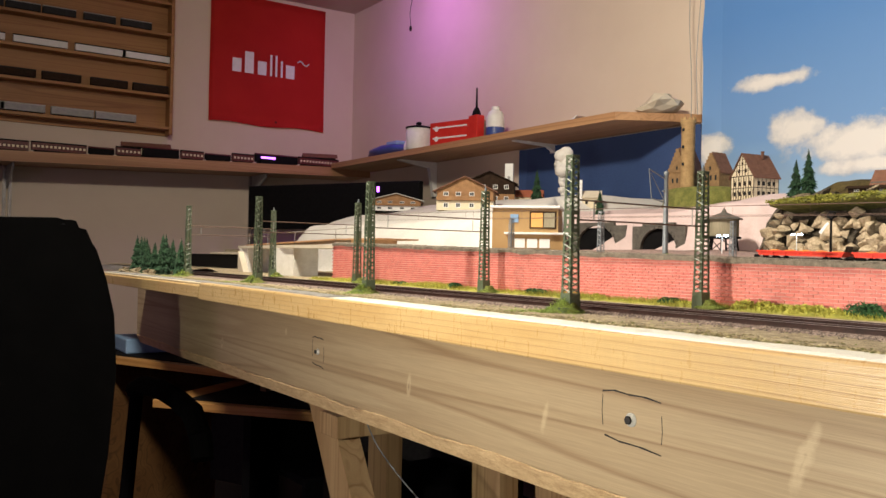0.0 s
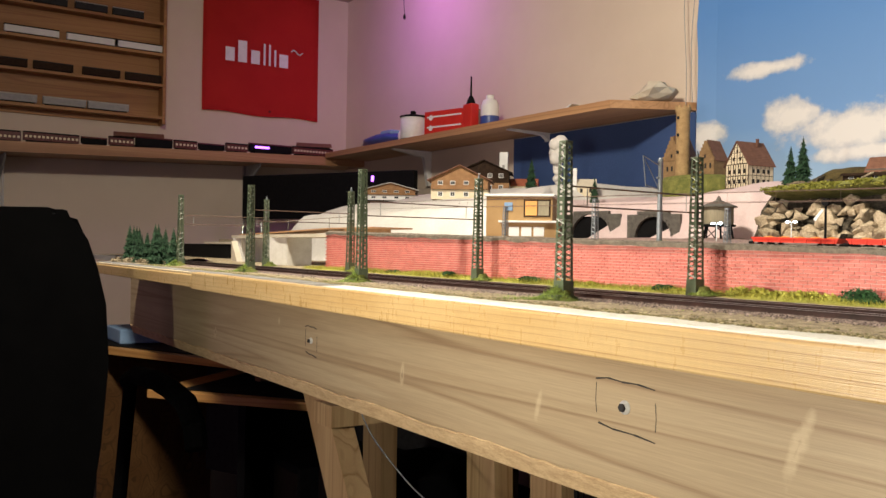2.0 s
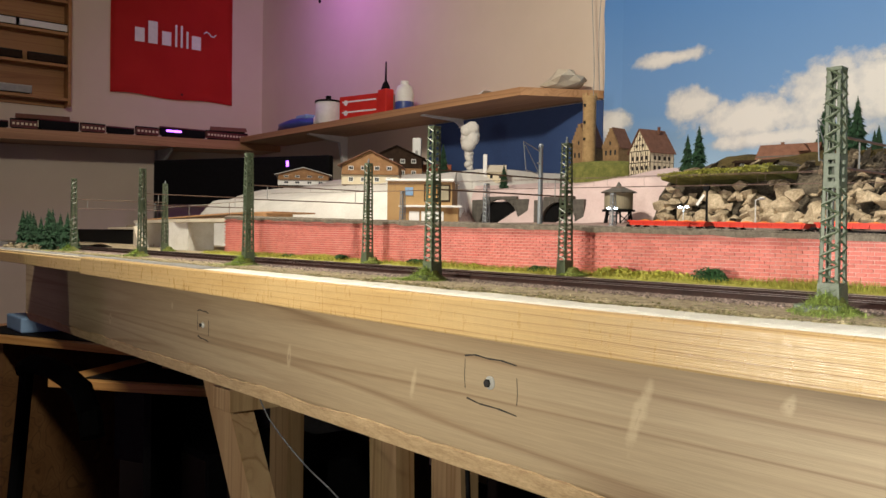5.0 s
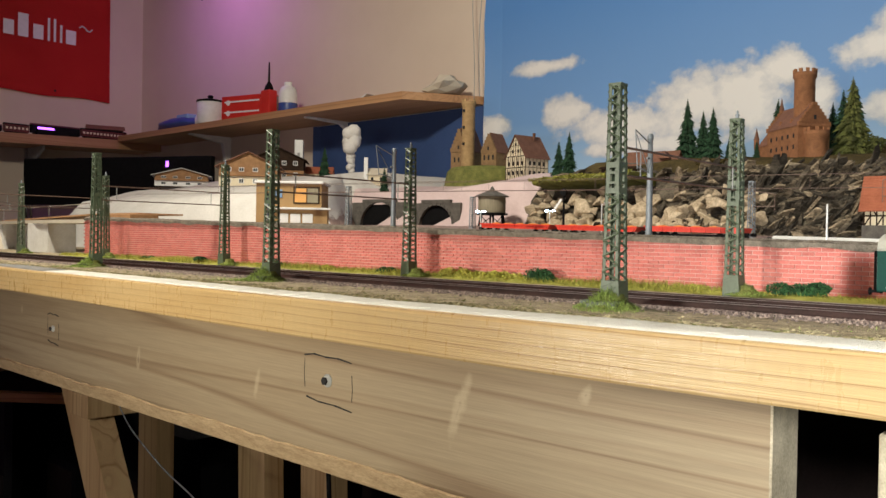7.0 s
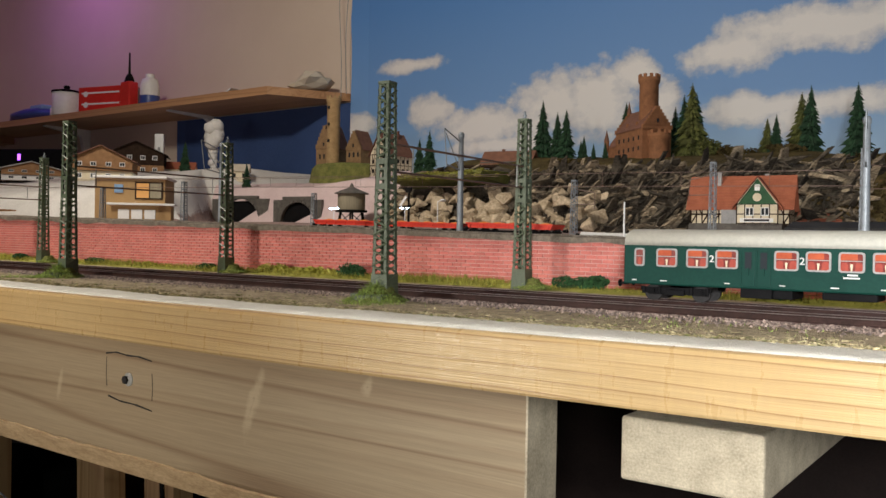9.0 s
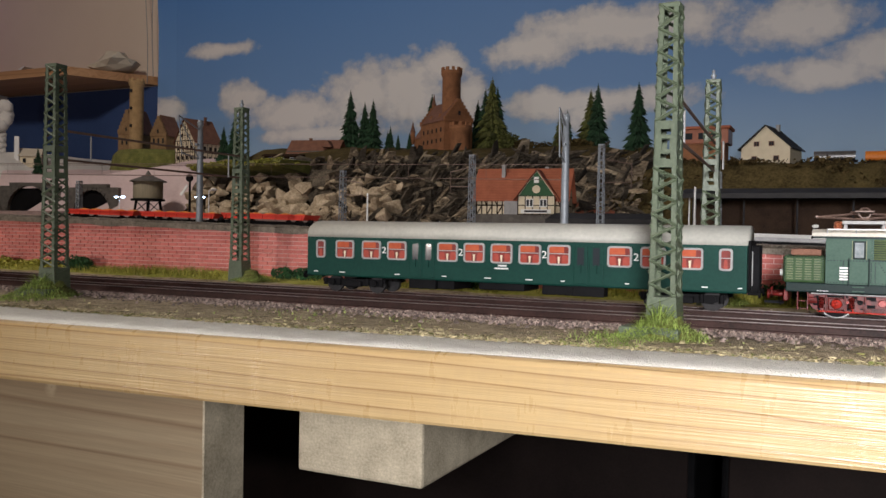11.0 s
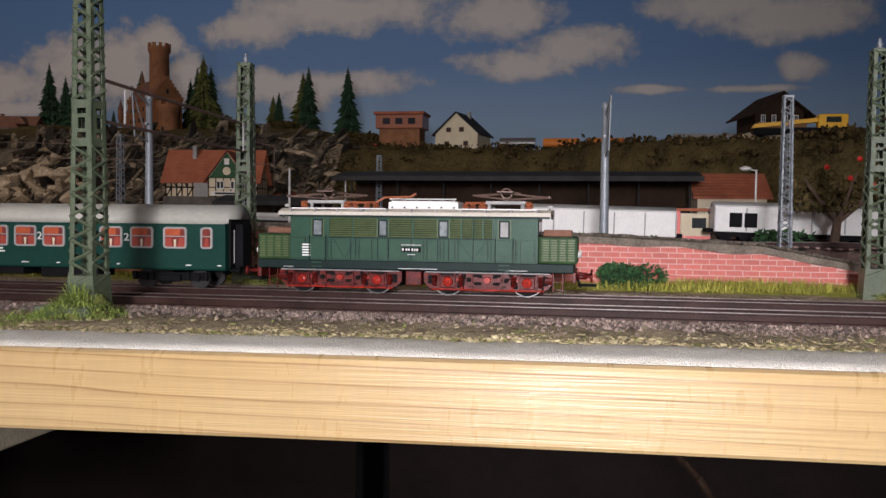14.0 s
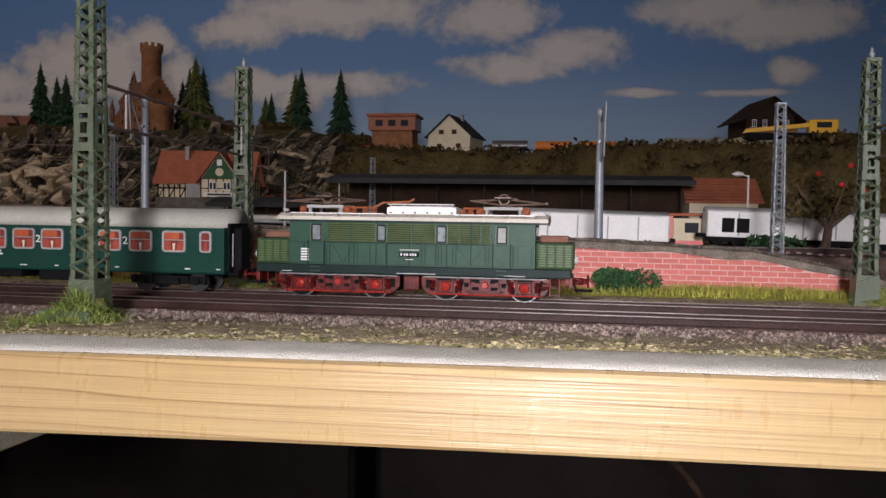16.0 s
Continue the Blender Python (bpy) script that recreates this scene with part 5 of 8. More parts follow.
def coach(place):
    t = thing("passenger_coach", place, "dark green model passenger coach with pale grey roof", "coach", "train coaches")
    L, hw = 0.127, 0.0162
    def body(bm):
        prism(bm, [(-hw, 0.0118), (-hw * 0.96, 0.0108), (hw * 0.96, 0.0108), (hw, 0.0118), (hw, 0.0375), (-hw, 0.0375)], "x", -L, L)
    b = part("body", make(body), COACH, t, "dark green body")
    def roof(bm):
        arc = [(hw * 1.02 * math.cos(a), 0.0372 + 0.0112 * math.sin(a) ** 0.8) for a in [math.pi * k / 14 for k in range(15)]]
        prism(bm, arc, "x", -L, L)
    part("roof", make(roof), COACHROOF, t, "pale grey arched roof", True)
    wins = [(s * k, 0.0129) for s in (-1, 1) for k in (0.0163, 0.0326, 0.0650, 0.0820, 0.1002)] + [(0.0, 0.0129)] + [(s * 0.1172, 0.0066) for s in (-1, 1)]
    for x, w in wins:
        def fr(bm):
            z0, z1, th, c = 0.0230, 0.0354, 0.0011, 0.0016
            y0, y1 = -hw - 0.0007, -hw + 0.0003
            def ring(g, y):
                a, b, d, e, k = x - w / 2 + g, x + w / 2 - g, z0 + g, z1 - g, c - g * 0.55
                return [bm.verts.new((p, y, q)) for p, q in ((a + k, d), (b - k, d), (b - k * 0.3, d + k * 0.3), (b, d + k), (b, e - k), (b - k * 0.3, e - k * 0.3), (b - k, e), (a + k, e), (a + k * 0.3, e - k * 0.3), (a, e - k), (a, d + k), (a + k * 0.3, d + k * 0.3))]
            loops = [ring(0, y1), ring(0.0001, y0), ring(th, y0), ring(th, y1)]
            for p, q in zip(loops, loops[1:]):
                for i in range(12):
                    bm.faces.new((p[i], p[(i + 1) % 12], q[(i + 1) % 12], q[i]))
            box(bm, x - w / 2 + th, x + w / 2 - th, y0 + 0.0001, y1, 0.0298, 0.0303)
        f = part("window", make(fr), GREYM, b, "silver framed window")
        part("pane", make(box, x - w / 2 + 0.0006, x + w / 2 - 0.0006, -hw - 0.00035, -hw + 0.0002, 0.0238, 0.0346), WINRED, f, "reddish pane over red curtains")
        for q in ((-0.27, 0.27) if w > 0.01 else (0,)):
            part("seat_back", make(lambda bm: prism(bm, [(x + w * (q - 0.15), 0.0239), (x + w * (q + 0.15), 0.0239), (x + w * (q + 0.13), 0.0282), (x + w * (q + 0.08), 0.0292), (x + w * (q - 0.08), 0.0292), (x + w * (q - 0.13), 0.0282)], "y", -hw - 0.00045, -hw - 0.0003)), SEATRED, f, "brighter red seat back")
        if w > 0.01:
            part("curtain", make(box, x - w / 2 + 0.0011, x + w * 0.22, -hw - 0.00055, -hw - 0.0003, 0.0305, 0.0343), CURTAIN, f, "orange drawn blind")
            part("table_lamp", make(lambda bm: prism(bm, [(x - 0.0003, 0.0240), (x + 0.0003, 0.0240), (x + 0.0007, 0.0282), (x - 0.0007, 0.0282)], "y", -hw - 0.0006, -hw - 0.0004)), CREAM, f, "pale table lamp")
    for s in (-1, 1):
        x = s * 0.0487
        def door(bm):
            for dx in (-0.0042, 0.0042):
                box(bm, x + dx - 0.0036, x + dx + 0.0036, -hw - 0.0004, -hw, 0.0125, 0.0352, 0.0003)
                box(bm, x + dx - 0.0004, x + dx + 0.0004, -hw - 0.0012, -hw, 0.0190, 0.0240)
        d = part("door", make(door), COACH, b, "folding entrance door")
        part("door_pane", make(lambda bm: [box(bm, x + dx - 0.0018, x + dx + 0.0018, -hw - 0.0006, -hw - 0.0003, 0.0235, 0.0340) for dx in (-0.0042, 0.0042)]), GLASS, d)
        part("step", make(box, x - 0.0085, x + 0.0085, -hw + 0.0004, -0.008, 0.0050, 0.0112, 0.0004), BLACKM, t)
        for q in (0.0245, 0.0735):
            two = new("class_mark", text_mesh("2", 0.0062))
            two.data.materials.append(WHITE)
            two.parent = b
            two.matrix_local = pose(s * q, -hw - 0.0003, 0.0272, 90, 0, 0)
        def end(bm):
            box(bm, min(s * L, s * (L + 0.0012)), max(s * L, s * (L + 0.0012)), -0.0125, 0.0125, 0.0125, 0.0400, 0.0004)
            box(bm, min(s * L, s * (L + 0.0050)), max(s * L, s * (L + 0.0050)), -0.0062, 0.0062, 0.0110, 0.0375, 0.0010)
        g = part("gangway", make(end), BLACKM, t, "black rubber gangway end")
        part("grab_rail", make(lambda bm: [tube(bm, (s * (L + 0.0018), y, 0.0150), (s * (L + 0.0018), y, 0.0340), 0.0003, 0.0003, 6) for y in (-0.0095, 0.0095)]), GREYM, g)
        for y in (-0.0100, 0.0100):
            part("buffer", make(lambda bm: (tube(bm, (s * L, y, 0.0108), (s * (L + 0.0050), y, 0.0108), 0.0010, 0.0010, 8), tube(bm, (s * (L + 0.0050), y, 0.0108), (s * (L + 0.0058), y, 0.0108), 0.0025, 0.0024, 14))), BLACKM, t)
        cx = s * 0.096
        def bog(bm):
            for y in (-0.0130,):
                prism(bm, [(cx - 0.0215, 0.0070), (cx - 0.0150, 0.0045), (cx + 0.0150, 0.0045), (cx + 0.0215, 0.0070), (cx + 0.0215, 0.0092), (cx - 0.0215, 0.0092)], "y", y, y + 0.0017)
            for dx in (-0.0145, 0.0145):
                tube(bm, (cx + dx, -0.0145, 0.0066), (cx + dx, -0.0125, 0.0066), 0.0022, 0.0020, 12)
                for q in (-0.0048, 0.0048):
                    tube(bm, (cx + dx + q, -0.0135, 0.0048), (cx + dx + q, -0.0135, 0.0096), 0.0012, 0.0012, 8)
            box(bm, cx - 0.006, cx + 0.006, -0.0150, -0.0120, 0.0040, 0.0080, 0.0006)
        bb = part("bogie", make(bog), BLACKM, t, "black bogie")
        part("inner_bogie_side", make(lambda bm: prism(bm, [(cx - 0.0215, 0.0070), (cx - 0.0150, 0.0045), (cx + 0.0150, 0.0045), (cx + 0.0215, 0.0070), (cx + 0.0215, 0.0092), (cx - 0.0215, 0.0092)], "y", 0.0113, 0.0130)), BLACKM, t)
        for dx in (-0.0145, 0.0145):
            for y in (-0.0090, 0.0090):
                part("wheel", make(lambda bm: wheel_mesh(bm, 0.0055, y, cx + dx)), DARKGREY, bb)
    for x0, x1, z in ((-0.052, -0.030, 0.0050), (-0.015, 0.012, 0.0060), (0.022, 0.050, 0.0048)):
        part("underframe_box", make(box, x0, x1, -0.0125, 0.0125, z, 0.0110, 0.0008), BLACKM, t)
    for x, w in ((-0.122, 0.003), (-0.104, 0.004), (-0.066, 0.003), (-0.036, 0.003), (-0.010, 0.004), (0.014, 0.004), (0.034, 0.002), (0.068, 0.002), (0.106, 0.003), (0.123, 0.002)):
        part("white_bar", make(box, x, x + w, -hw - 0.0003, -hw, 0.0134, 0.0140), WHITE, b)
    part("white_bar", make(box, -0.004, 0.004, -hw - 0.0003, -hw, 0.0195, 0.0204), WHITE, b)
    part("white_bar", make(box, -0.002, 0.003, -hw - 0.0003, -hw, 0.0212, 0.0222), WHITE, b)
    return t


coach((0.5925, 1.236, RAILTOP + 0.0002)).scale = (1, 1, 0.885)


# ---- yard masts, lamps and wagons on the upper level ----
def yard_z(x, y):
    return relief(x, y)


def round_mast(place, turn):
    m = thing("yard_mast", place, "grey round catenary mast with bracket arm on a grassy foot", "mast", "grey masts")
    part("pole", make(lambda bm: lathe(bm, [(0.0036, 0), (0.0033, 0.010), (0.0029, 0.060), (0.0024, 0.098), (0.0030, 0.0985), (0.0030, 0.102), (0.0020, 0.104)], seg=14)), MASTGREY, m, smooth=True)
    part("base_plate", make(box, -0.006, 0.006, -0.006, 0.006, -0.004, 0.002, 0.0006), MASTGREY, m)
    def arm(bm):
        tube(bm, (0, 0, 0.094), (-0.034, -0.004, 0.104), 0.0007, 0.0006, 6)
        tube(bm, (0, 0, 0.066), (-0.028, -0.003, 0.070), 0.0007, 0.0006, 6)
        tube(bm, (-0.034, -0.004, 0.104), (-0.028, -0.003, 0.068), 0.0006, 0.0006, 6)
        tube(bm, (-0.003, 0, 0.068), (-0.030, -0.003, 0.100), 0.0005, 0.0005, 6)
        tube(bm, (0, 0, 0.080), (-0.006, 0, 0.080), 0.0012, 0.0012, 8)
    part("bracket_arm", make(arm), MASTGREY, m)
    m.matrix_world = pose(*place, 0, 0, turn)
    rnd = random.Random(5)
    part("grass_foot", make(blades, -0.014, 0.014, -0.014, 0.014, -0.003, 260, 0.008, 0.9, rnd), GRASS, m)
    return m


for x, turn in ((-0.17, 90), (0.195, 90), (0.562, 92), (0.908, 88)):
    round_mast((x, 1.43, yard_z(x, 1.43) - 0.001), turn)


def small_lattice(place, tall, arm=0):
    m = thing("yard_lattice_mast", place, "thin grey lattice mast in the station yard", "mast", "yard lattice masts")
    part("lattice", make(lattice, 0.0042, 0.0032, 0.0, tall, 0.0011, 11), MASTGREY, m)
    part("mast_cap", make(box, -0.0034, 0.0034, -0.0034, 0.0034, tall - 0.001, tall + 0.0005), MASTGREY, m)
    if arm:
        part("arm", make(lambda bm: (tube(bm, (0, 0, tall * 0.86), (arm, 0, tall * 0.80), 0.0006, 0.0006, 6), tube(bm, (0, 0, tall * 0.62), (arm, 0, tall * 0.62), 0.0006, 0.0006, 6), tube(bm, (arm, 0, tall * 0.80), (arm, 0, tall * 0.55), 0.0005, 0.0005, 6))), WIRE, m)


for x, y, h, arm in ((-0.403, 1.55, 0.075, 0), (-0.296, 1.72, 0.066, 0), (0.505, 1.75, 0.115, 0.035), (0.33, 1.78, 0.105, -0.03), (0.15, 1.76, 0.085, 0.03), (0.605, 1.98, 0.095, 0), (1.031, 1.44, 0.106, 0), (1.12, 1.85, 0.12, 0), (-0.62, 1.55, 0.06, 0)):
    small_lattice((x, y, yard_z(x, y) - 0.001), h, arm)


def span_wires(x0, x1, y, z0, z1):
    t = thing("contact_wire", (0, 0, 0), "thin dark contact wire between yard masts", "overhead wire", "contact wires")
    part("upper_wire", make(tube, (x0, y, z0 + 0.012), (x1, y, z1 + 0.012), 0.00028, 0.00028, 5), WIRE, t)
    part("lower_wire", make(tube, (x0, y, z0), (x1, y, z1), 0.00028, 0.00028, 5), WIRE, t)
    for k in range(1, 5):
        f = k / 5
        part("dropper", make(tube, (x0 + (x1 - x0) * f, y, z0 + (z1 - z0) * f), (x0 + (x1 - x0) * f, y, z0 + (z1 - z0) * f + 0.012), 0.0002, 0.0002, 4), WIRE, t)


for i, (xa, xb) in enumerate(((-0.9, -0.17), (-0.17, 0.195), (0.195, 0.562))):
    span_wires(xa, xb, 1.445, deck(xa) + 0.048, deck(xb) + 0.048)
for xa, xb in ((-0.85, -0.403), (-0.403, 0.15)):
    span_wires(xa, xb, 1.57, deck(xa) + 0.056, deck(xb) + 0.056)


def yard_lamp(place, h, heads, lit=True):
    t = thing("yard_lamp", place, "white lamp post with glowing bluish heads" if lit else "pale unlit lamp post in the yard", "street lamp", "yard lamps")
    part("post", make(tube, (0, 0, -0.002), (0, 0, h), 0.0011, 0.0008, 8), WHITE, t)
    for s in heads:
        a = part("arm", make(tube, (0, 0, h - 0.001), (s * 0.008, 0, h + 0.001), 0.0006, 0.0006, 6), WHITE, t)
        part("lamp_head", make(lambda bm: lathe(bm, [(0.0016, -0.0010), (0.0044, 0.0), (0.0052, 0.0016), (0.0016, 0.0032)], (s * 0.009, 0, h), 12)), LAMPGLOW if lit else WHITE, t, "glowing lamp head" if lit else "")


yard_lamp((-0.631, 2.12, yard_z(-0.631, 2.12)), 0.038, (-1, 1))
yard_lamp((-0.596, 2.328, yard_z(-0.596, 2.328)), 0.042, (-1, 1))
yard_lamp((0.33, 1.52, yard_z(0.33, 1.52)), 0.048, (), False)
yard_lamp((0.58, 1.9, yard_z(0.58, 1.9)), 0.062, (1,), False)
yard_lamp((1.04, 1.6, yard_z(1.04, 1.6)), 0.066, (-1,), False)
yard_lamp((0.65, 1.5, yard_z(0.65, 1.5)), 0.052, (), False)
yard_lamp((-0.07, 1.75, yard_z(-0.07, 1.75)), 0.05, (1,), False)


def wagon(place, length, kind, group):
    """Goods wagons: hopper wagons with open loads, long flat-topped wagons and sliding-wall vans."""
    looks = {"hopper": (WAGRED, "red model hopper wagon standing in the yard", 0.0160), "flat": (GREYM, "grey low covered wagon standing in the yard", 0.0095), "van": (WHITE, "white sliding-wall goods van with grey roof", 0.0300)}
    m, label, tall = looks[kind]
    t = thing({"hopper": "hopper_wagon", "flat": "covered_flat_wagon", "van": "goods_van"}[kind], place, label, "wagon", group)
    h = length / 2
    z0 = 0.006
    if kind == "hopper":
        def hop(bm):
            prism(bm, [(-h, tall), (h, tall), (h * 0.94, z0 + 0.004), (-h * 0.94, z0 + 0.004)], "y", -0.0145, 0.0145)
            for k in range(7):
                x = -h * 0.9 + 1.8 * h * k / 6
                box(bm, x - 0.0006, x + 0.0006, -0.0155, -0.0143, z0 + 0.004, tall)
            box(bm, -h, h, -0.0158, -0.0143, tall - 0.0015, tall)
        b = part("body", make(hop), m, t, "red hopper body")
        for k in range(5):
            x = -h * 0.72 + 1.44 * h * k / 4
            part("load_heap", make(lambda bm: lathe(bm, [(0.0090, 0), (0.0065, 0.0016), (0.0015, 0.0026)], (x, 0, tall - 0.001), 9)), ORANGE, b)
    elif kind == "flat":
        part("body", make(box, -h, h, -0.0145, 0.0145, z0, tall, 0.0010), m, t)
        part("cover", make(lambda bm: prism(bm, [(-0.0150, tall), (0.0150, tall), (0.0125, tall + 0.003), (-0.0125, tall + 0.003)], "x", -h * 0.98, h * 0.98)), ROOFGREY, t, "pale grey cover")
    else:
        part("body", make(box, -h, h, -0.0150, 0.0150, z0 + 0.002, tall, 0.0006), m, t, "white sliding walls")
        part("roof", make(lambda bm: prism(bm, [(0.0152 * math.cos(math.pi * k / 8), tall - 0.001 + 0.0045 * math.sin(math.pi * k / 8)) for k in range(9)], "x", -h, h)), GREYM, t, "grey arched roof", True)
        n = max(3, int(length / 0.022))
        for k in range(n + 1):
            x = -h + length * k / n
            part("wall_rib", make(box, x - 0.0006, x + 0.0006, -0.0157, -0.0149, z0 + 0.003, tall - 0.002), GREYM, t)
        if place[0] > 1.0:
            for k in range(2):
                part("dark_poster", make(box, -h + 0.012 + k * 0.012, -h + 0.022 + k * 0.012, -0.0160, -0.0149, z0 + 0.006, tall - 0.006), BLACKM, t, "black lettered panel")
    for s in (-1, 1):
        cx = s * (h - 0.018)
        for dx in (-0.008, 0.008):
            part("wheel", make(lambda bm: [wheel_mesh(bm, 0.0050, y, cx + dx) for y in (-0.009, 0.009)]), BLACKM, t)
    part("underframe", make(box, -h * 0.97, h * 0.97, -0.010, 0.010, 0.004, z0 + 0.002), BLACKM, t)
    for s in (-1, 1):
        part("buffer", make(lambda bm: [tube(bm, (s * h, y, 0.009), (s * (h + 0.006), y, 0.009), 0.0016, 0.0020, 8) for y in (-0.009, 0.009)]), BLACKM, t)
    return t


def on_yard(x, y):
    return (x, y, relief(x, y) + 0.0047)


for x in (-0.08, 0.045, 0.17):
    w = wagon(on_yard(x, 1.575), 0.116, "hopper", "red hopper wagons")
    w.rotation_euler.y = 0.0206
for x in (0.325, 0.465, 0.605, 0.745):
    w = wagon(on_yard(x, 1.575), 0.13, "flat", "grey low wagons")
    w.rotation_euler.y = 0.0206
for x, y in ((0.905, 1.575), (1.064, 1.575), (1.198, 1.575)):
    w = wagon(on_yard(x, y), 0.128, "van", "white goods vans")
    w.rotation_euler.y = 0.0206


def brake_van(place):
    t = thing("yard_crossing_box", place, "small cream and red cabin between the white vans", "cabin")
    part("wall", make(box, -0.013, 0.013, -0.012, 0.012, 0, 0.030, 0.0006), CREAM, t)
    part("red_panel", make(box, -0.0165, -0.0131, -0.0125, 0.012, 0.004, 0.032), WAGRED, t, "red end panel")
    part("lower_panel", make(box, -0.013, 0.013, -0.0126, -0.0121, 0.0, 0.010), TOOLRED, t)
    part("roof", make(box, -0.0175, 0.0150, -0.014, 0.014, 0.032, 0.0345, 0.0006), ROOFRED, t)
    part("window", make(box, -0.003, 0.009, -0.0126, -0.0119, 0.017, 0.026), GLASS, t)


brake_van((0.990, 1.615, yard_z(0.990, 1.615) - 0.001))


# dark platform roofs and sheds behind the yard
def platform_roof(place, length, depth, height, label):
    t = thing("platform_roof", place, label, "station roof", "platform roofs")
    part("roof", make(lambda bm: prism(bm, [(-depth / 2, height), (0, height + 0.010), (depth / 2, height), (depth / 2, height + 0.003), (0, height + 0.013), (-depth / 2, height + 0.003)], "x", -length / 2, length / 2)), DARKGREY, t, "dark felt roof")
    part("platform", make(box, -length / 2, length / 2, -depth / 2, depth / 2, -0.003, 0.006, 0.001), STONEGREY, t)
    n = int(length / 0.06)
    for k in range(n + 1):
        x = -length / 2 + 0.01 + (length - 0.02) * k / n
        part("post", make(tube, (x, 0, 0), (x, 0, height + 0.008), 0.0012, 0.0012, 6), DARKGREY, t)
    # dark panel added in place of the shadowed interior below the roof
    part("rear_wall", make(box, -length / 2, length / 2, depth / 2 - 0.004, depth / 2 - 0.001, 0.0, height + 0.001), TIMBER, t, "dark panel for the shade under the roof")
    part("fascia", make(box, -length / 2, length / 2, -depth / 2 - 0.001, -depth / 2 + 0.0005, height - 0.002, height + 0.004), DARKGREY, t)


platform_roof((0.80, 1.93, yard_z(0.8, 1.93)), 0.46, 0.12, 0.056, "long dark station platform roof on thin posts")
platform_roof((0.45, 1.98, yard_z(0.45, 1.98)), 0.15, 0.08, 0.018, "low dark shed roof beside the platform")


# ---- houses ----
def frame_beams(parent, W, D, h, rh, ridge, seed, material=TIMBER, base=0.0):
    """Half-timbering on the front and right side."""
    rnd = random.Random(seed)
    def beams(bm):
        y = -D / 2 - 0.0006
        n = max(3, int(W / 0.010))
        rows = [base, base + (h - base) * 0.5, h]
        for z in rows:
            box(bm, -W / 2, W / 2, y, y + 0.001, z - 0.0014, z + 0.0014)
        for k in range(n + 1):
            x = -W / 2 + W * k / n
            box(bm, x - 0.0011, x + 0.0011, y, y + 0.001, base, h)
        for k in range(n):
            x0, x1 = -W / 2 + W * k / n, -W / 2 + W * (k + 1) / n
            if k % 2 == 0:
                tube(bm, (x0, y + 0.0003, rows[0]), (x1, y + 0.0003, rows[1]), 0.0011, 0.0011, 4)
            else:
                tube(bm, (x1, y + 0.0003, rows[1]), (x0, y + 0.0003, rows[2]), 0.0011, 0.0011, 4)
        if ridge == "y":
            for f in (0.25, 0.5, 0.75):
                w = W / 2 * (1 - f)
                box(bm, -w, w, y, y + 0.001, h + rh * f - 0.0008, h + rh * f + 0.0008)
            for f in (-0.5, -0.25, 0, 0.25, 0.5):
                x = W / 2 * f
                box(bm, x - 0.0012, x + 0.0012, y, y + 0.001, h, h + rh * (1 - abs(f)))
            for s in (-1, 1):
                tube(bm, (s * W / 2, y + 0.0003, h), (0, y + 0.0003, h + rh), 0.0009, 0.0009, 4)
        xs = W / 2 + 0.0006
        m = max(2, int(D / 0.016))
        for z in rows:
            box(bm, xs - 0.001, xs, -D / 2, D / 2, z - 0.0009, z + 0.0009)
        for k in range(m + 1):
            yy = -D / 2 + D * k / m
            box(bm, xs - 0.001, xs, yy - 0.0008, yy + 0.0008, base, h)
    part("timber_frame", make(beams), material, parent, "dark timber framing")


def chimney(parent, x, y, z, h, material=ROOFBROWN):
    part("chimney", make(lambda bm: (box(bm, x - 0.0035, x + 0.0035, y - 0.0035, y + 0.0035, z - 0.012, z + h), box(bm, x - 0.0042, x + 0.0042, y - 0.0042, y + 0.0042, z + h - 0.002, z + h))), material, parent)


def timbered_house(place, turn):
    W, D, h, rh = 0.098, 0.105, 0.076, 0.072
    t = thing("timbered_house", place, "tall half-timbered model house with steep brown roof", "house", turn=turn)
    gable_shell(t, W, D, h, rh, CREAM, ROOFBROWN, "y", 0.006, rows=14)
    frame_beams(t, W, D, h, rh, "y", 3)
    for z in (0.020, 0.052):
        for u in (-0.032, -0.011, 0.011, 0.032):
            window(t, "front", u, z, 0.010, 0.013, W, D, TIMBER)
            window(t, "right", u, z, 0.010, 0.013, W, D, TIMBER)
    for u in (-0.014, 0.014):
        window(t, "front", u, 0.093, 0.009, 0.011, W, D, TIMBER)
    window(t, "front", 0, 0.118, 0.007, 0.009, W, D, TIMBER)
    chimney(t, 0.012, 0.02, h + rh, 0.012)


timbered_house((-1.20, 3.0, relief(-1.20, 3.0) - 0.002), -9)


def crow_gable(bm, w, h0, rise, y0, y1, steps=6):
    """Stepped gable end."""
    for k in range(steps):
        half = w / 2 * (1 - k / steps)
        z = h0 + rise * k / steps
        box(bm, -half, half, y0, y1, z, z + rise / steps + 0.003)


def round_tower(parent, x, y, r, z0, z1, material, label="", merlons=10):
    def tw(bm):
        lathe(bm, [(r * 1.06, z0), (r, z0 + 0.01), (r * 0.97, z1 - 0.026), (r * 1.12, z1 - 0.018), (r * 1.12, z1 - 0.008)], (x, y, 0), 26)
    part("tower", make(tw), material, parent, label, True)
    for k in range(merlons):
        a = math.tau * k / merlons
        ob = part("merlon", make(box, r * 0.92, r * 1.12, -r * 0.16, r * 0.16, 0, 0.010), material, parent)
        ob.matrix_local = pose(x, y, z1 - 0.009, 0, 0, math.degrees(a))


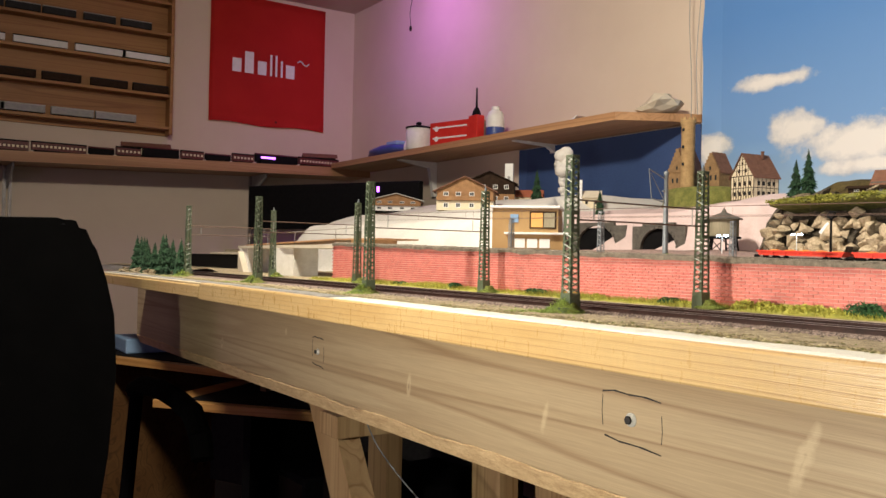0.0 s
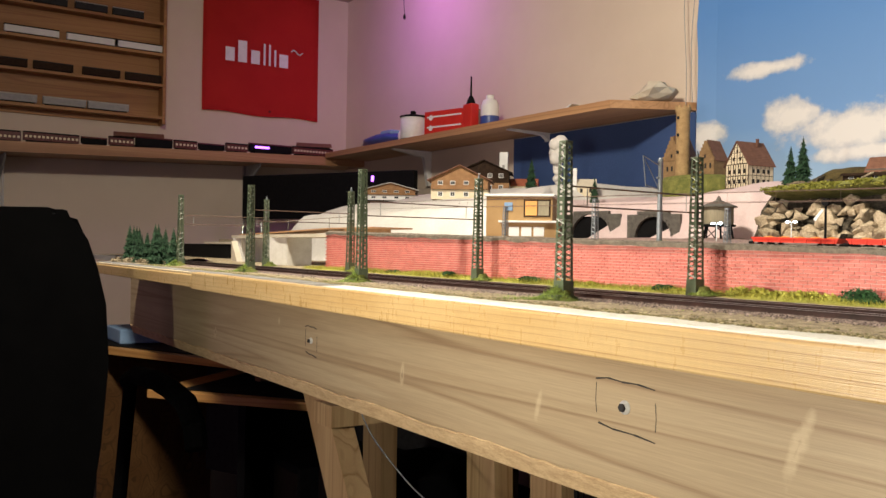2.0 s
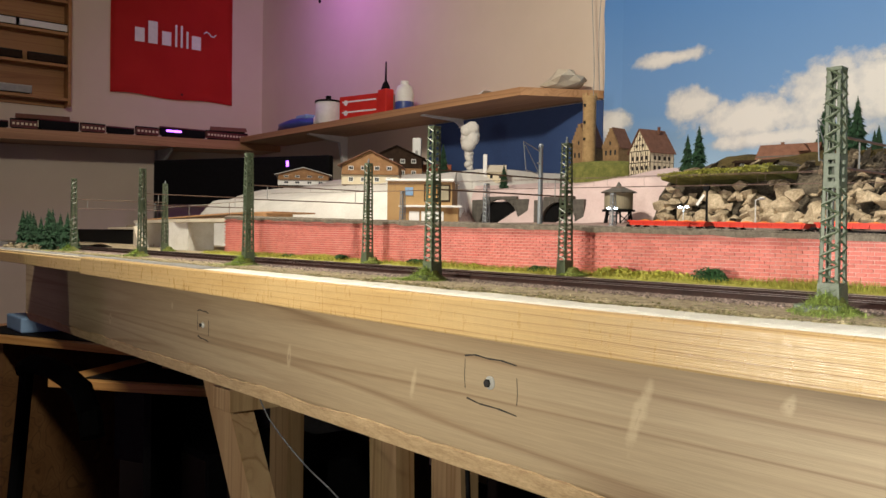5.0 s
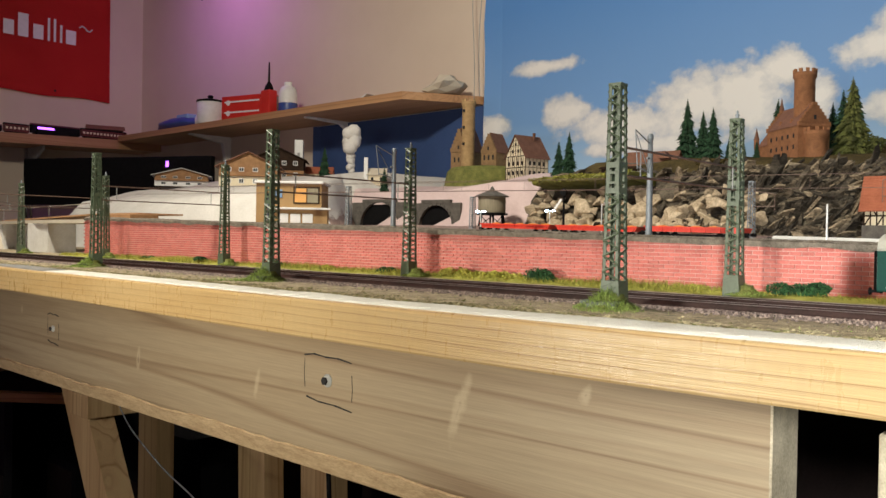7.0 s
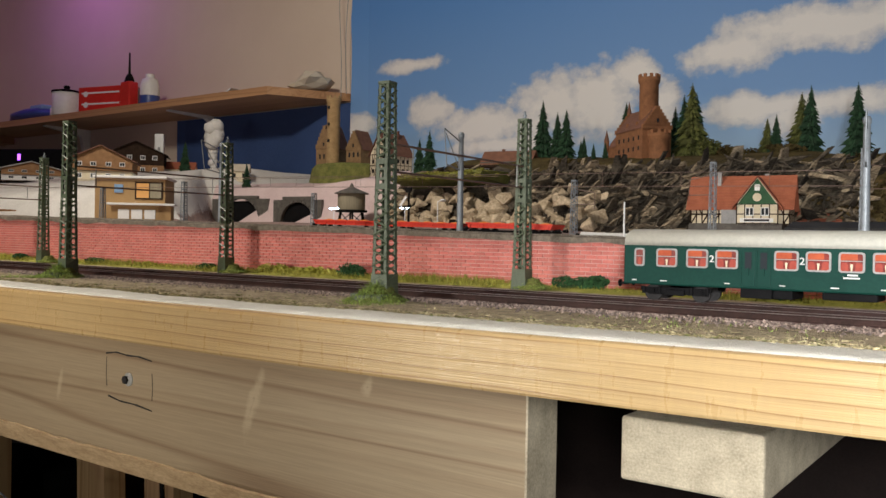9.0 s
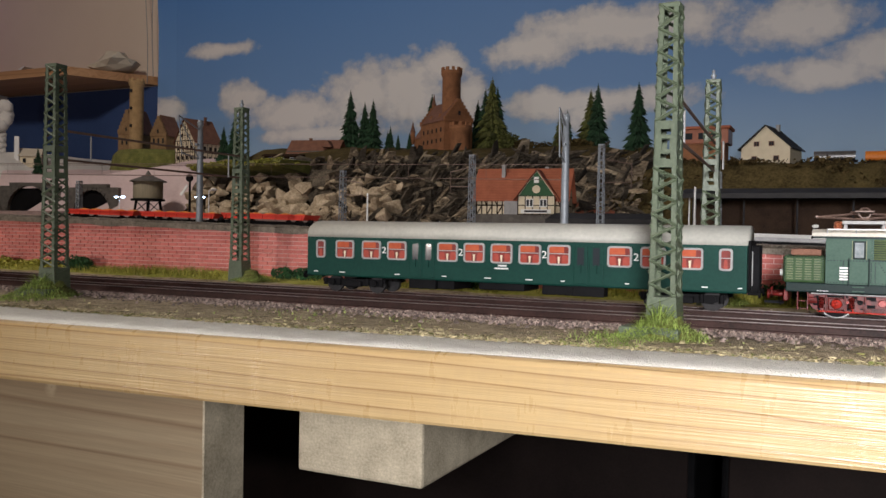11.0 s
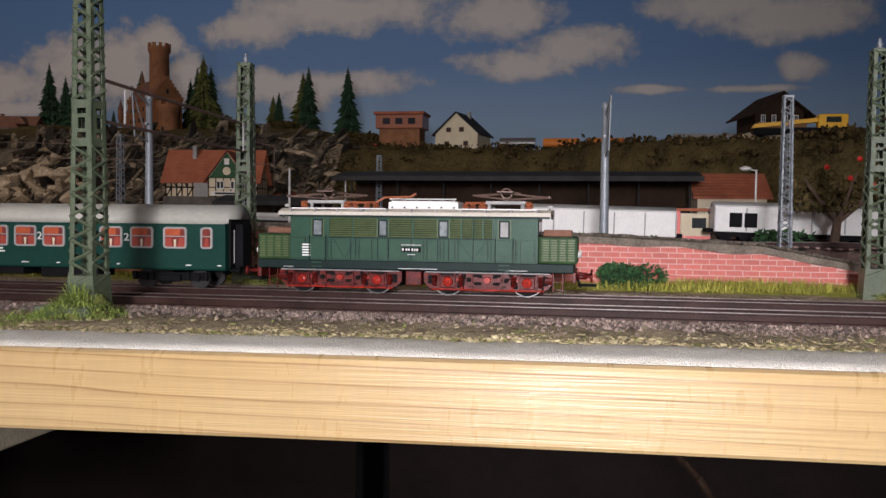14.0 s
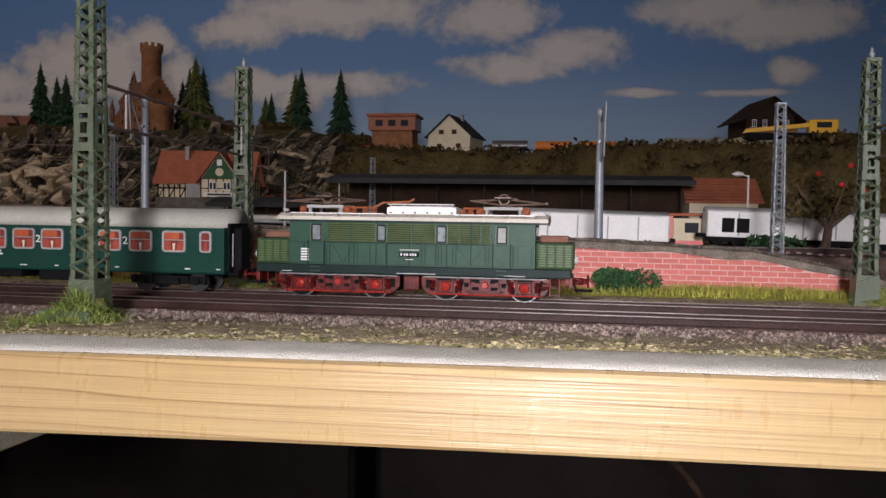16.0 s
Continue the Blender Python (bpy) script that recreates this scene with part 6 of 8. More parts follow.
def tower_church(place, turn):
    t = thing("castle_with_keep", place, "brown castle building with a tall round sandstone tower", "castle", turn=turn)
    part("mound", make(lambda bm: lathe(bm, [(0.165, -0.07), (0.150, 0.002), (0.135, 0.018), (0.09, 0.024)], (0, 0, 0), 22)), GRASSMAT, t, "grassy mound")
    round_tower(t, -0.045, -0.06, 0.024, 0.02, 0.268, TOWERM, "round sandstone tower", 9)
    for x, y, w, d, h, rh in ((-0.098, 0.0, 0.078, 0.10, 0.062, 0.082), (0.046, -0.01, 0.068, 0.085, 0.050, 0.066)):
        b = part("wing", make(lambda bm: prism(bm, [(x - w / 2, 0.02), (x + w / 2, 0.02), (x + w / 2, h + 0.02), (x, h + rh + 0.02), (x - w / 2, h + 0.02)], "y", y - d / 2, y + d / 2)), WINGM, t)
        def rf(bm):
            for s in (-1, 1):
                prism(bm, [(x, h + rh + 0.024), (x + s * w * 0.54, h + 0.018), (x + s * w * 0.54, h + 0.022), (x, h + rh + 0.028)], "y", y - d / 2 + 0.006, y + d / 2 - 0.006)
        part("roof", make(rf), ROOFBROWN, b)
        g = part("stepped_gable", make(lambda bm: crow_gable(bm, w * 1.02, 0, rh, -0.003, 0.003)), WINGM, b)
        g.matrix_local = pose(x, y - d / 2, h + 0.02)
        for u in (-0.02, 0, 0.02):
            part("window", make(box, x + u - 0.0035, x + u + 0.0035, y - d / 2 - 0.0008, y - d / 2 + 0.001, 0.045, 0.062), GLASS, b)
        part("window", make(box, x - 0.003, x + 0.003, y - d / 2 - 0.0040, y - d / 2 + 0.001, h + 0.030, h + 0.042), GLASS, b)
    for z in (0.10, 0.16, 0.22):
        part("slit_window", make(box, -0.048, -0.042, -0.0900, -0.084, z, z + 0.010), GLASS, t)


tower_church((-1.43, 3.06, 1.389), 2)


def brown_castle(place, turn):
    t = thing("brown_castle", place, "reddish brown hilltop castle with round keep and stepped gables", "castle", turn=turn)
    w, d, h, rh = 0.085, 0.150, 0.078, 0.058
    def main(bm):
        prism(bm, [(-w / 2, -0.01), (w / 2, -0.01), (w / 2, h), (0, h + rh), (-w / 2, h)], "y", -d / 2, d / 2)
    hall = part("hall", make(main), CASTLE, t, "high castle hall")
    def roof(bm):
        right = []
        for k in range(9):
            f0, f1 = k / 9, (k + 1) / 9
            right += [(w * 0.52 * f0, h + rh * (1 - f0) + 0.0025), (w * 0.52 * f1, h + rh * (1 - f1) + 0.0035)]
        pts = [(-a, z) for a, z in right[1:]][::-1] + right + [(w * 0.52, h + 0.0005), (0, h + rh + 0.0005), (-w * 0.52, h + 0.0005)]
        prism(bm, pts, "y", -d / 2 + 0.005, d / 2 - 0.005)
    part("roof", make(roof), ROOFBROWN, hall, "steep brown roof")
    for yy in (-d / 2, d / 2):
        g = part("stepped_gable", make(lambda bm: crow_gable(bm, w * 1.03, 0, rh, -0.004, 0.004, 7)), CASTLE, hall)
        g.matrix_local = pose(0, yy, h)
    for k in range(5):
        y = -d / 2 + 0.02 + k * 0.027
        for z in (0.022, 0.050):
            part("window", make(box, -w / 2 - 0.0010, -w / 2 + 0.0006, y - 0.003, y + 0.003, z, z + 0.011), GLASS, hall)
        if k % 2:
            dm = part("dormer", make(lambda bm: prism(bm, [(y - 0.006, h + 0.012), (y + 0.006, h + 0.012), (y, h + 0.024)], "x", -w * 0.42, -w * 0.18)), CASTLE, hall)
    for u, z in ((-0.02, 0.03), (0.02, 0.03), (-0.02, 0.058), (0.02, 0.058), (0, 0.095)):
        part("window", make(box, u - 0.003, u + 0.003, -d / 2 - 0.0052, -d / 2, z, z + 0.011), GLASS, hall)
    round_tower(t, 0.0, -0.030, 0.026, 0.0, 0.228, CASTLE, "tall round keep", 10)
    round_tower(t, 0.0, -d / 2 - 0.012, 0.027, -0.012, 0.072, CASTLE, "low round front tower", 9)
    wing = part("wing", make(lambda bm: prism(bm, [(-0.030, -0.01), (0.030, -0.01), (0.030, 0.048), (0, 0.088), (-0.030, 0.048)], "y", d / 2, d / 2 + 0.07)), CASTLE, t)
    part("wing_roof", make(lambda bm: [prism(bm, [(0, 0.0885), (s * 0.032, 0.046), (s * 0.032, 0.049), (0, 0.092)], "y", d / 2 + 0.003, d / 2 + 0.067) for s in (-1, 1)]), ROOFBROWN, wing)
    for x, y, z, r in ((-0.034, d / 2 + 0.072, 0.045, 0.007), (0.0, d / 2 + 0.004, 0.118, 0.006)):
        tr = part("turret", make(lambda bm: lathe(bm, [(r * 0.5, z - 0.012), (r, z), (r, z + 0.022)], (x, y, 0), 12)), CASTLE, t)
        part("spire", make(lambda bm: lathe(bm, [(r * 1.15, z + 0.022), (r * 0.5, z + 0.040), (0.0004, z + 0.055)], (x, y, 0), 12)), ROOFBROWN, tr)


brown_castle((-0.253, 2.93, relief(-0.253, 2.93) - 0.004), 52)


def cottage(place, turn):
    """Small half-timbered inn with a red roof and a green gable."""
    t = thing("red_roofed_inn", place, "half-timbered inn with red tiled roof and green gable", "house", turn=turn)
    W, D, h, rh = 0.172, 0.075, 0.036, 0.052
    part("stone_base", make(box, -0.088, 0.075, -0.048, 0.040, -0.030, 0.001, 0.001), STONEGREY, t, "rough stone base")
    gable_shell(t, W, D, h, rh, CREAM, ROOFRED, "x", 0.008, rows=12)
    frame_beams(t, W, D, h, rh, "x", 6)
    # gabled front wing
    w2 = 0.070
    wing = part("gable_wing", make(lambda bm: prism(bm, [(0.0675 - w2, 0), (0.0675, 0), (0.0675, h), (0.0675 - w2 / 2, h + rh * 0.92), (0.0675 - w2, h)], "y", -D / 2 - 0.012, 0)), CREAM, t)
    part("gable_board", make(lambda bm: prism(bm, [(0.0675 - w2 + 0.002, h), (0.0655, h), (0.0675 - w2 / 2, h + rh * 0.88)], "y", -D / 2 - 0.0140, -D / 2 - 0.0115)), GREENBOARD, wing, "dark green gable boards")
    part("wing_roof", make(lambda bm: [prism(bm, [(0.0675 - w2 / 2, h + rh * 0.93), (0.0675 - w2 / 2 + s * (w2 / 2 + 0.008), h - 0.009), (0.0675 - w2 / 2 + s * (w2 / 2 + 0.008), h - 0.006), (0.0675 - w2 / 2, h + rh * 0.97)], "y", -D / 2 - 0.018, 0) for s in (-1, 1)]), ROOFRED, wing)
    def beams(bm):
        y = -D / 2 - 0.0128
        for k in range(6):
            x = 0.0675 - w2 + w2 * k / 5
            box(bm, x - 0.0009, x + 0.0009, y, y + 0.001, 0, h)
        for z in (0.001, h * 0.5, h):
            box(bm, 0.0675 - w2, 0.0675, y, y + 0.001, z - 0.0009, z + 0.0009)
    part("timber_frame", make(beams), TIMBER, wing)
    part("round_sign", make(lambda bm: tube(bm, (0.0325, -D / 2 - 0.0155, h + 0.012), (0.0325, -D / 2 - 0.0138, h + 0.012), 0.0075, 0.0075, 18)), CREAM, wing, "round pale sign")
    part("sign_board", make(box, 0.004, 0.061, -D / 2 - 0.0165, -D / 2 - 0.0150, 0.003, 0.0105), WHITE, wing, "long white name board")
    part("sign_bar", make(box, 0.011, 0.054, -D / 2 - 0.0168, -D / 2 - 0.0164, 0.005, 0.0085), DARKGREY, wing)
    for u in (0.020, 0.046):
        f = part("window", make(box, u - 0.007, u + 0.007, -D / 2 - 0.0138, -D / 2 - 0.0122, 0.0145, 0.0300), WHITE, wing)
        part("pane", make(lambda bm: [box(bm, u + s * 0.0033 - 0.0024, u + s * 0.0033 + 0.0024, -D / 2 - 0.0141, -D / 2 - 0.0135, 0.0165, 0.0285) for s in (-1, 1)]), GLASS, f)
    f = part("window", make(box, 0.028, 0.037, -D / 2 - 0.0156, -D / 2 - 0.0140, h + 0.024, h + 0.035), WHITE, wing)
    part("shed", make(box, -0.030, -0.003, -D / 2 - 0.010, -D / 2, 0, 0.026, 0.0005), GREYM, t, "grey porch")
    chimney(t, -0.040, -0.010, h + rh - 0.005, 0.014, GREYM)
    chimney(t, 0.042, 0.004, h + rh, 0.006, GREYM)


cottage((0.196, 2.345, relief(0.196, 2.28) + 0.026), 8)


def plain_house(place, turn):
    t = thing("cream_house", place, "cream gabled model house with grey brown roof", "house", turn=turn)
    W, D, h, rh = 0.098, 0.085, 0.044, 0.044
    gable_shell(t, W, D, h, rh, CREAM, DARKGREY, "y", 0.006)
    for u, z in ((-0.022, 0.022), (0.022, 0.022), (-0.018, 0.052), (0.012, 0.052)):
        window(t, "front", u, z, 0.011, 0.010, W, D, ROOFBROWN)
    chimney(t, 0.008, 0.015, h + rh, 0.008, GREYM)


plain_house((0.615, 2.69, relief(0.615, 2.69) - 0.003), -12)


def brick_block(place):
    t = thing("brick_signal_box", place, "square reddish brick building with overhanging flat roof", "building")
    part("wall", make(box, -0.045, 0.045, -0.03, 0.03, 0, 0.060, 0.001), CASTLE, t)
    part("upper_floor", make(box, -0.052, 0.052, -0.035, 0.035, 0.046, 0.076, 0.001), LOCOBROWN, t, "wider upper storey")
    part("roof", make(box, -0.056, 0.056, -0.039, 0.039, 0.076, 0.082, 0.001), ROOFRED, t)
    for u in (-0.028, 0, 0.028):
        part("window", make(box, u - 0.008, u + 0.008, -0.0358, -0.0345, 0.055, 0.068), GLASS, t)
    part("red_car", make(box, -0.060, -0.036, -0.055, -0.042, 0.0, 0.011, 0.003), TOOLRED, t)


brick_block((0.484, 2.66, relief(0.484, 2.66) - 0.003))


def chalet(place, turn, W, D, h, rh, upper, lower, roofm, label, balcony=True):
    t = thing("chalet", place, label, "house", "chalets", turn)
    gable_shell(t, W, D, h, rh, upper, roofm, "y", 0.014, rows=6)
    part("ground_floor", make(box, -W / 2 - 0.001, W / 2 + 0.001, -D / 2 - 0.001, D / 2 + 0.001, 0, h * 0.48), lower, t, "white plastered ground floor")
    if balcony:
        bal = part("balcony", make(lambda bm: (box(bm, -W / 2, W / 2, -D / 2 - 0.012, -D / 2, h * 0.50, h * 0.53), box(bm, -W / 2, W / 2, -D / 2 - 0.012, -D / 2 - 0.011, h * 0.53, h * 0.70))), CHALETWOOD, t, "brown balcony")
    for u in (-0.34, -0.12, 0.12, 0.34):
        window(t, "front", u * W, h * 0.26, W * 0.09, h * 0.24, W, D + 0.002, WHITE)
        window(t, "front", u * W, h * 0.82, W * 0.09, h * 0.20, W, D, WHITE)
        window(t, "right", u * D, h * 0.28, D * 0.09, h * 0.24, W + 0.002, D, WHITE)


chalet((-1.875, 2.34, relief(-1.875, 2.34) - 0.006), 50, 0.19, 0.16, 0.068, 0.046, CHALETWOOD, CREAM, ROOFBROWN, "wooden alpine chalet with wide roof on the white hill")
chalet((-2.25, 2.72, relief(-2.25, 2.72) - 0.020), 50, 0.20, 0.15, 0.085, 0.045, TIMBER, CHALETWOOD, TIMBER, "dark wooden chalet higher on the white hill", False)
chalet((-2.66, 2.52, relief(-2.66, 2.52) - 0.002), 58, 0.21, 0.18, 0.045, 0.028, CHALETWOOD, WHITE, ROOFGREY, "small chalet with snowy roof on the white hill")
chalet((1.19, 2.33, relief(1.19, 2.33) - 0.004), 12, 0.080, 0.08, 0.062, 0.030, TIMBER, CREAM, TIMBER, "dark wooden chalet on the olive hill")


def ochre_station(place, turn):
    t = thing("ochre_station_building", place, "flat-roofed ochre model building with a lit window", "building", turn=turn)
    part("wall", make(box, -0.070, 0.060, -0.05, 0.05, 0, 0.086, 0.001), OCHRE, t)
    part("roof", make(box, -0.074, 0.064, -0.054, 0.054, 0.086, 0.091, 0.001), WHITE, t, "white flat roof edge")
    part("porch", make(box, -0.035, 0.075, -0.070, -0.050, 0, 0.034, 0.001), OCHRE, t)
    part("porch_roof", make(box, -0.042, 0.082, -0.076, -0.048, 0.034, 0.038, 0.0006), WHITE, t)
    f = part("large_window", make(box, 0.004, 0.056, -0.0515, -0.0495, 0.046, 0.080, 0.0004), TIMBER, t, "wide dark window frame")
    part("lit_pane", make(box, 0.007, 0.030, -0.0520, -0.0512, 0.049, 0.077), WARMGLOW, f, "warm lit pane")
    part("pane", make(box, 0.032, 0.053, -0.0520, -0.0512, 0.049, 0.077), TANKWOOD, f)
    part("small_window", make(box, -0.034, -0.018, -0.0515, -0.0495, 0.058, 0.074, 0.0004), LIGHTBLUE, t)
    for u in (-0.012, 0.012, 0.036):
        part("porch_window", make(box, u - 0.010, u + 0.010, -0.0712, -0.0695, 0.008, 0.026), WHITE, t, "bright porch window")


ochre_station((-0.80, 1.74, yard_z(-0.80, 1.74) - 0.002), 44)


def tunnel_portal(place, turn, w=0.125, h=0.062):
    t = thing("tunnel_portal", place, "grey stone tunnel portal in the pinkish hill", "portal", "tunnel portals", turn)
    r = w * 0.34
    def face(bm):
        arc = [(-r * math.cos(math.pi * k / 14), 0.012 + r * math.sin(math.pi * k / 14)) for k in range(15)]
        for (a0, z0), (a1, z1) in zip(arc, arc[1:]):
            prism(bm, [(a0, z0), (a1, z1), (a1, h), (a0, h)], "y", 0.0, 0.012)
        for s in (-1, 1):
            x0, x1 = sorted((s * r, s * w / 2))
            box(bm, x0, x1, 0.0, 0.012, -0.004, h)
        box(bm, -w * 0.30, w * 0.30, -0.002, 0.012, h, h + 0.010)
    part("stone_face", make(face), STONEGREY, t)
    for k in range(13):
        a = math.pi * (k + 0.5) / 13
        v = part("arch_stone", make(box, -0.0030, 0.0030, -0.0028, 0.002, 0, 0.008, 0.0004), STONEGREY, t)
        v.matrix_local = pose(-r * math.cos(a), 0, 0.012 + r * math.sin(a)) @ Matrix.Rotation(a - math.pi / 2, 4, "Y")
    # thin black sheet behind the arch paints the darkness of the tunnel
    part("dark_tunnel", make(box, -r * 1.02, r * 1.02, 0.0115, 0.0135, -0.004, h * 0.92), BLACKM, t)


tunnel_portal((-1.50, 2.592, yard_z(-1.50, 2.57) - 0.001), 12, 0.225, 0.088)
tunnel_portal((-1.235, 2.592, yard_z(-1.235, 2.57) - 0.001), 8, 0.185, 0.082)


def water_tank(place):
    t = thing("water_tank", place, "round brown grey water tank with conical roof on dark legs", "water tower")
    t.scale = (1.3, 1.3, 1.3)
    part("tank", make(lambda bm: lathe(bm, [(0.029, 0.028), (0.0295, 0.030), (0.0295, 0.062), (0.029, 0.064)], seg=26)), TANKWOOD, t, smooth=True)
    part("roof", make(lambda bm: lathe(bm, [(0.037, 0.063), (0.036, 0.065), (0.006, 0.077), (0.003, 0.083), (0.001, 0.086)], seg=26)), STONEGREY, t, "grey conical roof")
    part("platform", make(lambda bm: lathe(bm, [(0.034, 0.024), (0.034, 0.028)], seg=20)), BLACKM, t)
    for k in range(6):
        a = math.tau * k / 6 + 0.3
        part("leg", make(tube, (0.031 * math.cos(a), 0.031 * math.sin(a), -0.003), (0.026 * math.cos(a), 0.026 * math.sin(a), 0.026), 0.002, 0.002, 6), BLACKM, t)
        part("brace", make(tube, (0.031 * math.cos(a), 0.031 * math.sin(a), 0.0), (0.026 * math.cos(a + 1.05), 0.026 * math.sin(a + 1.05), 0.024), 0.001, 0.001, 5), BLACKM, t)


water_tank((-0.925, 2.50, yard_z(-0.925, 2.50)))


def long_house(place, turn):
    t = thing("long_farmhouse", place, "long low farmhouse with brown tiled roof on the plateau", "house", turn=turn)
    gable_shell(t, 0.15, 0.075, 0.016, 0.036, CHALETWOOD, ROOFBROWN, "x", 0.006, rows=9)
    part("stone_base", make(box, -0.078, 0.078, -0.040, 0.040, relief(-0.645, 2.88) - 1.364, 0.001), STONEGREY, t, "rough stone base")
    part("dormer", make(lambda bm: prism(bm, [(0.03, 0.030), (0.062, 0.030), (0.046, 0.050)], "y", -0.045, 0.0)), ROOFBROWN, t)
    for u in (-0.07, -0.04, 0.0, 0.03, 0.07):
        window(t, "front", u, 0.008, 0.008, 0.007, 0.19, 0.085, CREAM)
    chimney(t, -0.02, 0.0, 0.054, 0.006)


long_house((-0.645, 2.88, 1.354), 12)


def fence(x0, x1, y):
    t = thing("white_fence", (0, 0, 0), "low white picket fence along the plateau edge", "fence")
    n = int((x1 - x0) / 0.008)
    for k in range(n):
        x = x0 + (x1 - x0) * k / (n - 1)
        part("picket", make(box, x - 0.0012, x + 0.0012, y - 0.0006, y + 0.0006, relief(x, y) - 0.003, relief(x, y) + 0.010), WHITE, t)
    for dz in (0.003, 0.008):
        part("fence_rail", make(tube, (x0, y, relief(x0, y) + dz), (x1, y, relief(x1, y) + dz), 0.0008, 0.0008, 5), WHITE, t)


fence(-0.87, -0.57, 2.72)


def yard_crane(place):
    t = thing("yellow_crane_wagon", place, "yellow model crane vehicle on the olive hill", "crane")
    part("boom", make(lambda bm: prism(bm, [(-0.070, 0.012), (0.030, 0.021), (0.030, 0.027), (-0.066, 0.018)], "y", -0.006, 0.006)), YELLOW, t)
    part("cab", make(box, 0.020, 0.060, -0.010, 0.010, 0.010, 0.031, 0.002), YELLOW, t)
    part("cab_window", make(box, 0.030, 0.050, -0.0106, -0.0098, 0.019, 0.027), GLASS, t)
    part("chassis", make(box, -0.066, 0.062, -0.010, 0.010, 0.003, 0.012, 0.001), BLACKM, t)
    for x in (-0.055, -0.02, 0.03, 0.06):
        part("wheel", make(tube, (x, -0.013, 0.005), (x, 0.013, 0.005), 0.005, 0.005, 12), BLACKM, t)


yard_crane((1.195, 2.12, relief(1.195, 2.12) + 0.004))


def tank_wagon(place, material, label, length):
    t = thing("tank_wagon", place, label, "wagon", "plateau wagons")
    part("tank", make(lambda bm: tube(bm, (-length / 2, 0, 0.016), (length / 2, 0, 0.016), 0.0105, 0.0105, 18)), material, t, smooth=False)
    part("chassis", make(box, -length / 2 - 0.004, length / 2 + 0.004, -0.010, 0.010, 0.003, 0.007), BLACKM, t)
    for x in (-0.3, 0.3):
        part("wheel", make(tube, (x * length, -0.010, 0.004), (x * length, 0.010, 0.004), 0.004, 0.004, 12), BLACKM, t)


for x, m, l in ((0.735, STEEL, "bright silver tank wagon on the plateau"), (0.830, ORANGE, "orange tank wagon on the plateau"), (0.925, ORANGE, "orange tank wagon on the plateau")):
    tank_wagon((x, 2.70, relief(x, 2.70) + 0.012), m, l, 0.078)


def low_house(place, turn, w, d, h, rh, wallm, roofm, label):
    t = thing("low_house", place, label, "house", "yard houses", turn)
    gable_shell(t, w, d, h, rh, wallm, roofm, "x", 0.006, rows=8)
    for u in (-0.3, 0.0, 0.3):
        window(t, "front", u * w, h * 0.5, 0.012, h * 0.45, w, d, WHITE)


low_house((1.07, 1.98, yard_z(1.07, 1.98) - 0.002), 4, 0.085, 0.08, 0.052, 0.028, CREAM, ROOFRED, "low cream house with red roof behind the yard")
low_house((1.10, 2.45, relief(1.10, 2.45) - 0.004), 10, 0.10, 0.07, 0.020, 0.014, WHITE, GREYM, "small pale house on the olive hill")
low_house((0.31, 2.46, relief(0.27, 2.44) - 0.040), 0, 0.07, 0.06, 0.05, 0.024, CHALETWOOD, ROOFRED, "brown hut with red roof by the inn")


# chapel, steam plume and snowy hut on the white hill
def snow_plume(place):
    t = thing("cotton_plume", place, "white cotton-wool plume standing on the hill", "model scenery")
    def puff(bm):
        rnd = random.Random(4)
        for k in range(34):
            f = k / 33
            z = 0.02 + 0.155 * f
            r = (0.013 if f < 0.55 else 0.026) * rnd.uniform(0.8, 1.15)
            a = rnd.uniform(0, math.tau)
            off = 0.012 if f > 0.55 else 0.004
            m = Matrix.Translation((math.cos(a) * off, math.sin(a) * off, z))
            geo = bmesh.ops.create_icosphere(bm, subdivisions=2, radius=r, matrix=m)
            for v in geo["verts"]:
                v.co += v.normal * noise.noise(v.co * 90) * 0.006
    tagged(part("puff", make(puff), SNOW, t, smooth=True), kind="stuff")


snow_plume((-1.90, 2.80, relief(-1.90, 2.80) - 0.004))


def white_hut(place, turn):
    t = thing("white_hut", place, "small cream hut with pale roof on the white hill", "house", turn=turn)
    gable_shell(t, 0.060, 0.06, 0.040, 0.022, CREAM, CONCRETE, "x", 0.006, rows=4)
    for u in (-0.02, 0.02):
        window(t, "front", u * 0.8, 0.022, 0.009, 0.014, 0.060, 0.06, TIMBER)
    part("tower", make(box, -0.046, -0.032, -0.034, -0.020, 0, 0.10, 0.001), WHITE, t, "white tower post")


white_hut((-1.70, 2.76, relief(-1.70, 2.76) - 0.022), 44)


def mountain_hall(place, turn):
    t = thing("red_roofed_hall", place, "low hall with red roof and a white gable tower", "house", turn=turn)
    gable_shell(t, 0.12, 0.08, 0.020, 0.028, CREAM, ROOFRED, "x", 0.004, rows=6)
    part("tower", make(box, -0.096, -0.062, -0.02, 0.014, -0.01, 0.158, 0.001), WHITE, t, "white square tower")
    part("tower_window", make(box, -0.084, -0.074, -0.0212, -0.0195, 0.085, 0.105), GREYM, t)


mountain_hall((-2.19, 2.87, relief(-2.19, 2.87) - 0.002), 46)


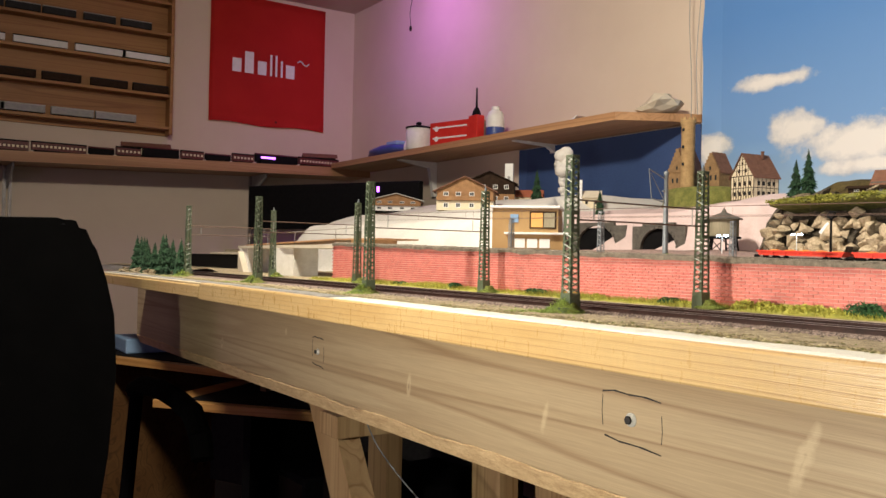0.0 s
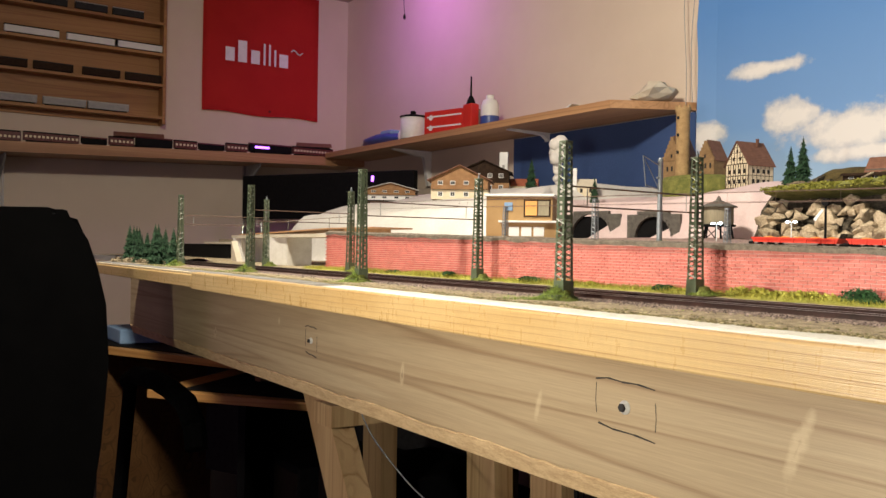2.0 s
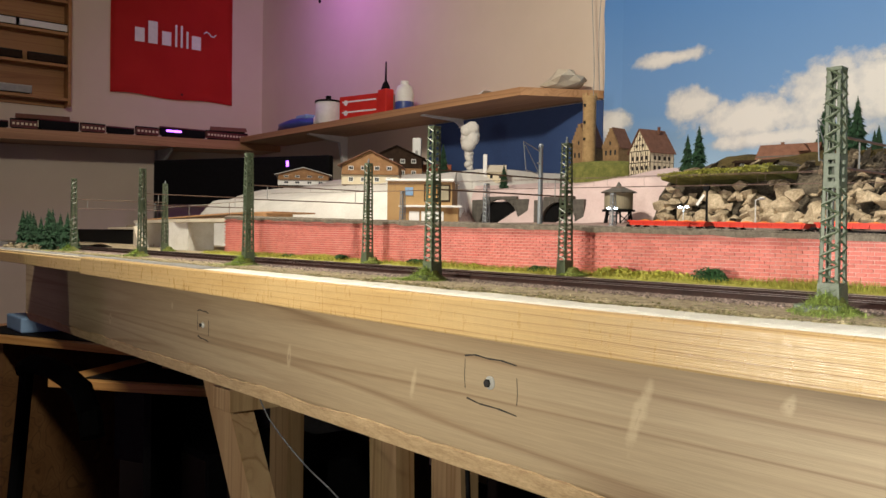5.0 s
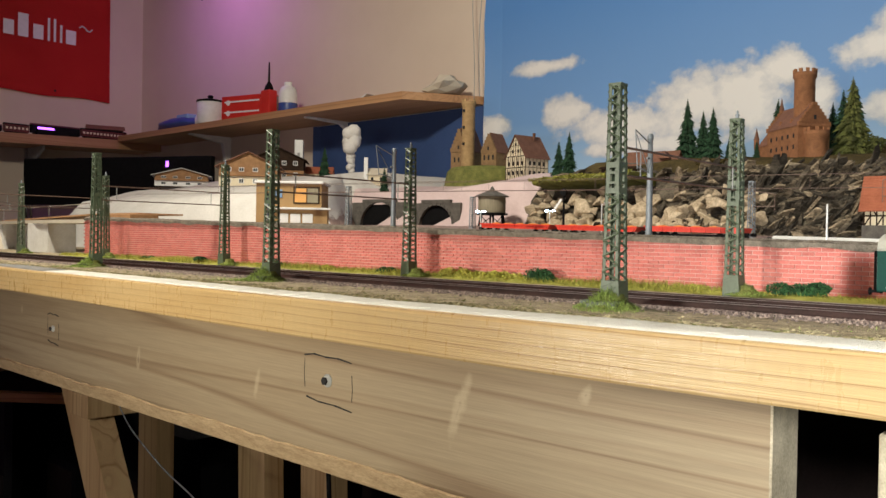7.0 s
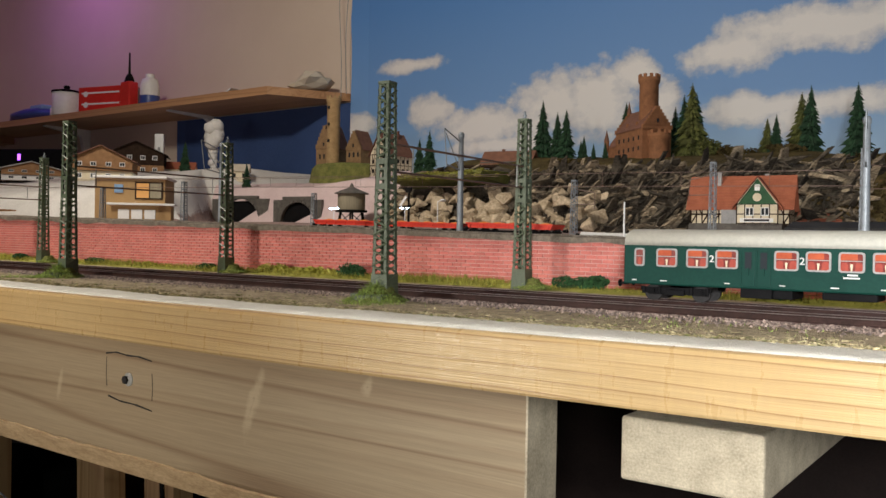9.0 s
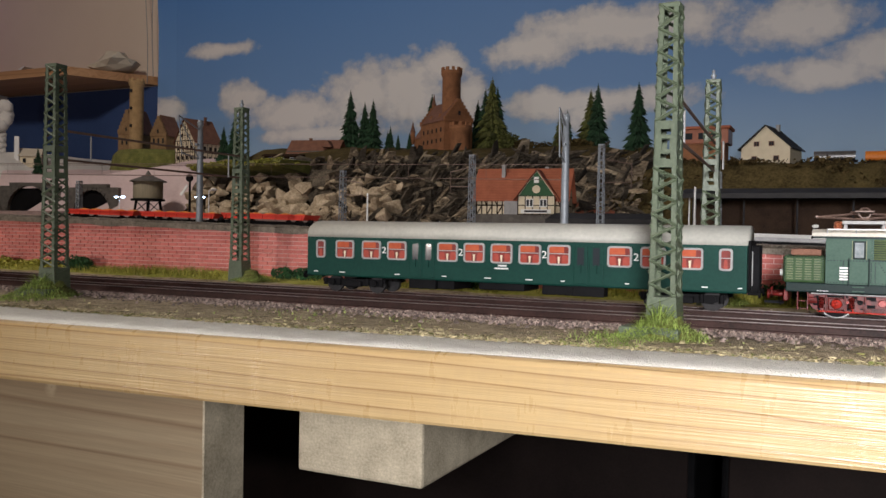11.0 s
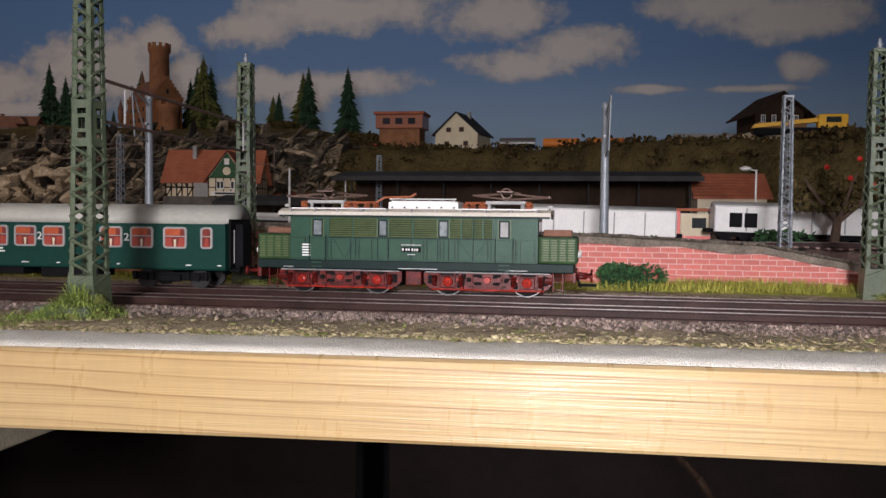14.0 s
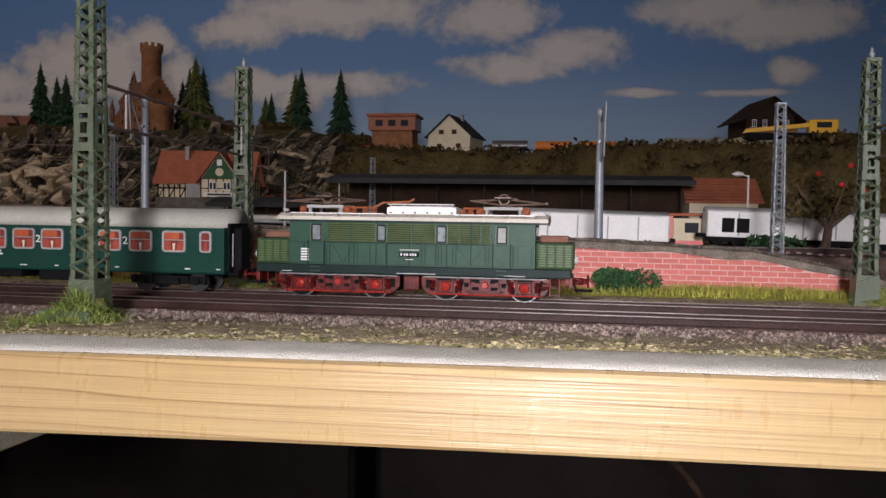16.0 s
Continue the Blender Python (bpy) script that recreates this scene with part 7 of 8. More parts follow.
# ---- trees and bushes ----
dark_tree = conifer(0.15, 0.033, 1, NEEDLE, "slim dark green model fir tree on the plateau")
pale_tree = conifer(0.15, 0.042, 2, NEEDLE2, "broad olive green model fir tree on the plateau")
dark_tree.matrix_world = pose(-0.576, 2.95, relief(-0.576, 2.95) - 0.003)
dark_tree.scale = (1.2, 1.2, 1.2)
pale_tree.matrix_world = pose(-0.124, 2.95, relief(-0.124, 2.95) - 0.003)
pale_tree.scale = (1.36, 1.36, 1.36)
for i, (x, y, h) in enumerate(((-0.527, 2.95, 0.142), (-0.487, 2.93, 0.15), (-0.44, 2.95, 0.072), (-0.46, 2.97, 0.06), (-0.342, 3.02, 0.172), (-0.200, 3.03, 0.155), (-0.160, 2.99, 0.18), (-0.140, 3.03, 0.19), (0.288, 2.9, 0.178), (0.185, 2.9, 0.165), (0.106, 2.9, 0.098), (-0.853, 2.76, 0.150), (-0.890, 2.76, 0.120), (-1.932, 2.70, 0.118), (-1.617, 2.72, 0.098), (0.04, 3.05, 0.06), (-0.33, 2.86, 0.05), (-0.36, 2.85, 0.045), (1.55, 2.5, 0.12), (1.7, 2.6, 0.14))):
    place_copy(dark_tree, (x, y, relief(x, y) - 0.003), h / 0.15, i * 47)
place_copy(pale_tree, (0.071, 2.95, relief(0.071, 2.95) - 0.003), 0.64, 80)
place_copy(pale_tree, (0.150, 2.96, relief(0.150, 2.96) - 0.003), 1.04, 30)
for i in range(22):
    rnd = random.Random(60 + i)
    x, y = -1.46 + 0.30 * i / 21 + rnd.uniform(-0.015, 0.015), 1.135 + rnd.uniform(-0.022, 0.050)
    place_copy(dark_tree, (x, y, 1.1015), rnd.uniform(0.36, 0.58), i * 61)


def leafy_bush(place, rx, ry, rz, n, seed, material, label, size=0.0030, name="bush"):
    t = thing(name, place, label, "bush", "bushes")
    part("foliage", make(leaf_cloud, (0, 0, 0), rx, ry, rz, n, size, random.Random(seed), -0.001), material, t)
    return t


for i, (x, w, h) in enumerate(((0.923, 0.024, 0.016), (0.738, 0.034, 0.013), (0.523, 0.018, 0.015), (0.375, 0.026, 0.014), (0.131, 0.026, 0.014), (-0.085, 0.018, 0.008), (-0.305, 0.022, 0.008), (-0.49, 0.016, 0.009), (-0.64, 0.016, 0.008))):
    leafy_bush((x, 1.343, 1.104), w * 0.9, 0.012, h, 2600, 20 + i, BUSH, "dark green foam bush below the brick wall", 0.0013)
for i, x in enumerate((0.005, 0.030, 0.055, 0.078, 0.100, -0.06, -0.20, 0.29, 0.62)):
    leafy_bush((x, 1.347, 1.1035), 0.016 if i < 5 else 0.014, 0.010, (0.0105, 0.012, 0.0095, 0.011, 0.008, 0.006, 0.006, 0.006, 0.007)[i], 900, 140 + i, GRASSY, "yellow green moss clump at the wall foot", 0.0014)
for i, (x, y, s) in enumerate(((0.63, 1.46, 0.010), (0.86, 1.455, 0.012), (0.94, 1.45, 0.010), (0.02, 1.46, 0.008))):
    leafy_bush((x, y, yard_z(x, y)), s * 1.6, s, s, 320, 40 + i, BUSH, "low green bush in the yard ballast", 0.0018)
for i, (x, y, rx, rz, m) in enumerate(((-0.05, 2.95, 0.04, 0.035, OLIVE), (0.02, 2.88, 0.055, 0.022, OLIVE), (0.14, 2.85, 0.05, 0.02, OLIVE), (0.34, 2.84, 0.05, 0.02, OLIVE), (0.95, 2.62, 0.07, 0.022, OLIVE), (1.05, 2.55, 0.08, 0.03, OLIVE), (-0.06, 2.93, 0.030, 0.055, NEEDLE2), (1.30, 2.15, 0.07, 0.02, OLIVE), (0.42, 2.80, 0.05, 0.014, OLIVE), (-0.42, 2.80, 0.05, 0.014, OLIVE))):
    leafy_bush((x, y, relief(x, y)), rx, 0.03, rz, 1100, 70 + i, m, "olive brown foam shrubs on the plateau edge", 0.0034)


def fruit_tree(place):
    t = thing("apple_tree", place, "small dark fruit tree with red apples in the yard", "tree")
    rnd = random.Random(9)
    def trunk(bm):
        tube(bm, (0, 0, -0.003), (0.003, 0, 0.022), 0.004, 0.003, 8)
        for k in range(9):
            a = math.tau * k / 9 + rnd.random()
            tube(bm, (0.003, 0, 0.020), (0.003 + math.cos(a) * 0.026, math.sin(a) * 0.02, 0.040 + rnd.random() * 0.022), 0.0020, 0.0007, 6)
    part("trunk", make(trunk), BARK, t)
    part("crown", make(leaf_cloud, (0.003, 0, 0.030), 0.042, 0.03, 0.040, 700, 0.0028, rnd), OLIVE, t)
    part("crown_tuft", make(leaf_cloud, (-0.036, 0, 0.004), 0.024, 0.02, 0.012, 380, 0.0026, rnd), BUSH, t)
    for x, z in ((0.004, 0.052), (0.020, 0.047), (-0.012, 0.060), (0.010, 0.066), (0.028, 0.058)):
        part("apple", make(lambda bm: bmesh.ops.create_icosphere(bm, subdivisions=1, radius=0.0022, matrix=Matrix.Translation((x, -0.026, z)))), TOOLRED, t)


fruit_tree((1.078, 1.50, yard_z(1.078, 1.50)))


# ---- rocks ----
def boulder(place, size, seed, material=None):
    """An angular block."""
    rnd = random.Random(seed)
    bm = bmesh.new()
    for _ in range(9):
        d = Vector((rnd.gauss(0, 1), rnd.gauss(0, 1), rnd.gauss(0, 1))).normalized() * rnd.uniform(0.8, 1.2)
        bm.verts.new((d.x * size * 1.15, d.y * size, d.z * size * 0.8))
    bmesh.ops.convex_hull(bm, input=list(bm.verts))
    loose = [v for v in bm.verts if not v.link_faces]
    bmesh.ops.delete(bm, geom=loose, context="VERTS")
    bmesh.ops.bevel(bm, geom=list(bm.edges), offset=size * 0.06, segments=1, affect="EDGES")
    ob = solid("boulder", bm, material or PALEROCK, "pale angular rock at the cliff foot", "rock", "boulders")
    ob.matrix_world = pose(*place, rnd.uniform(-20, 20), rnd.uniform(-20, 20), rnd.uniform(0, 360))
    return ob


rnd = random.Random(33)
for k in range(112):
    f = k / 111
    x = -0.87 + 0.75 * f + rnd.uniform(-0.015, 0.02)
    up = rnd.random() ** 1.5
    y = cliff(x) - 0.035 + up * 0.05 + rnd.uniform(-0.012, 0.012)
    s = rnd.uniform(0.016, 0.038) * (1 - 0.30 * up)
    boulder((x, y, relief(x, cliff(x) - 0.06) + up * 0.098 + s * 0.15), s, 300 + k)


def signal_post(place):
    t = thing("railway_signal", place, "dark signal post with round disc and white arm", "signal")
    part("post", make(tube, (0, 0, -0.002), (0, 0, 0.070), 0.0022, 0.0018, 8), BLACKM, t)
    part("disc", make(lambda bm: tube(bm, (0, -0.003, 0.074), (0, 0.001, 0.074), 0.0065, 0.0065, 16)), BLACKM, t, "round black disc")
    part("arm", make(lambda bm: prism(bm, [(-0.020, 0.046), (-0.016, 0.043), (-0.002, 0.060), (-0.005, 0.063)], "y", -0.003, -0.0015)), WHITE, t, "white slanting arm")


signal_post((-0.268, 1.93, relief(-0.268, 1.93)))
low_house((-0.68, 2.77, relief(-0.68, 2.77) - 0.002), 20, 0.10, 0.06, 0.012, 0.006, TIMBER, TIMBER, "low dark shed on the plateau")


def rock_slabs(bm):
    """Slanting layers of dark rock over the cliff."""
    rnd = random.Random(12)
    for k in range(1000):
        x = rnd.uniform(-0.34, 0.40) if k > 90 else rnd.uniform(-0.88, -0.30)
        c = cliff(x)
        y = c + rnd.uniform(-0.04, 0.10)
        z = relief(x, y) + rnd.uniform(-0.006, 0.010)
        s = rnd.uniform(0.006, 0.021)
        m = pose(x, y - 0.006, z, rnd.uniform(-55, 40), -24 + rnd.uniform(-48, 48), rnd.uniform(-60, 60))
        vs = []
        for dz in (-1, 1):
            for k2 in range(6):
                a = math.tau * k2 / 6 + rnd.random() * 0.6
                r = rnd.uniform(0.6, 1.15)
                vs.append(bm.verts.new(m @ Vector((math.cos(a) * s * 2.1 * r, math.sin(a) * s * 0.75 * r, dz * s * rnd.uniform(0.07, 0.20)))))
        bm.faces.new(vs[:6][::-1])
        bm.faces.new(vs[6:])
        for k2 in range(6):
            bm.faces.new((vs[k2], vs[(k2 + 1) % 6], vs[6 + (k2 + 1) % 6], vs[6 + k2]))


solid("rock_layers", make(rock_slabs), ROCK, "slanting layers of dark grey brown rock", "rock", kind="stuff")


def turf_ledge(bm):
    """A turf shelf that juts out over the boulders."""
    xs = [-0.82 + 0.012 * i for i in range(32)]
    rows = []
    for x in xs:
        front = cliff(x) - 0.055 + 0.02 * noise.noise((x * 14, 1, 0)) + 0.012 * noise.noise((x * 40, 2, 0))
        top = 1.310 + 0.006 * noise.noise((x * 20, 3, 0))
        th = 0.011 + 0.005 * noise.noise((x * 30, 5, 0))
        rows.append([bm.verts.new(p) for p in ((x, front, top - th), (x, front - 0.006, top - th * 0.5), (x, front, top), (x, front + 0.05, top + 0.004), (x, cliff(x) + 0.11, top + 0.006), (x, cliff(x) + 0.11, top - 0.03), (x, front + 0.05, top - th - 0.006))])
    for a, b in zip(rows, rows[1:]):
        for i in range(7):
            bm.faces.new((a[i], b[i], b[(i + 1) % 7], a[(i + 1) % 7]))
    bm.faces.new(rows[0])
    bm.faces.new(rows[-1][::-1])


SCRUB = mat("hill_scrub", (0.020, 0.015, 0.007), (0.19, 0.135, 0.055), 160, 30, 0.95, vary=0.75, spec=0.1)


def hill_scrub(bm):
    """Matted clumps of dry growth over the olive hill."""
    rnd = random.Random(71)
    for k in range(520):
        x = rnd.uniform(0.30, 1.75)
        y = cliff(x) + rnd.random() ** 1.3 * 0.50
        r = rnd.uniform(0.010, 0.036)
        leaf_cloud(bm, (x, y, relief(x, y) - 0.003), r * 1.7, r, r * rnd.uniform(0.35, 0.8), 46, 0.0046, rnd, 0.0)


solid("hill_scrub", make(hill_scrub), SCRUB, "matted olive brown scrub over the hillside", "scrub", kind="stuff")


def ledge_grass(bm):
    rnd = random.Random(72)
    for k in range(190):
        x = -0.82 + 0.372 * rnd.random()
        y = cliff(x) - 0.060 + rnd.random() ** 2 * 0.12
        leaf_cloud(bm, (x, y, 1.308 + rnd.uniform(-0.010, 0.004) * (1 if y < cliff(x) - 0.03 else 0.2)), 0.014, 0.010, 0.007, 46, 0.0026, rnd, -0.006)


solid("ledge_grass", make(ledge_grass), WALLGRASS, "yellow green tufts hanging over the turf shelf", "grass", kind="stuff")
solid("turf_ledge", make(turf_ledge), GRASSMAT, "grassy turf shelf over the boulders", "turf ledge")


# ---- shelves, showcase and wall things ----
def left_shelf():
    t = thing("wall_shelf", (-4.598, 0, 0), "long brown wooden wall shelf carrying model trains", "shelf")
    def board(bm):
        v = []
        for y, z in ((-1.0, 1.535), (3.28, 1.66)):
            for x in (0.0, 0.30):
                for dz in (0.0, 0.055):
                    v.append(bm.verts.new((x, y, z + dz)))
        for f in ((0, 1, 3, 2), (4, 6, 7, 5), (0, 4, 5, 1), (2, 3, 7, 6), (1, 5, 7, 3), (0, 2, 6, 4)):
            bm.faces.new([v[i] for i in f])
    part("board", make(board), SHELF_Y, t)
    for y in (1.22, 2.6):
        z = 1.535 + 0.125 * (y + 1) / 4.28
        part("upright", make(box, 0.0, 0.02, y - 0.022, y - 0.006, 1.0, z), CHROME, t, "metal wall rail")
        part("upright", make(box, 0.0, 0.02, y + 0.006, y + 0.022, 1.0, z), CHROME, t)
        part("bracket", make(lambda bm: prism(bm, [(0.01, z - 0.12), (0.01, z), (0.24, z), (0.24, z - 0.02)], "y", y - 0.005, y + 0.005)), GREYM, t)


left_shelf()


def shelf_z(y):
    return 1.535 + 0.125 * (y + 1) / 4.28 + 0.0555


def back_shelf():
    t = thing("back_wall_shelf", (0, 3.298, 0), "beech shelf board on the back wall with brackets", "shelf")
    part("board", make(lambda bm: prism(bm, [(-4.29, -0.30), (-1.83, -0.30), (-1.66, 0.0), (-4.29, 0.0)], "z", 1.697, 1.728)), SHELF, t)
    for x, low in ((-3.55, 1.50), (-2.52, 1.655)):
        def br(bm):
            prism(bm, [(-0.02, low), (0.0, low), (0.0, 1.696), (-0.25, 1.696), (-0.25, 1.690), (-0.05, 1.682 if low > 1.6 else 1.66), (-0.02, low + 0.010)], "x", x - 0.014, x + 0.014)
        part("bracket", make(br), WHITE, t, "white shelf bracket")


back_shelf()


def wall_flag():
    t = thing("wall_flag", (-4.597, 2.695, 0), "red cloth banner with white company mark on the wall", "banner")
    def cloth(bm):
        rows = []
        for j in range(15):
            z = 1.965 + 0.80 * j / 14
            row = []
            for i in range(21):
                y = -0.385 + 0.77 * i / 20
                d = 0.006 + 0.005 * noise.noise((y * 4, z * 2, 3)) + (0.012 * (1 - j / 3) * (1 + math.sin(y * 17)) * 0.5 if j < 3 else 0)
                row.append(bm.verts.new((d, y, z + (0.006 * math.sin(i * 0.5) if j == 0 else 0))))
            rows.append(row)
        for a, b in zip(rows, rows[1:]):
            for i in range(20):
                bm.faces.new((a[i], a[i + 1], b[i + 1], b[i]))
        bmesh.ops.solidify(bm, geom=list(bm.faces), thickness=0.002)
    part("cloth", make(cloth), FLAGRED, t, smooth=True)
    # the mark as plain white bars of the same sizes
    for y, w, h in ((-0.215, 0.058, 0.085), (-0.135, 0.058, 0.135), (-0.050, 0.058, 0.085), (0.010, 0.014, 0.135), (0.045, 0.014, 0.135), (0.082, 0.014, 0.105), (0.140, 0.060, 0.085)):
        part("mark", make(box, 0.014, 0.0155, y - w / 2, y + w / 2, 2.285, 2.285 + h, 0.0005), WHITE, t)
    part("mark", make(lambda bm: [tube(bm, (0.0148, 0.190 + k * 0.016, 2.395 + 0.014 * math.sin(k * 1.3)), (0.0148, 0.190 + (k + 1) * 0.016, 2.395 + 0.014 * math.sin((k + 1) * 1.3)), 0.004, 0.004, 6) for k in range(5)]), WHITE, t)
    part("pin", make(lambda bm: tube(bm, (0.01, 0.05, 1.995), (0.018, 0.05, 1.995), 0.007, 0.006, 10)), DARKGREY, t)


wall_flag()


def showcase():
    t = thing("train_showcase", (-4.598, 0, 0), "pine wall showcase with rows of model wagons", "showcase")
    part("back_panel", make(box, 0.0, 0.008, -0.6, 2.07, 1.84, 2.78), CASEWOOD, t)
    part("side_panel", make(box, 0.008, 0.095, 2.052, 2.07, 1.84, 2.78, 0.001), CASEWOOD, t)
    for z in ROWS_Z:
        part("shelf_strip", make(box, 0.008, 0.09, -0.6, 2.052, z - 0.016, z, 0.001), CASEWOOD, t)


ROWS_Z = (1.886, 2.074, 2.253, 2.433, 2.615)
showcase()


def show_wagon(name, place, length, bodym, roofm, label, windows=False, tall=0.042):
    t = thing(name, place, label, "model wagon", "display wagons", 90)
    h = length / 2
    part("body", make(box, -h, h, -0.016, 0.016, 0.010, tall, 0.0015), bodym, t)
    part("roof", make(lambda bm: prism(bm, [(0.0165 * math.cos(math.pi * k / 6), tall - 0.001 + 0.009 * math.sin(math.pi * k / 6)) for k in range(7)], "x", -h, h)), roofm, t)
    part("underframe", make(box, -h * 0.9, h * 0.9, -0.012, 0.012, 0.003, 0.010), BLACKM, t)
    if windows:
        n = int(length / 0.02)
        for k in range(n):
            x = -h + 0.012 + (length - 0.024) * k / max(1, n - 1)
            part("window", make(box, x - 0.006, x + 0.006, -0.0172, -0.0158, 0.024, 0.036), CREAM, t)
    for x in (-0.7, 0.7):
        part("wheel_set", make(lambda bm: [tube(bm, (x * h + d, -0.010, 0.0045), (x * h + d, 0.010, 0.0045), 0.0045, 0.0045, 10) for d in (-0.01, 0.01)]), DARKGREY, t)


def fill_showcase():
    x = -4.598 + 0.055
    rows = ((ROWS_Z[3], (1.09, 1.27, 1.45, 1.66, 1.86), 0.17, DARKGREY, GREYM, "dark grey display wagon in the pine showcase"),
            (ROWS_Z[2], (1.05, 1.36, 1.67, 1.92), 0.27, WHITE, BLACKM, "long white display coach in the pine showcase"),
            (ROWS_Z[1], (1.05, 1.24, 1.47, 1.72, 1.95), 0.20, TIMBER, DARKGREY, "dark brown display wagon in the pine showcase"),
            (ROWS_Z[0], (1.08, 1.28, 1.53, 1.76), 0.22, GREYM, ROOFGREY, "silver display wagon in the pine showcase"),
            (ROWS_Z[4], (1.2, 1.5, 1.8), 0.24, DARKGREY, DARKGREY, "dark display wagon in the pine showcase"))
    for z, ys, l, b, r, label in rows:
        for y in ys:
            show_wagon("display_wagon", (x, y, z), l, b, r, label, False, 0.046)


fill_showcase()


def shelf_train():
    x = -4.36
    y = 1.02
    k = 0
    while y < 3.0:
        l = (0.27, 0.27, 0.13, 0.13, 0.20, 0.13, 0.15, 0.13)[k % 8]
        name, b, r, win = (("display_coach", MAROON, BLACKM, True), ("display_coach", MAROON, BLACKM, True), ("display_goods_wagon", BLACKM, MAROON, False), ("display_goods_wagon", MAROON, BLACKM, True))[0 if k < 1 else 1 if k < 2 else 2 + k % 2]
        show_wagon(name, (x, y + l / 2, shelf_z(y + l / 2)), l, b, r, "dark red and black model wagon on the wall shelf", win, (0.056, 0.050, 0.040, 0.050)[k % 4])
        y += l + 0.012
        k += 1


shelf_train()


def kiosk(place, turn, w):
    t = thing("shelf_hut", place, "small dark model station hut on the wall shelf", "model house", "shelf huts", turn)
    gable_shell(t, w, 0.06, 0.072, 0.018, TIMBER, ROOFBROWN, "x", 0.014, rows=4)
    for u in (-0.3, -0.1, 0.1, 0.3):
        window(t, "front", u * w, 0.040, w * 0.14, 0.036, w, 0.06, CREAM, CREAM)


kiosk((-4.42, 1.90, shelf_z(1.90)), 78, 0.24)
kiosk((-4.42, 2.98, shelf_z(2.98)), 72, 0.19)
led = thing("violet_led_strip", (-4.34, 2.60, shelf_z(2.60) - 0.002), "small glowing violet lamp on the wall shelf", "lamp")
part("glowing_strip", make(box, 0.0, 0.012, -0.045, 0.045, 0.034, 0.046, 0.003), VIOLETGLOW, led)
part("housing", make(box, -0.012, 0.014, -0.05, 0.05, 0.0, 0.034, 0.003), BLACKM, led)


# things on the back shelf
def tin_jar(place):
    t = thing("white_canister", place, "white metal canister with black lid and handle", "canister")
    part("can", make(lambda bm: lathe(bm, [(0.066, 0), (0.068, 0.004), (0.068, 0.112), (0.066, 0.116)], seg=28)), WHITE, t, smooth=True)
    part("lid", make(lambda bm: lathe(bm, [(0.071, 0.114), (0.071, 0.123), (0.030, 0.132), (0.012, 0.134), (0.016, 0.146), (0.010, 0.152)], seg=24)), BLACKM, t, "black lid")
    part("handle", make(box, -0.095, -0.068, -0.012, 0.012, 0.015, 0.100, 0.006), BLACKM, t)


tin_jar((-3.36, 3.06, 1.7285))


def tool_box(place, turn):
    t = thing("red_toolbox", place, "red cardboard tool box with white stripes", "box", turn=turn)
    part("carton", make(box, -0.150, 0.150, -0.06, 0.06, 0, 0.115, 0.002), TOOLRED, t)
    for z in (0.030, 0.082):
        part("stripe", make(box, -0.13, 0.10, -0.0615, -0.0598, z, z + 0.008), WHITE, t)
        part("stripe", make(lambda bm: tube(bm, (-0.105, -0.0612, z), (-0.105, -0.0600, z), 0.014, 0.014, 14)), WHITE, t)
    part("label_panel", make(box, 0.1502, 0.152, -0.055, 0.055, 0.030, 0.110), GREYM, t)


tool_box((-3.03, 3.10, 1.7285), 14)


def spray(place):
    t = thing("red_oil_can", place, "red oil can with long black spout", "oil can")
    part("can", make(box, -0.035, 0.035, -0.025, 0.025, 0, 0.120, 0.006), TOOLRED, t)
    part("collar", make(lambda bm: lathe(bm, [(0.024, 0.118), (0.018, 0.140), (0.009, 0.158)], seg=16)), BLACKM, t)
    part("spout", make(tube, (0, 0, 0.155), (0, 0, 0.255), 0.006, 0.0035, 10), BLACKM, t)


spray((-2.83, 3.06, 1.7285))


def plastic_bottle(place):
    t = thing("white_blue_bottle", place, "white plastic bottle with blue lower label", "bottle")
    part("bottle", make(lambda bm: lathe(bm, [(0.042, 0), (0.044, 0.004), (0.044, 0.100), (0.034, 0.128), (0.018, 0.136)], seg=22)), WHITE, t, smooth=True)
    part("label_band", make(lambda bm: lathe(bm, [(0.0445, 0.006), (0.0450, 0.008), (0.0450, 0.050), (0.0445, 0.052)], seg=22)), BLUEM, t, "blue label band", True)
    part("cap", make(lambda bm: lathe(bm, [(0.020, 0.135), (0.020, 0.152)], seg=16)), WHITE, t)


plastic_bottle((-2.73, 3.10, 1.7285))
small_bottle = thing("white_glue_bottle", (-3.47, 3.06, 1.7285), "small white glue bottle with pointed cap", "bottle")
part("bottle", make(lambda bm: lathe(bm, [(0.022, 0), (0.023, 0.04), (0.016, 0.055), (0.006, 0.085), (0.003, 0.095)], seg=16)), WHITE, small_bottle, smooth=True)


def blue_bag(place):
    t = thing("blue_bag", place, "flat dark blue cloth bag", "bag")
    def bag(bm):
        bmesh.ops.create_icosphere(bm, subdivisions=3, radius=1)
        for v in bm.verts:
            k = 1 + 0.12 * noise.noise(v.co * 2.2)
            v.co = Vector((v.co.x * 0.22 * k, v.co.y * 0.09 * k, max(0.0, 0.030 + v.co.z * 0.040 * k)))
    part("bag_body", make(bag), BLUEM, t, smooth=True)
    part("lighter_patch", make(box, 0.02, 0.14, -0.05, 0.03, 0.052, 0.078, 0.008), LIGHTBLUE, t)


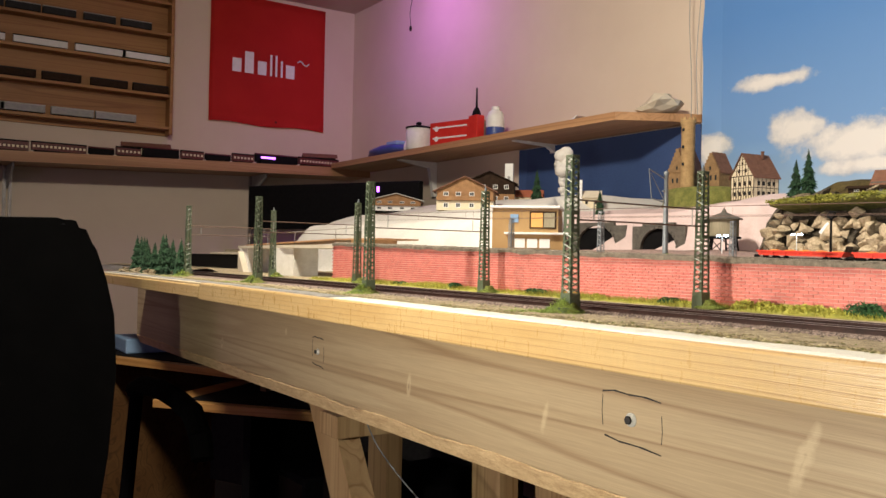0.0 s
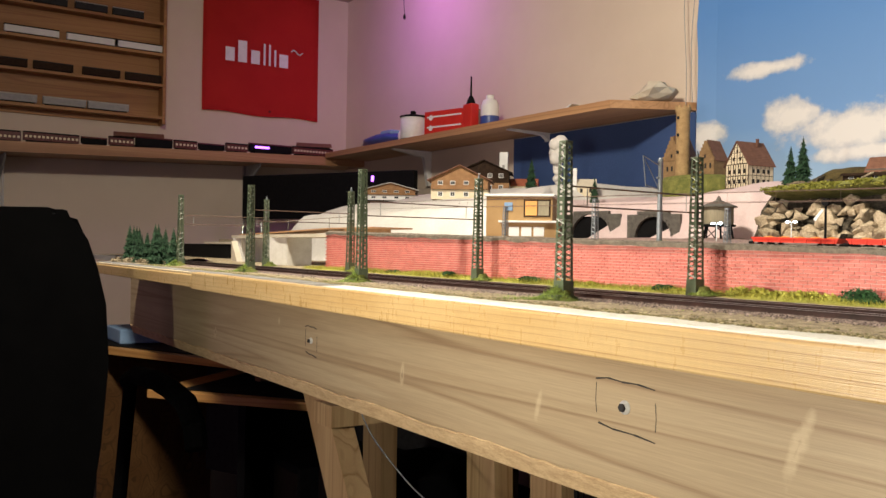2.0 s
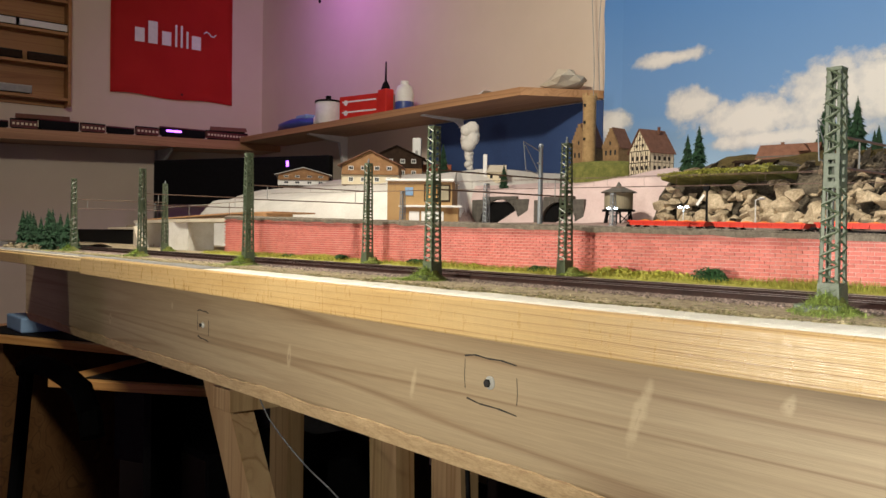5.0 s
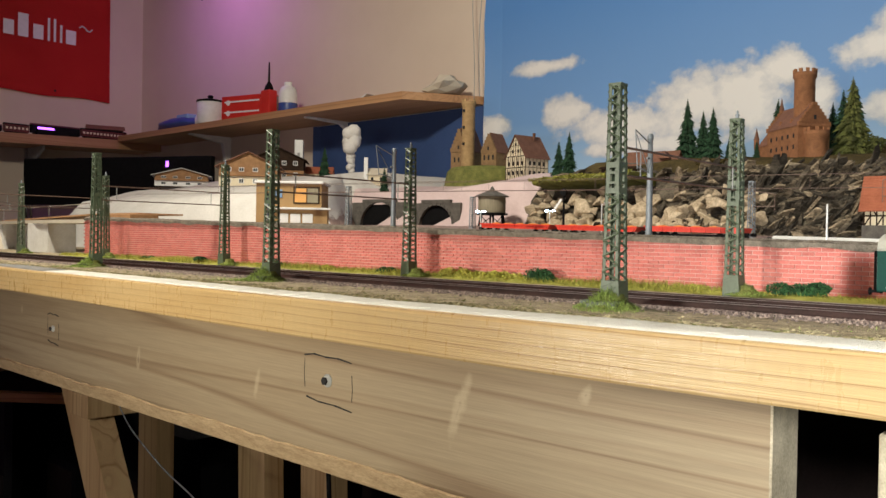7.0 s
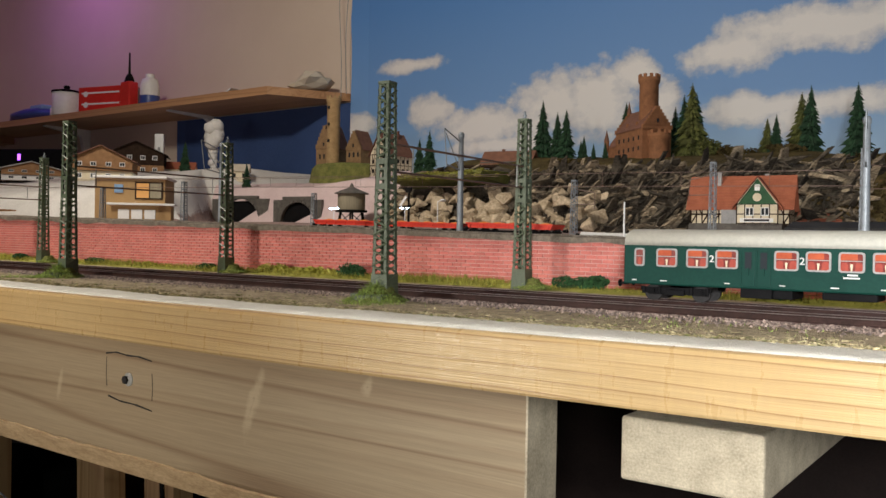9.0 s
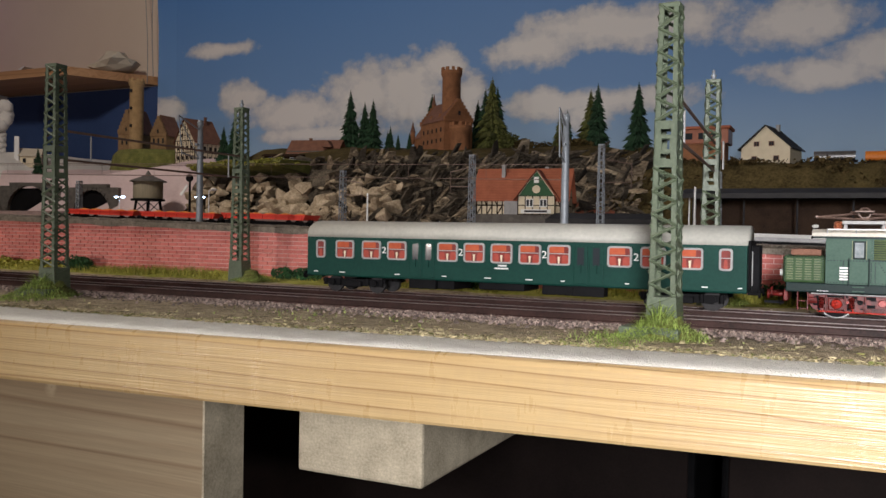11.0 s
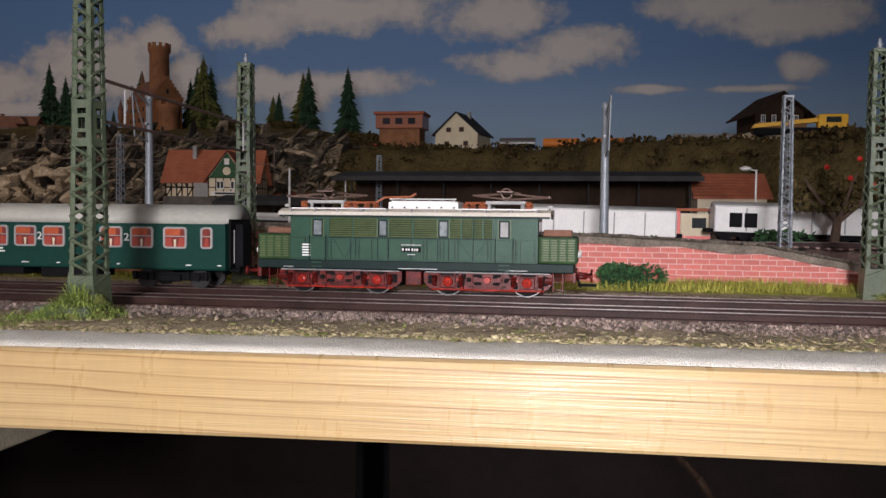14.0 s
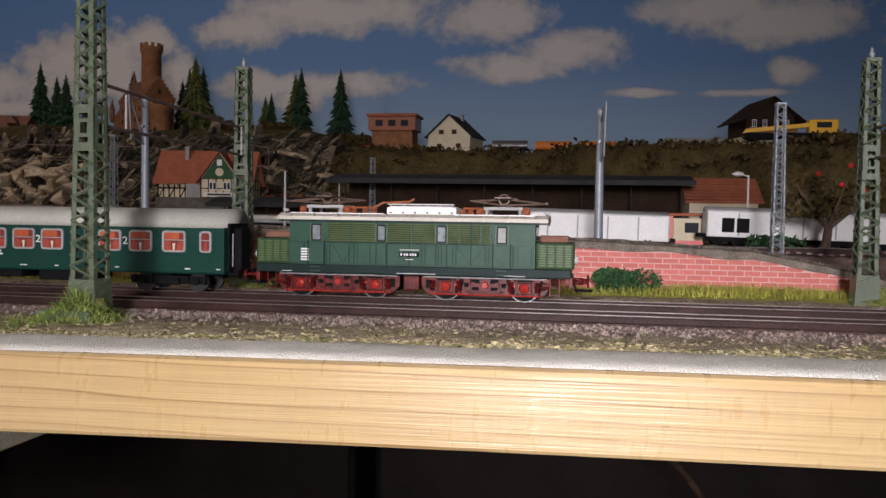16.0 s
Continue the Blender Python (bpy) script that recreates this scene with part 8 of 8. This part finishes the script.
blue_bag((-3.72, 3.10, 1.7285))
papers = thing("paper_sheets", (-2.28, 3.12, 1.7285), "loose white paper sheets lying on the shelf", "paper")
part("sheet", make(box, -0.16, 0.14, -0.09, 0.09, 0.0, 0.004), WHITE, papers)
part("curled_sheet", make(lambda bm: prism(bm, [(-0.10, 0.004), (0.16, 0.004), (0.19, 0.022), (0.185, 0.024), (0.14, 0.008), (-0.10, 0.006)], "y", -0.08, 0.08)), WHITE, papers)
clear_box = thing("clear_plastic_pack", (-1.77, 3.18, 1.7285), "crumpled clear plastic pack at the shelf end", "package")


def pack(bm):
    bmesh.ops.create_icosphere(bm, subdivisions=2, radius=1)
    for v in bm.verts:
        k = 1 + 0.55 * noise.noise(v.co * 3.1)
        v.co = Vector((v.co.x * 0.085 * k, v.co.y * 0.08 * k, max(0, 0.030 + (v.co.z + 0.5 * v.co.x) * 0.034 * k)))


part("wrapping", make(pack), CONCRETE, clear_box)


def hanging_cord(x, y, z0, z1, seed, label, bob=False):
    t = thing("hanging_cord", (x, y, z0), label, "cord", "cords")
    rnd = random.Random(seed)
    def cord(bm):
        n = 14
        prev = None
        for k in range(n + 1):
            cx, cz = 0.012 * math.sin(k * 0.7 + seed) * (1 - abs(k / n - 0.5)), (z1 - z0) * k / n
            ring = [bm.verts.new((cx + 0.0016 * math.cos(math.tau * i / 6), 0.0016 * math.sin(math.tau * i / 6), cz)) for i in range(6)]
            if prev:
                for i in range(6):
                    bm.faces.new((prev[i], prev[(i + 1) % 6], ring[(i + 1) % 6], ring[i]))
            else:
                bm.faces.new(ring[::-1])
            prev = ring
        bm.faces.new(prev)
    part("cord_line", make(cord), GREYM if not bob else BLACKM, t)
    if bob:
        part("end_piece", make(lambda bm: lathe(bm, [(0.003, 0.02), (0.007, 0.012), (0.008, -0.004), (0.003, -0.012)], seg=10)), BLACKM, t)


hanging_cord(-1.685, 3.255, 1.70, 2.79, 1, "thin grey wire hanging beside the backdrop")
hanging_cord(-1.645, 3.250, 1.72, 2.79, 3, "thin grey wire hanging beside the backdrop")
hanging_cord(-3.70, 3.2, 2.48, 2.79, 2, "dark cord with end piece hanging from the ceiling", True)

screen = thing("black_screen", (-3.80, 2.76, 1.10), "large dark flat screen standing in the corner", "screen", turn=26)
part("panel", make(box, -0.60, 0.60, -0.02, 0.02, 0.20, 0.455, 0.006), BLACKM, screen)
part("stand", make(box, -0.10, 0.10, -0.03, 0.06, 0.0, 0.20, 0.01), BLACKM, screen)
part("foot_plate", make(box, -0.2, 0.2, -0.1, 0.1, -0.002, 0.012, 0.004), BLACKM, screen)
part("violet_light", make(box, 0.33, 0.345, -0.0225, -0.0195, 0.40, 0.43), VIOLETGLOW, screen, "tiny violet indicator")
side_board = thing("side_cabinet", (-3.75, 2.80, 0.0), "dark low cabinet in the room corner", "cabinet")
part("body", make(box, -0.8, 0.6, -0.32, 0.45, 0, 1.098, 0.004), DARKGREY, side_board)


# ---- chair, desk and things under the table ----
def office_chair():
    t = thing("office_chair", (-1.05, 0.72, 0), "black upholstered office chair with curved arms", "chair")
    def back(bm):
        pts = [(-0.34, 0.42), (-0.36, 0.95 - 0.0), (-0.30, 1.19), (0.185, 1.203), (0.215, 1.195), (0.235, 1.15), (0.252, 1.10), (0.266, 1.04), (0.272, 0.94), (0.262, 0.80), (0.235, 0.60), (0.20, 0.42)]
        prism(bm, pts, "x", -0.05, 0.05)
        bmesh.ops.bevel(bm, geom=list(bm.edges), offset=0.012, segments=2, affect="EDGES")
    part("backrest", make(back), CHAIRM, t, "tall black backrest")
    part("seat", make(box, -0.60, -0.03, -0.30, 0.22, 0.44, 0.54, 0.03), CHAIRM, t)
    def arm(bm):
        pts = [(-0.56, 0.455, 0.812), (-0.48, 0.455, 0.835), (-0.32, 0.452, 0.846), (-0.18, 0.448, 0.845), (-0.08, 0.446, 0.835), (-0.02, 0.444, 0.80), (0.0, 0.443, 0.76)]
        for a, b in zip(pts, pts[1:]):
            tube(bm, a, b, 0.022, 0.022, 10)
    part("armrest", make(arm), CHAIRM, t, "curved black armrest")
    part("arm_support", make(tube, (-0.54, 0.455, 0.81), (-0.42, 0.40, 0.50), 0.016, 0.016, 10), CHAIRM, t)
    part("arm_support", make(tube, (-0.42, 0.40, 0.50), (-0.30, 0.20, 0.47), 0.016, 0.016, 10), CHAIRM, t)
    part("gas_column", make(tube, (-0.3, 0, 0.08), (-0.3, 0, 0.45), 0.03, 0.03, 12), DARKGREY, t)
    for k in range(5):
        a = math.tau * k / 5
        lg = part("base_leg", make(tube, (-0.3, 0, 0.09), (-0.3 + 0.3 * math.cos(a), 0.3 * math.sin(a), 0.06), 0.02, 0.014, 8), CHAIRM, t)
        part("castor", make(tube, (-0.3 + 0.3 * math.cos(a), 0.3 * math.sin(a) - 0.02, 0.03), (-0.3 + 0.3 * math.cos(a), 0.3 * math.sin(a) + 0.02, 0.03), 0.03, 0.03, 12), CHAIRM, lg)


office_chair()


def desk(place, w, d, h, label, turn, sides):
    t = thing("wooden_desk", place, label, "desk", "desks", turn)
    part("desktop", make(box, 0, w, 0, d, h - 0.025, h, 0.002), DESKWOOD, t)
    # side and back panels coloured dark to stand in for under-table shade
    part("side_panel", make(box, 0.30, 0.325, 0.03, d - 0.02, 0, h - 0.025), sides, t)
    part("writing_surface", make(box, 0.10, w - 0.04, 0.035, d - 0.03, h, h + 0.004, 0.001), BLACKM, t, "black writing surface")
    part("side_panel", make(box, w - 0.085, w - 0.06, 0.03, d - 0.02, 0, h - 0.025), SHADEDWOOD, t)
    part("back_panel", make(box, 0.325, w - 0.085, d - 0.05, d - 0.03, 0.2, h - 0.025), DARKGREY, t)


desk((-3.05, 1.20, 0), 1.15, 0.60, 0.765, "orange brown wooden desk under the layout", 26, SHADEDWOOD)
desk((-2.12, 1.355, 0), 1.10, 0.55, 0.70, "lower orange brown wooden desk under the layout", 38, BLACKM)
towel = thing("blue_box", (-2.86, 1.44, 0.7695), "light blue box lying on the desk", "box")
part("carton", make(box, -0.10, 0.12, -0.02, 0.16, 0, 0.055, 0.006), LIGHTBLUE, towel)
part("dark_pouch", make(lambda bm: lathe(bm, [(0.03, 0.055), (0.034, 0.065), (0.02, 0.085), (0.006, 0.09)], (0.07, 0.09, 0), 12)), BLACKM, towel, "small dark pouch on top")
# the boxes under the layout are added fillers that keep the space behind black
for x, y, w, d, h, label in ((-2.05, 1.72, 0.24, 0.40, 0.48, "black computer case under the desk"), (-1.72, 1.74, 0.30, 0.40, 0.52, "black computer case under the desk"), (-1.0, 2.1, 0.75, 0.4, 0.98, "dark filler box for the shade under the layout"), (-0.22, 2.0, 0.80, 0.5, 0.99, "dark filler box for the shade under the layout"), (0.62, 1.95, 0.75, 0.5, 0.98, "dark filler box for the shade under the layout"), (1.40, 1.95, 0.9, 0.5, 0.98, "dark filler box for the shade under the layout")):
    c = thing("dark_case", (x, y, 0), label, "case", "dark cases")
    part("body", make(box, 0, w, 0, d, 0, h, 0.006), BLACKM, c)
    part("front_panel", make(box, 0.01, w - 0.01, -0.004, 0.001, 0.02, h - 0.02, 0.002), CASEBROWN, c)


def slack_cable(pts, label, material, r=0.0022):
    t = thing("power_cable", pts[0], label, "cable", "cables")
    o = Vector(pts[0])
    def run(bm):
        fine = []
        for i in range(len(pts) - 1):
            p0, p1 = Vector(pts[max(0, i - 1)]), Vector(pts[i])
            p2, p3 = Vector(pts[i + 1]), Vector(pts[min(len(pts) - 1, i + 2)])
            for k in range(6):
                u = k / 6
                fine.append(0.5 * ((2 * p1) + (p2 - p0) * u + (2 * p0 - 5 * p1 + 4 * p2 - p3) * u * u + (3 * p1 - p0 - 3 * p2 + p3) * u ** 3))
        fine.append(Vector(pts[-1]))
        for a, b in zip(fine, fine[1:]):
            tube(bm, a - o, b - o, r, r, 6)
    part("cable_run", make(run), material, t, smooth=True)


slack_cable([(-0.74, 1.34, 0.87), (-0.69, 1.34, 0.83), (-0.60, 1.35, 0.78), (-0.50, 1.36, 0.74), (-0.40, 1.38, 0.66), (-0.1, 1.5, 0.4), (0.0, 1.6, 0.01)], "thin grey cable hanging under the layout", MASTGREY, 0.0012)
slack_cable([(-0.40, 1.5, 1.08), (-0.38, 1.5, 0.8), (-0.35, 1.5, 0.4), (-0.3, 1.5, 0.01)], "dark cable hanging under the layout", BLACKM, 0.004)
slack_cable([(0.95, 1.5, 1.08), (0.94, 1.48, 1.0), (0.99, 1.47, 0.94), (1.05, 1.5, 0.8), (1.1, 1.5, 0.01)], "dark cable hanging under the layout", TIMBER, 0.003)


# ---- wooden bridge at the end of the ramp ----
def wooden_bridge():
    t = thing("bare_wood_bridge", (0, 0, 0), "unfinished pale wooden viaduct continuing the ramp", "bridge")
    part("deck", make(lambda bm: prism(bm, [(-0.92, 1.395), (-1.25, 1.40), (-1.70, 1.46), (-1.70, 1.54), (-1.25, 1.48), (-0.92, 1.475)], "z", 1.1635, 1.1705)), CONCRETE, t, "pale wooden deck")
    for x, y, w in ((-1.645, 1.455, 0.06), (-1.26, 1.405, 0.11), (-0.955, 1.398, 0.045)):
        part("pier", make(box, x - w / 2, x + w / 2, y, y + 0.06, 1.099, 1.1635, 0.001), PLASTER, t, "white wooden pier")
    part("brace", make(lambda bm: prism(bm, [(-1.645, 1.10), (-1.60, 1.10), (-1.645, 1.155)], "y", 1.44, 1.455)), CONCRETE, t)
    part("bent_sheet", make(lambda bm: prism(bm, [(-1.75, 1.172), (-1.55, 1.176), (-1.2, 1.184), (-1.0, 1.184), (-1.0, 1.187), (-1.2, 1.187), (-1.55, 1.179), (-1.75, 1.175)], "y", 1.50, 1.60)), SHELF, t, "thin brown sheet for the upper track")
    part("cork_block", make(box, -1.06, -0.97, 1.47, 1.53, 1.1705, 1.183, 0.001), CHALETWOOD, t)
    part("side_rail", make(tube, (-1.70, 1.47, 1.200), (-0.92, 1.41, 1.203), 0.0008, 0.0008, 6), STEEL, t)
    for x in (-1.6, -1.42, -1.2, -1.0):
        part("rail_post", make(tube, (x, 1.405 + max(0, -x - 1.2) * 0.12, 1.170), (x, 1.405 + max(0, -x - 1.2) * 0.12, 1.202), 0.0007, 0.0007, 6), STEEL, t)


wooden_bridge()
far_platform = thing("dark_platform", (-2.05, 1.62, 1.102), "long dark model platform with pale edge", "platform")
part("body", make(box, -0.55, 0.35, -0.05, 0.05, 0, 0.045, 0.002), BLACKM, far_platform)
part("edge_strip", make(box, -0.20, 0.35, -0.054, 0.05, 0.045, 0.052, 0.001), CONCRETE, far_platform)
for i, (x, y, rx) in enumerate(((-1.28, 1.13, 0.05), (-1.36, 1.12, 0.05), (-1.45, 1.11, 0.05), (-1.66, 1.48, 0.05), (-1.2, 1.15, 0.03))):
    leafy_bush((x, y, 1.1025), rx, 0.02, 0.012, 500, 90 + i, VERGE, "grey green tufts by the little fir wood", 0.003)


# ---- grass, tufts and loose stones beside the line ----
def strand(bm, x, y, z, length, rnd):
    """One bent fibre in two segments."""
    a = rnd.uniform(0, math.tau)
    dx, dy = math.cos(a), math.sin(a)
    w = 0.00014 * rnd.uniform(0.7, 1.4)
    bend, tip = length * rnd.uniform(0.15, 0.6), length * rnd.uniform(0.5, 1.5)
    rise = length * rnd.uniform(0.2, 0.75)
    sx, sy = -dy * w, dx * w
    v = [bm.verts.new(p) for p in ((x - sx, y - sy, z), (x + sx, y + sy, z), (x + dx * bend + sx, y + dy * bend + sy, z + rise * 0.75), (x + dx * bend - sx, y + dy * bend - sy, z + rise * 0.75), (x + dx * tip, y + dy * tip, z + rise * rnd.uniform(0.5, 1.2)))]
    bm.faces.new(v[:4])
    bm.faces.new((v[3], v[2], v[4]))


def mast_tufts():
    for i, x in enumerate(MAST_X):
        if x > 1.5:
            continue
        for y, sp in ((1.138, 1.0), (1.322, 0.8)):
            rnd = random.Random(500 + i * 7 + int(y * 100))
            t = thing("grass_tuft", (x, y, 1.1035), "bright green grass tuft round a mast foot", "grass", "mast tufts")
            part("mound", make(lambda bm: lathe(bm, [(0.017 * sp, -0.002), (0.013 * sp, 0.0022), (0.0085 * sp, 0.0050), (0.0066 * sp, 0.0085)], seg=14)), GRASSMAT, t)
            def blade_set(bm):
                for k in range(2000):
                    r = 0.018 * sp * rnd.random() ** 0.6
                    a = rnd.uniform(0, math.tau)
                    px, py = r * math.cos(a) * 1.1, r * math.sin(a) * (1.25 if y < 1.2 else 1.0) - (0.006 if y < 1.2 else 0)
                    up = max(0.0, 1 - r / (0.011 * sp))
                    strand(bm, px, py, max(-0.001, 0.0080 - r * 0.50) * sp, (0.0030 + 0.0080 * up) * sp * rnd.uniform(0.4, 1.25), rnd)
                if y < 1.2:
                    side = -1 if i % 2 else 1
                    for k in range(520):
                        px, py = side * abs(rnd.gauss(0.012, 0.011)), -0.010 - rnd.random() ** 1.4 * 0.040
                        strand(bm, px, py, -0.0006, rnd.uniform(0.002, 0.0065), rnd)
            part("blade_tuft", make(blade_set), GRASS, t)


mast_tufts()


def grass_strip(bm, y0, y1, n, h, rnd, keep):
    for _ in range(n):
        x = rnd.uniform(-0.95, 1.9)
        k = keep(x)
        if rnd.random() > k:
            continue
        blades(bm, x, x, y0, y1, 1.1030, 1, h * (0.5 + k), 1.0, rnd, 0.00045)


def patch(seed, lo):
    return lambda x: max(0.0, min(1.0, lo + 1.3 * noise.noise((x * 6.5, seed, 0))))


def turf_strip(bm):
    """Low uneven turf between the far line and the wall."""
    n = 560
    prev = None
    for i in range(n + 1):
        x = -0.95 + 2.9 * i / n
        w = 0.006 * noise.noise((x * 9, 8.0, 0)) + 0.003 * noise.noise((x * 40, 9.0, 0))
        row = []
        for k in range(7):
            y = 1.324 + w + (1.361 - 1.324 - w) * k / 6
            row.append(bm.verts.new((x, y, 1.1030 + (0.0022 + 0.0016 * noise.noise((x * 90, y * 90, 2))) * min(1, k / 1.5))))
        if prev:
            for a in range(6):
                bm.faces.new((prev[a], row[a], row[a + 1], prev[a + 1]))
        prev = row


solid("wall_turf", make(turf_strip), WALLGRASS, "pale green turf along the foot of the wall", "turf", kind="stuff", smooth=True)
solid("wall_grass", make(grass_strip, 1.326, 1.360, 26000, 0.0060, random.Random(1), patch(2.0, 0.62)), WALLGRASS, "green grass along the foot of the brick wall", "grass", kind="stuff")
solid("yellow_grass", make(grass_strip, 1.328, 1.358, 36000, 0.0062, random.Random(2), patch(7.0, 0.36)), GRASSY, "yellow green grass patches at the wall foot", "grass", kind="stuff")
solid("verge_grass", make(grass_strip, 1.102, 1.160, 3600, 0.0014, random.Random(3), patch(11.0, 0.25)), GRASS, "thin short grass on the near verge", "grass", kind="stuff")


def loose_stones(bm, rnd, n, place, smin, smax):
    for _ in range(n):
        x, y, z = place(rnd)
        s = rnd.uniform(smin, smax)
        pts = [Vector((rnd.uniform(0.5, 1), 0, 0)), Vector((-rnd.uniform(0.5, 1), rnd.uniform(-0.4, 0.4), 0)), Vector((0, rnd.uniform(0.5, 1), 0)), Vector((0, -rnd.uniform(0.5, 1), 0)), Vector((0, 0, rnd.uniform(0.4, 0.9)))]
        v = [bm.verts.new(Vector((x, y, z)) + p * s) for p in pts]
        for f in ((0, 2, 4), (2, 1, 4), (1, 3, 4), (3, 0, 4)):
            bm.faces.new([v[i] for i in f])


def near_edge(r):
    x = r.uniform(-1.2, 1.6)
    return x, 1.162 - abs(r.gauss(0, 0.014)) + 0.006, 1.1036


def between(r):
    x = r.uniform(-0.9, 1.6)
    return x, r.choice((1.211, 1.160, 1.262, 1.290)) + r.gauss(0, 0.006), 1.1036


def on_top(r):
    x = r.uniform(-0.9, 1.1)
    return x, 1.360 + abs(r.gauss(0, 0.010)), max(1.107, deck(x)) + 0.002


solid("verge_stones", make(loose_stones, random.Random(4), 26000, near_edge, 0.0007, 0.0018), STONEBITS, "loose ballast stones along the near line", "stones", kind="stuff")
solid("ballast_stones", make(loose_stones, random.Random(5), 12000, between, 0.0006, 0.0014), STONEBITS, "loose ballast stones between the lines", "stones", kind="stuff")
solid("wall_top_stones", make(loose_stones, random.Random(6), 9000, on_top, 0.0008, 0.0020), PALEGRAVEL, "gravel along the top of the brick wall", "stones", kind="stuff")


def moss_edge(bm, rnd, n):
    """Crumbly moss and turf clumps along the table edge."""
    for _ in range(n):
        x = rnd.uniform(-1.2, 1.6)
        w = soft_edge(x) + 0.032 + noise.noise((x * 11, 2.0, 0)) * 0.004 + noise.noise((x * 45, 3.0, 0)) * 0.003
        y = w + abs(rnd.gauss(0, 0.013))
        z = 1.1028
        s = rnd.uniform(0.0006, 0.0018)
        v = [bm.verts.new((x + rnd.uniform(-1, 1) * s, y + rnd.uniform(-1, 1) * s, z + rnd.uniform(-0.3, 1.0) * s)) for _ in range(4)]
        for f in ((0, 1, 2), (0, 2, 3), (1, 2, 3), (0, 1, 3)):
            bm.faces.new([v[i] for i in f])


solid("moss_crumbs", make(moss_edge, random.Random(14), 60000), MOSS, "crumbly tan moss along the table edge", "moss", kind="stuff")
solid("green_moss", make(moss_edge, random.Random(15), 9000), GRASSMAT, "green moss bits along the table edge", "moss", kind="stuff")


# ---- bricks of the retaining wall ----
def wall_bricks():
    course, wide, gap = 0.0034, 0.0098, 0.00055
    rnd = random.Random(8)
    def proto(w):
        bm = bmesh.new()
        h = course - gap
        e = 0.0002
        lo = [bm.verts.new(p) for p in ((0, 0, 0), (w, 0, 0), (w, 0, h), (0, 0, h))]
        hi = [bm.verts.new(p) for p in ((e, -0.0008, e), (w - e, -0.0008, e), (w - e, -0.0008, h - e), (e, -0.0008, h - e))]
        bm.faces.new(hi)
        for i in range(4):
            bm.faces.new((lo[i], lo[(i + 1) % 4], hi[(i + 1) % 4], hi[i]))
        return finish(bm, "brick", BRICKM)
    full = proto(wide - gap)
    rest_v, rest_f = [], []
    made = 0
    row = 0
    z = 1.1045
    while z < 1.170:
        x = -0.92 - (0.5 * wide if row % 2 else 0)
        while x < 1.085:
            top = max(1.106, deck(x + wide)) - 0.0022
            room = min(course - gap, top - z)
            if room > 0.0008 and x > -0.925:
                near = x > 0.80
                if near and made < 300:
                    ob = new("brick", full)
                    ob.parent = RETAINING
                    ob.location = (x, 1.3616 + rnd.uniform(-0.00015, 0.00015), z)
                    ob.scale = (1, 1, room / (course - gap))
                    made += 1
                else:
                    n = len(rest_v)
                    w, h, e, y = wide - gap, room, 0.0002, 1.3616 + rnd.uniform(-0.00015, 0.00015)
                    rest_v += [(x, y, z), (x + w, y, z), (x + w, y, z + h), (x, y, z + h), (x + e, y - 0.0008, z + e), (x + w - e, y - 0.0008, z + e), (x + w - e, y - 0.0008, z + h - e), (x + e, y - 0.0008, z + h - e)]
                    rest_f += [(n + 4, n + 5, n + 6, n + 7)] + [(n + i, n + (i + 1) % 4, n + 4 + (i + 1) % 4, n + 4 + i) for i in range(4)]
            x += wide
        z += course
        row += 1
    me = bpy.data.meshes.new("brickwork")
    me.from_pydata(rest_v, [], rest_f)
    me.materials.append(BRICKM)
    ob = new("brickwork", me)
    ob.parent = RETAINING
    tagged(ob, kind="stuff")


wall_bricks()
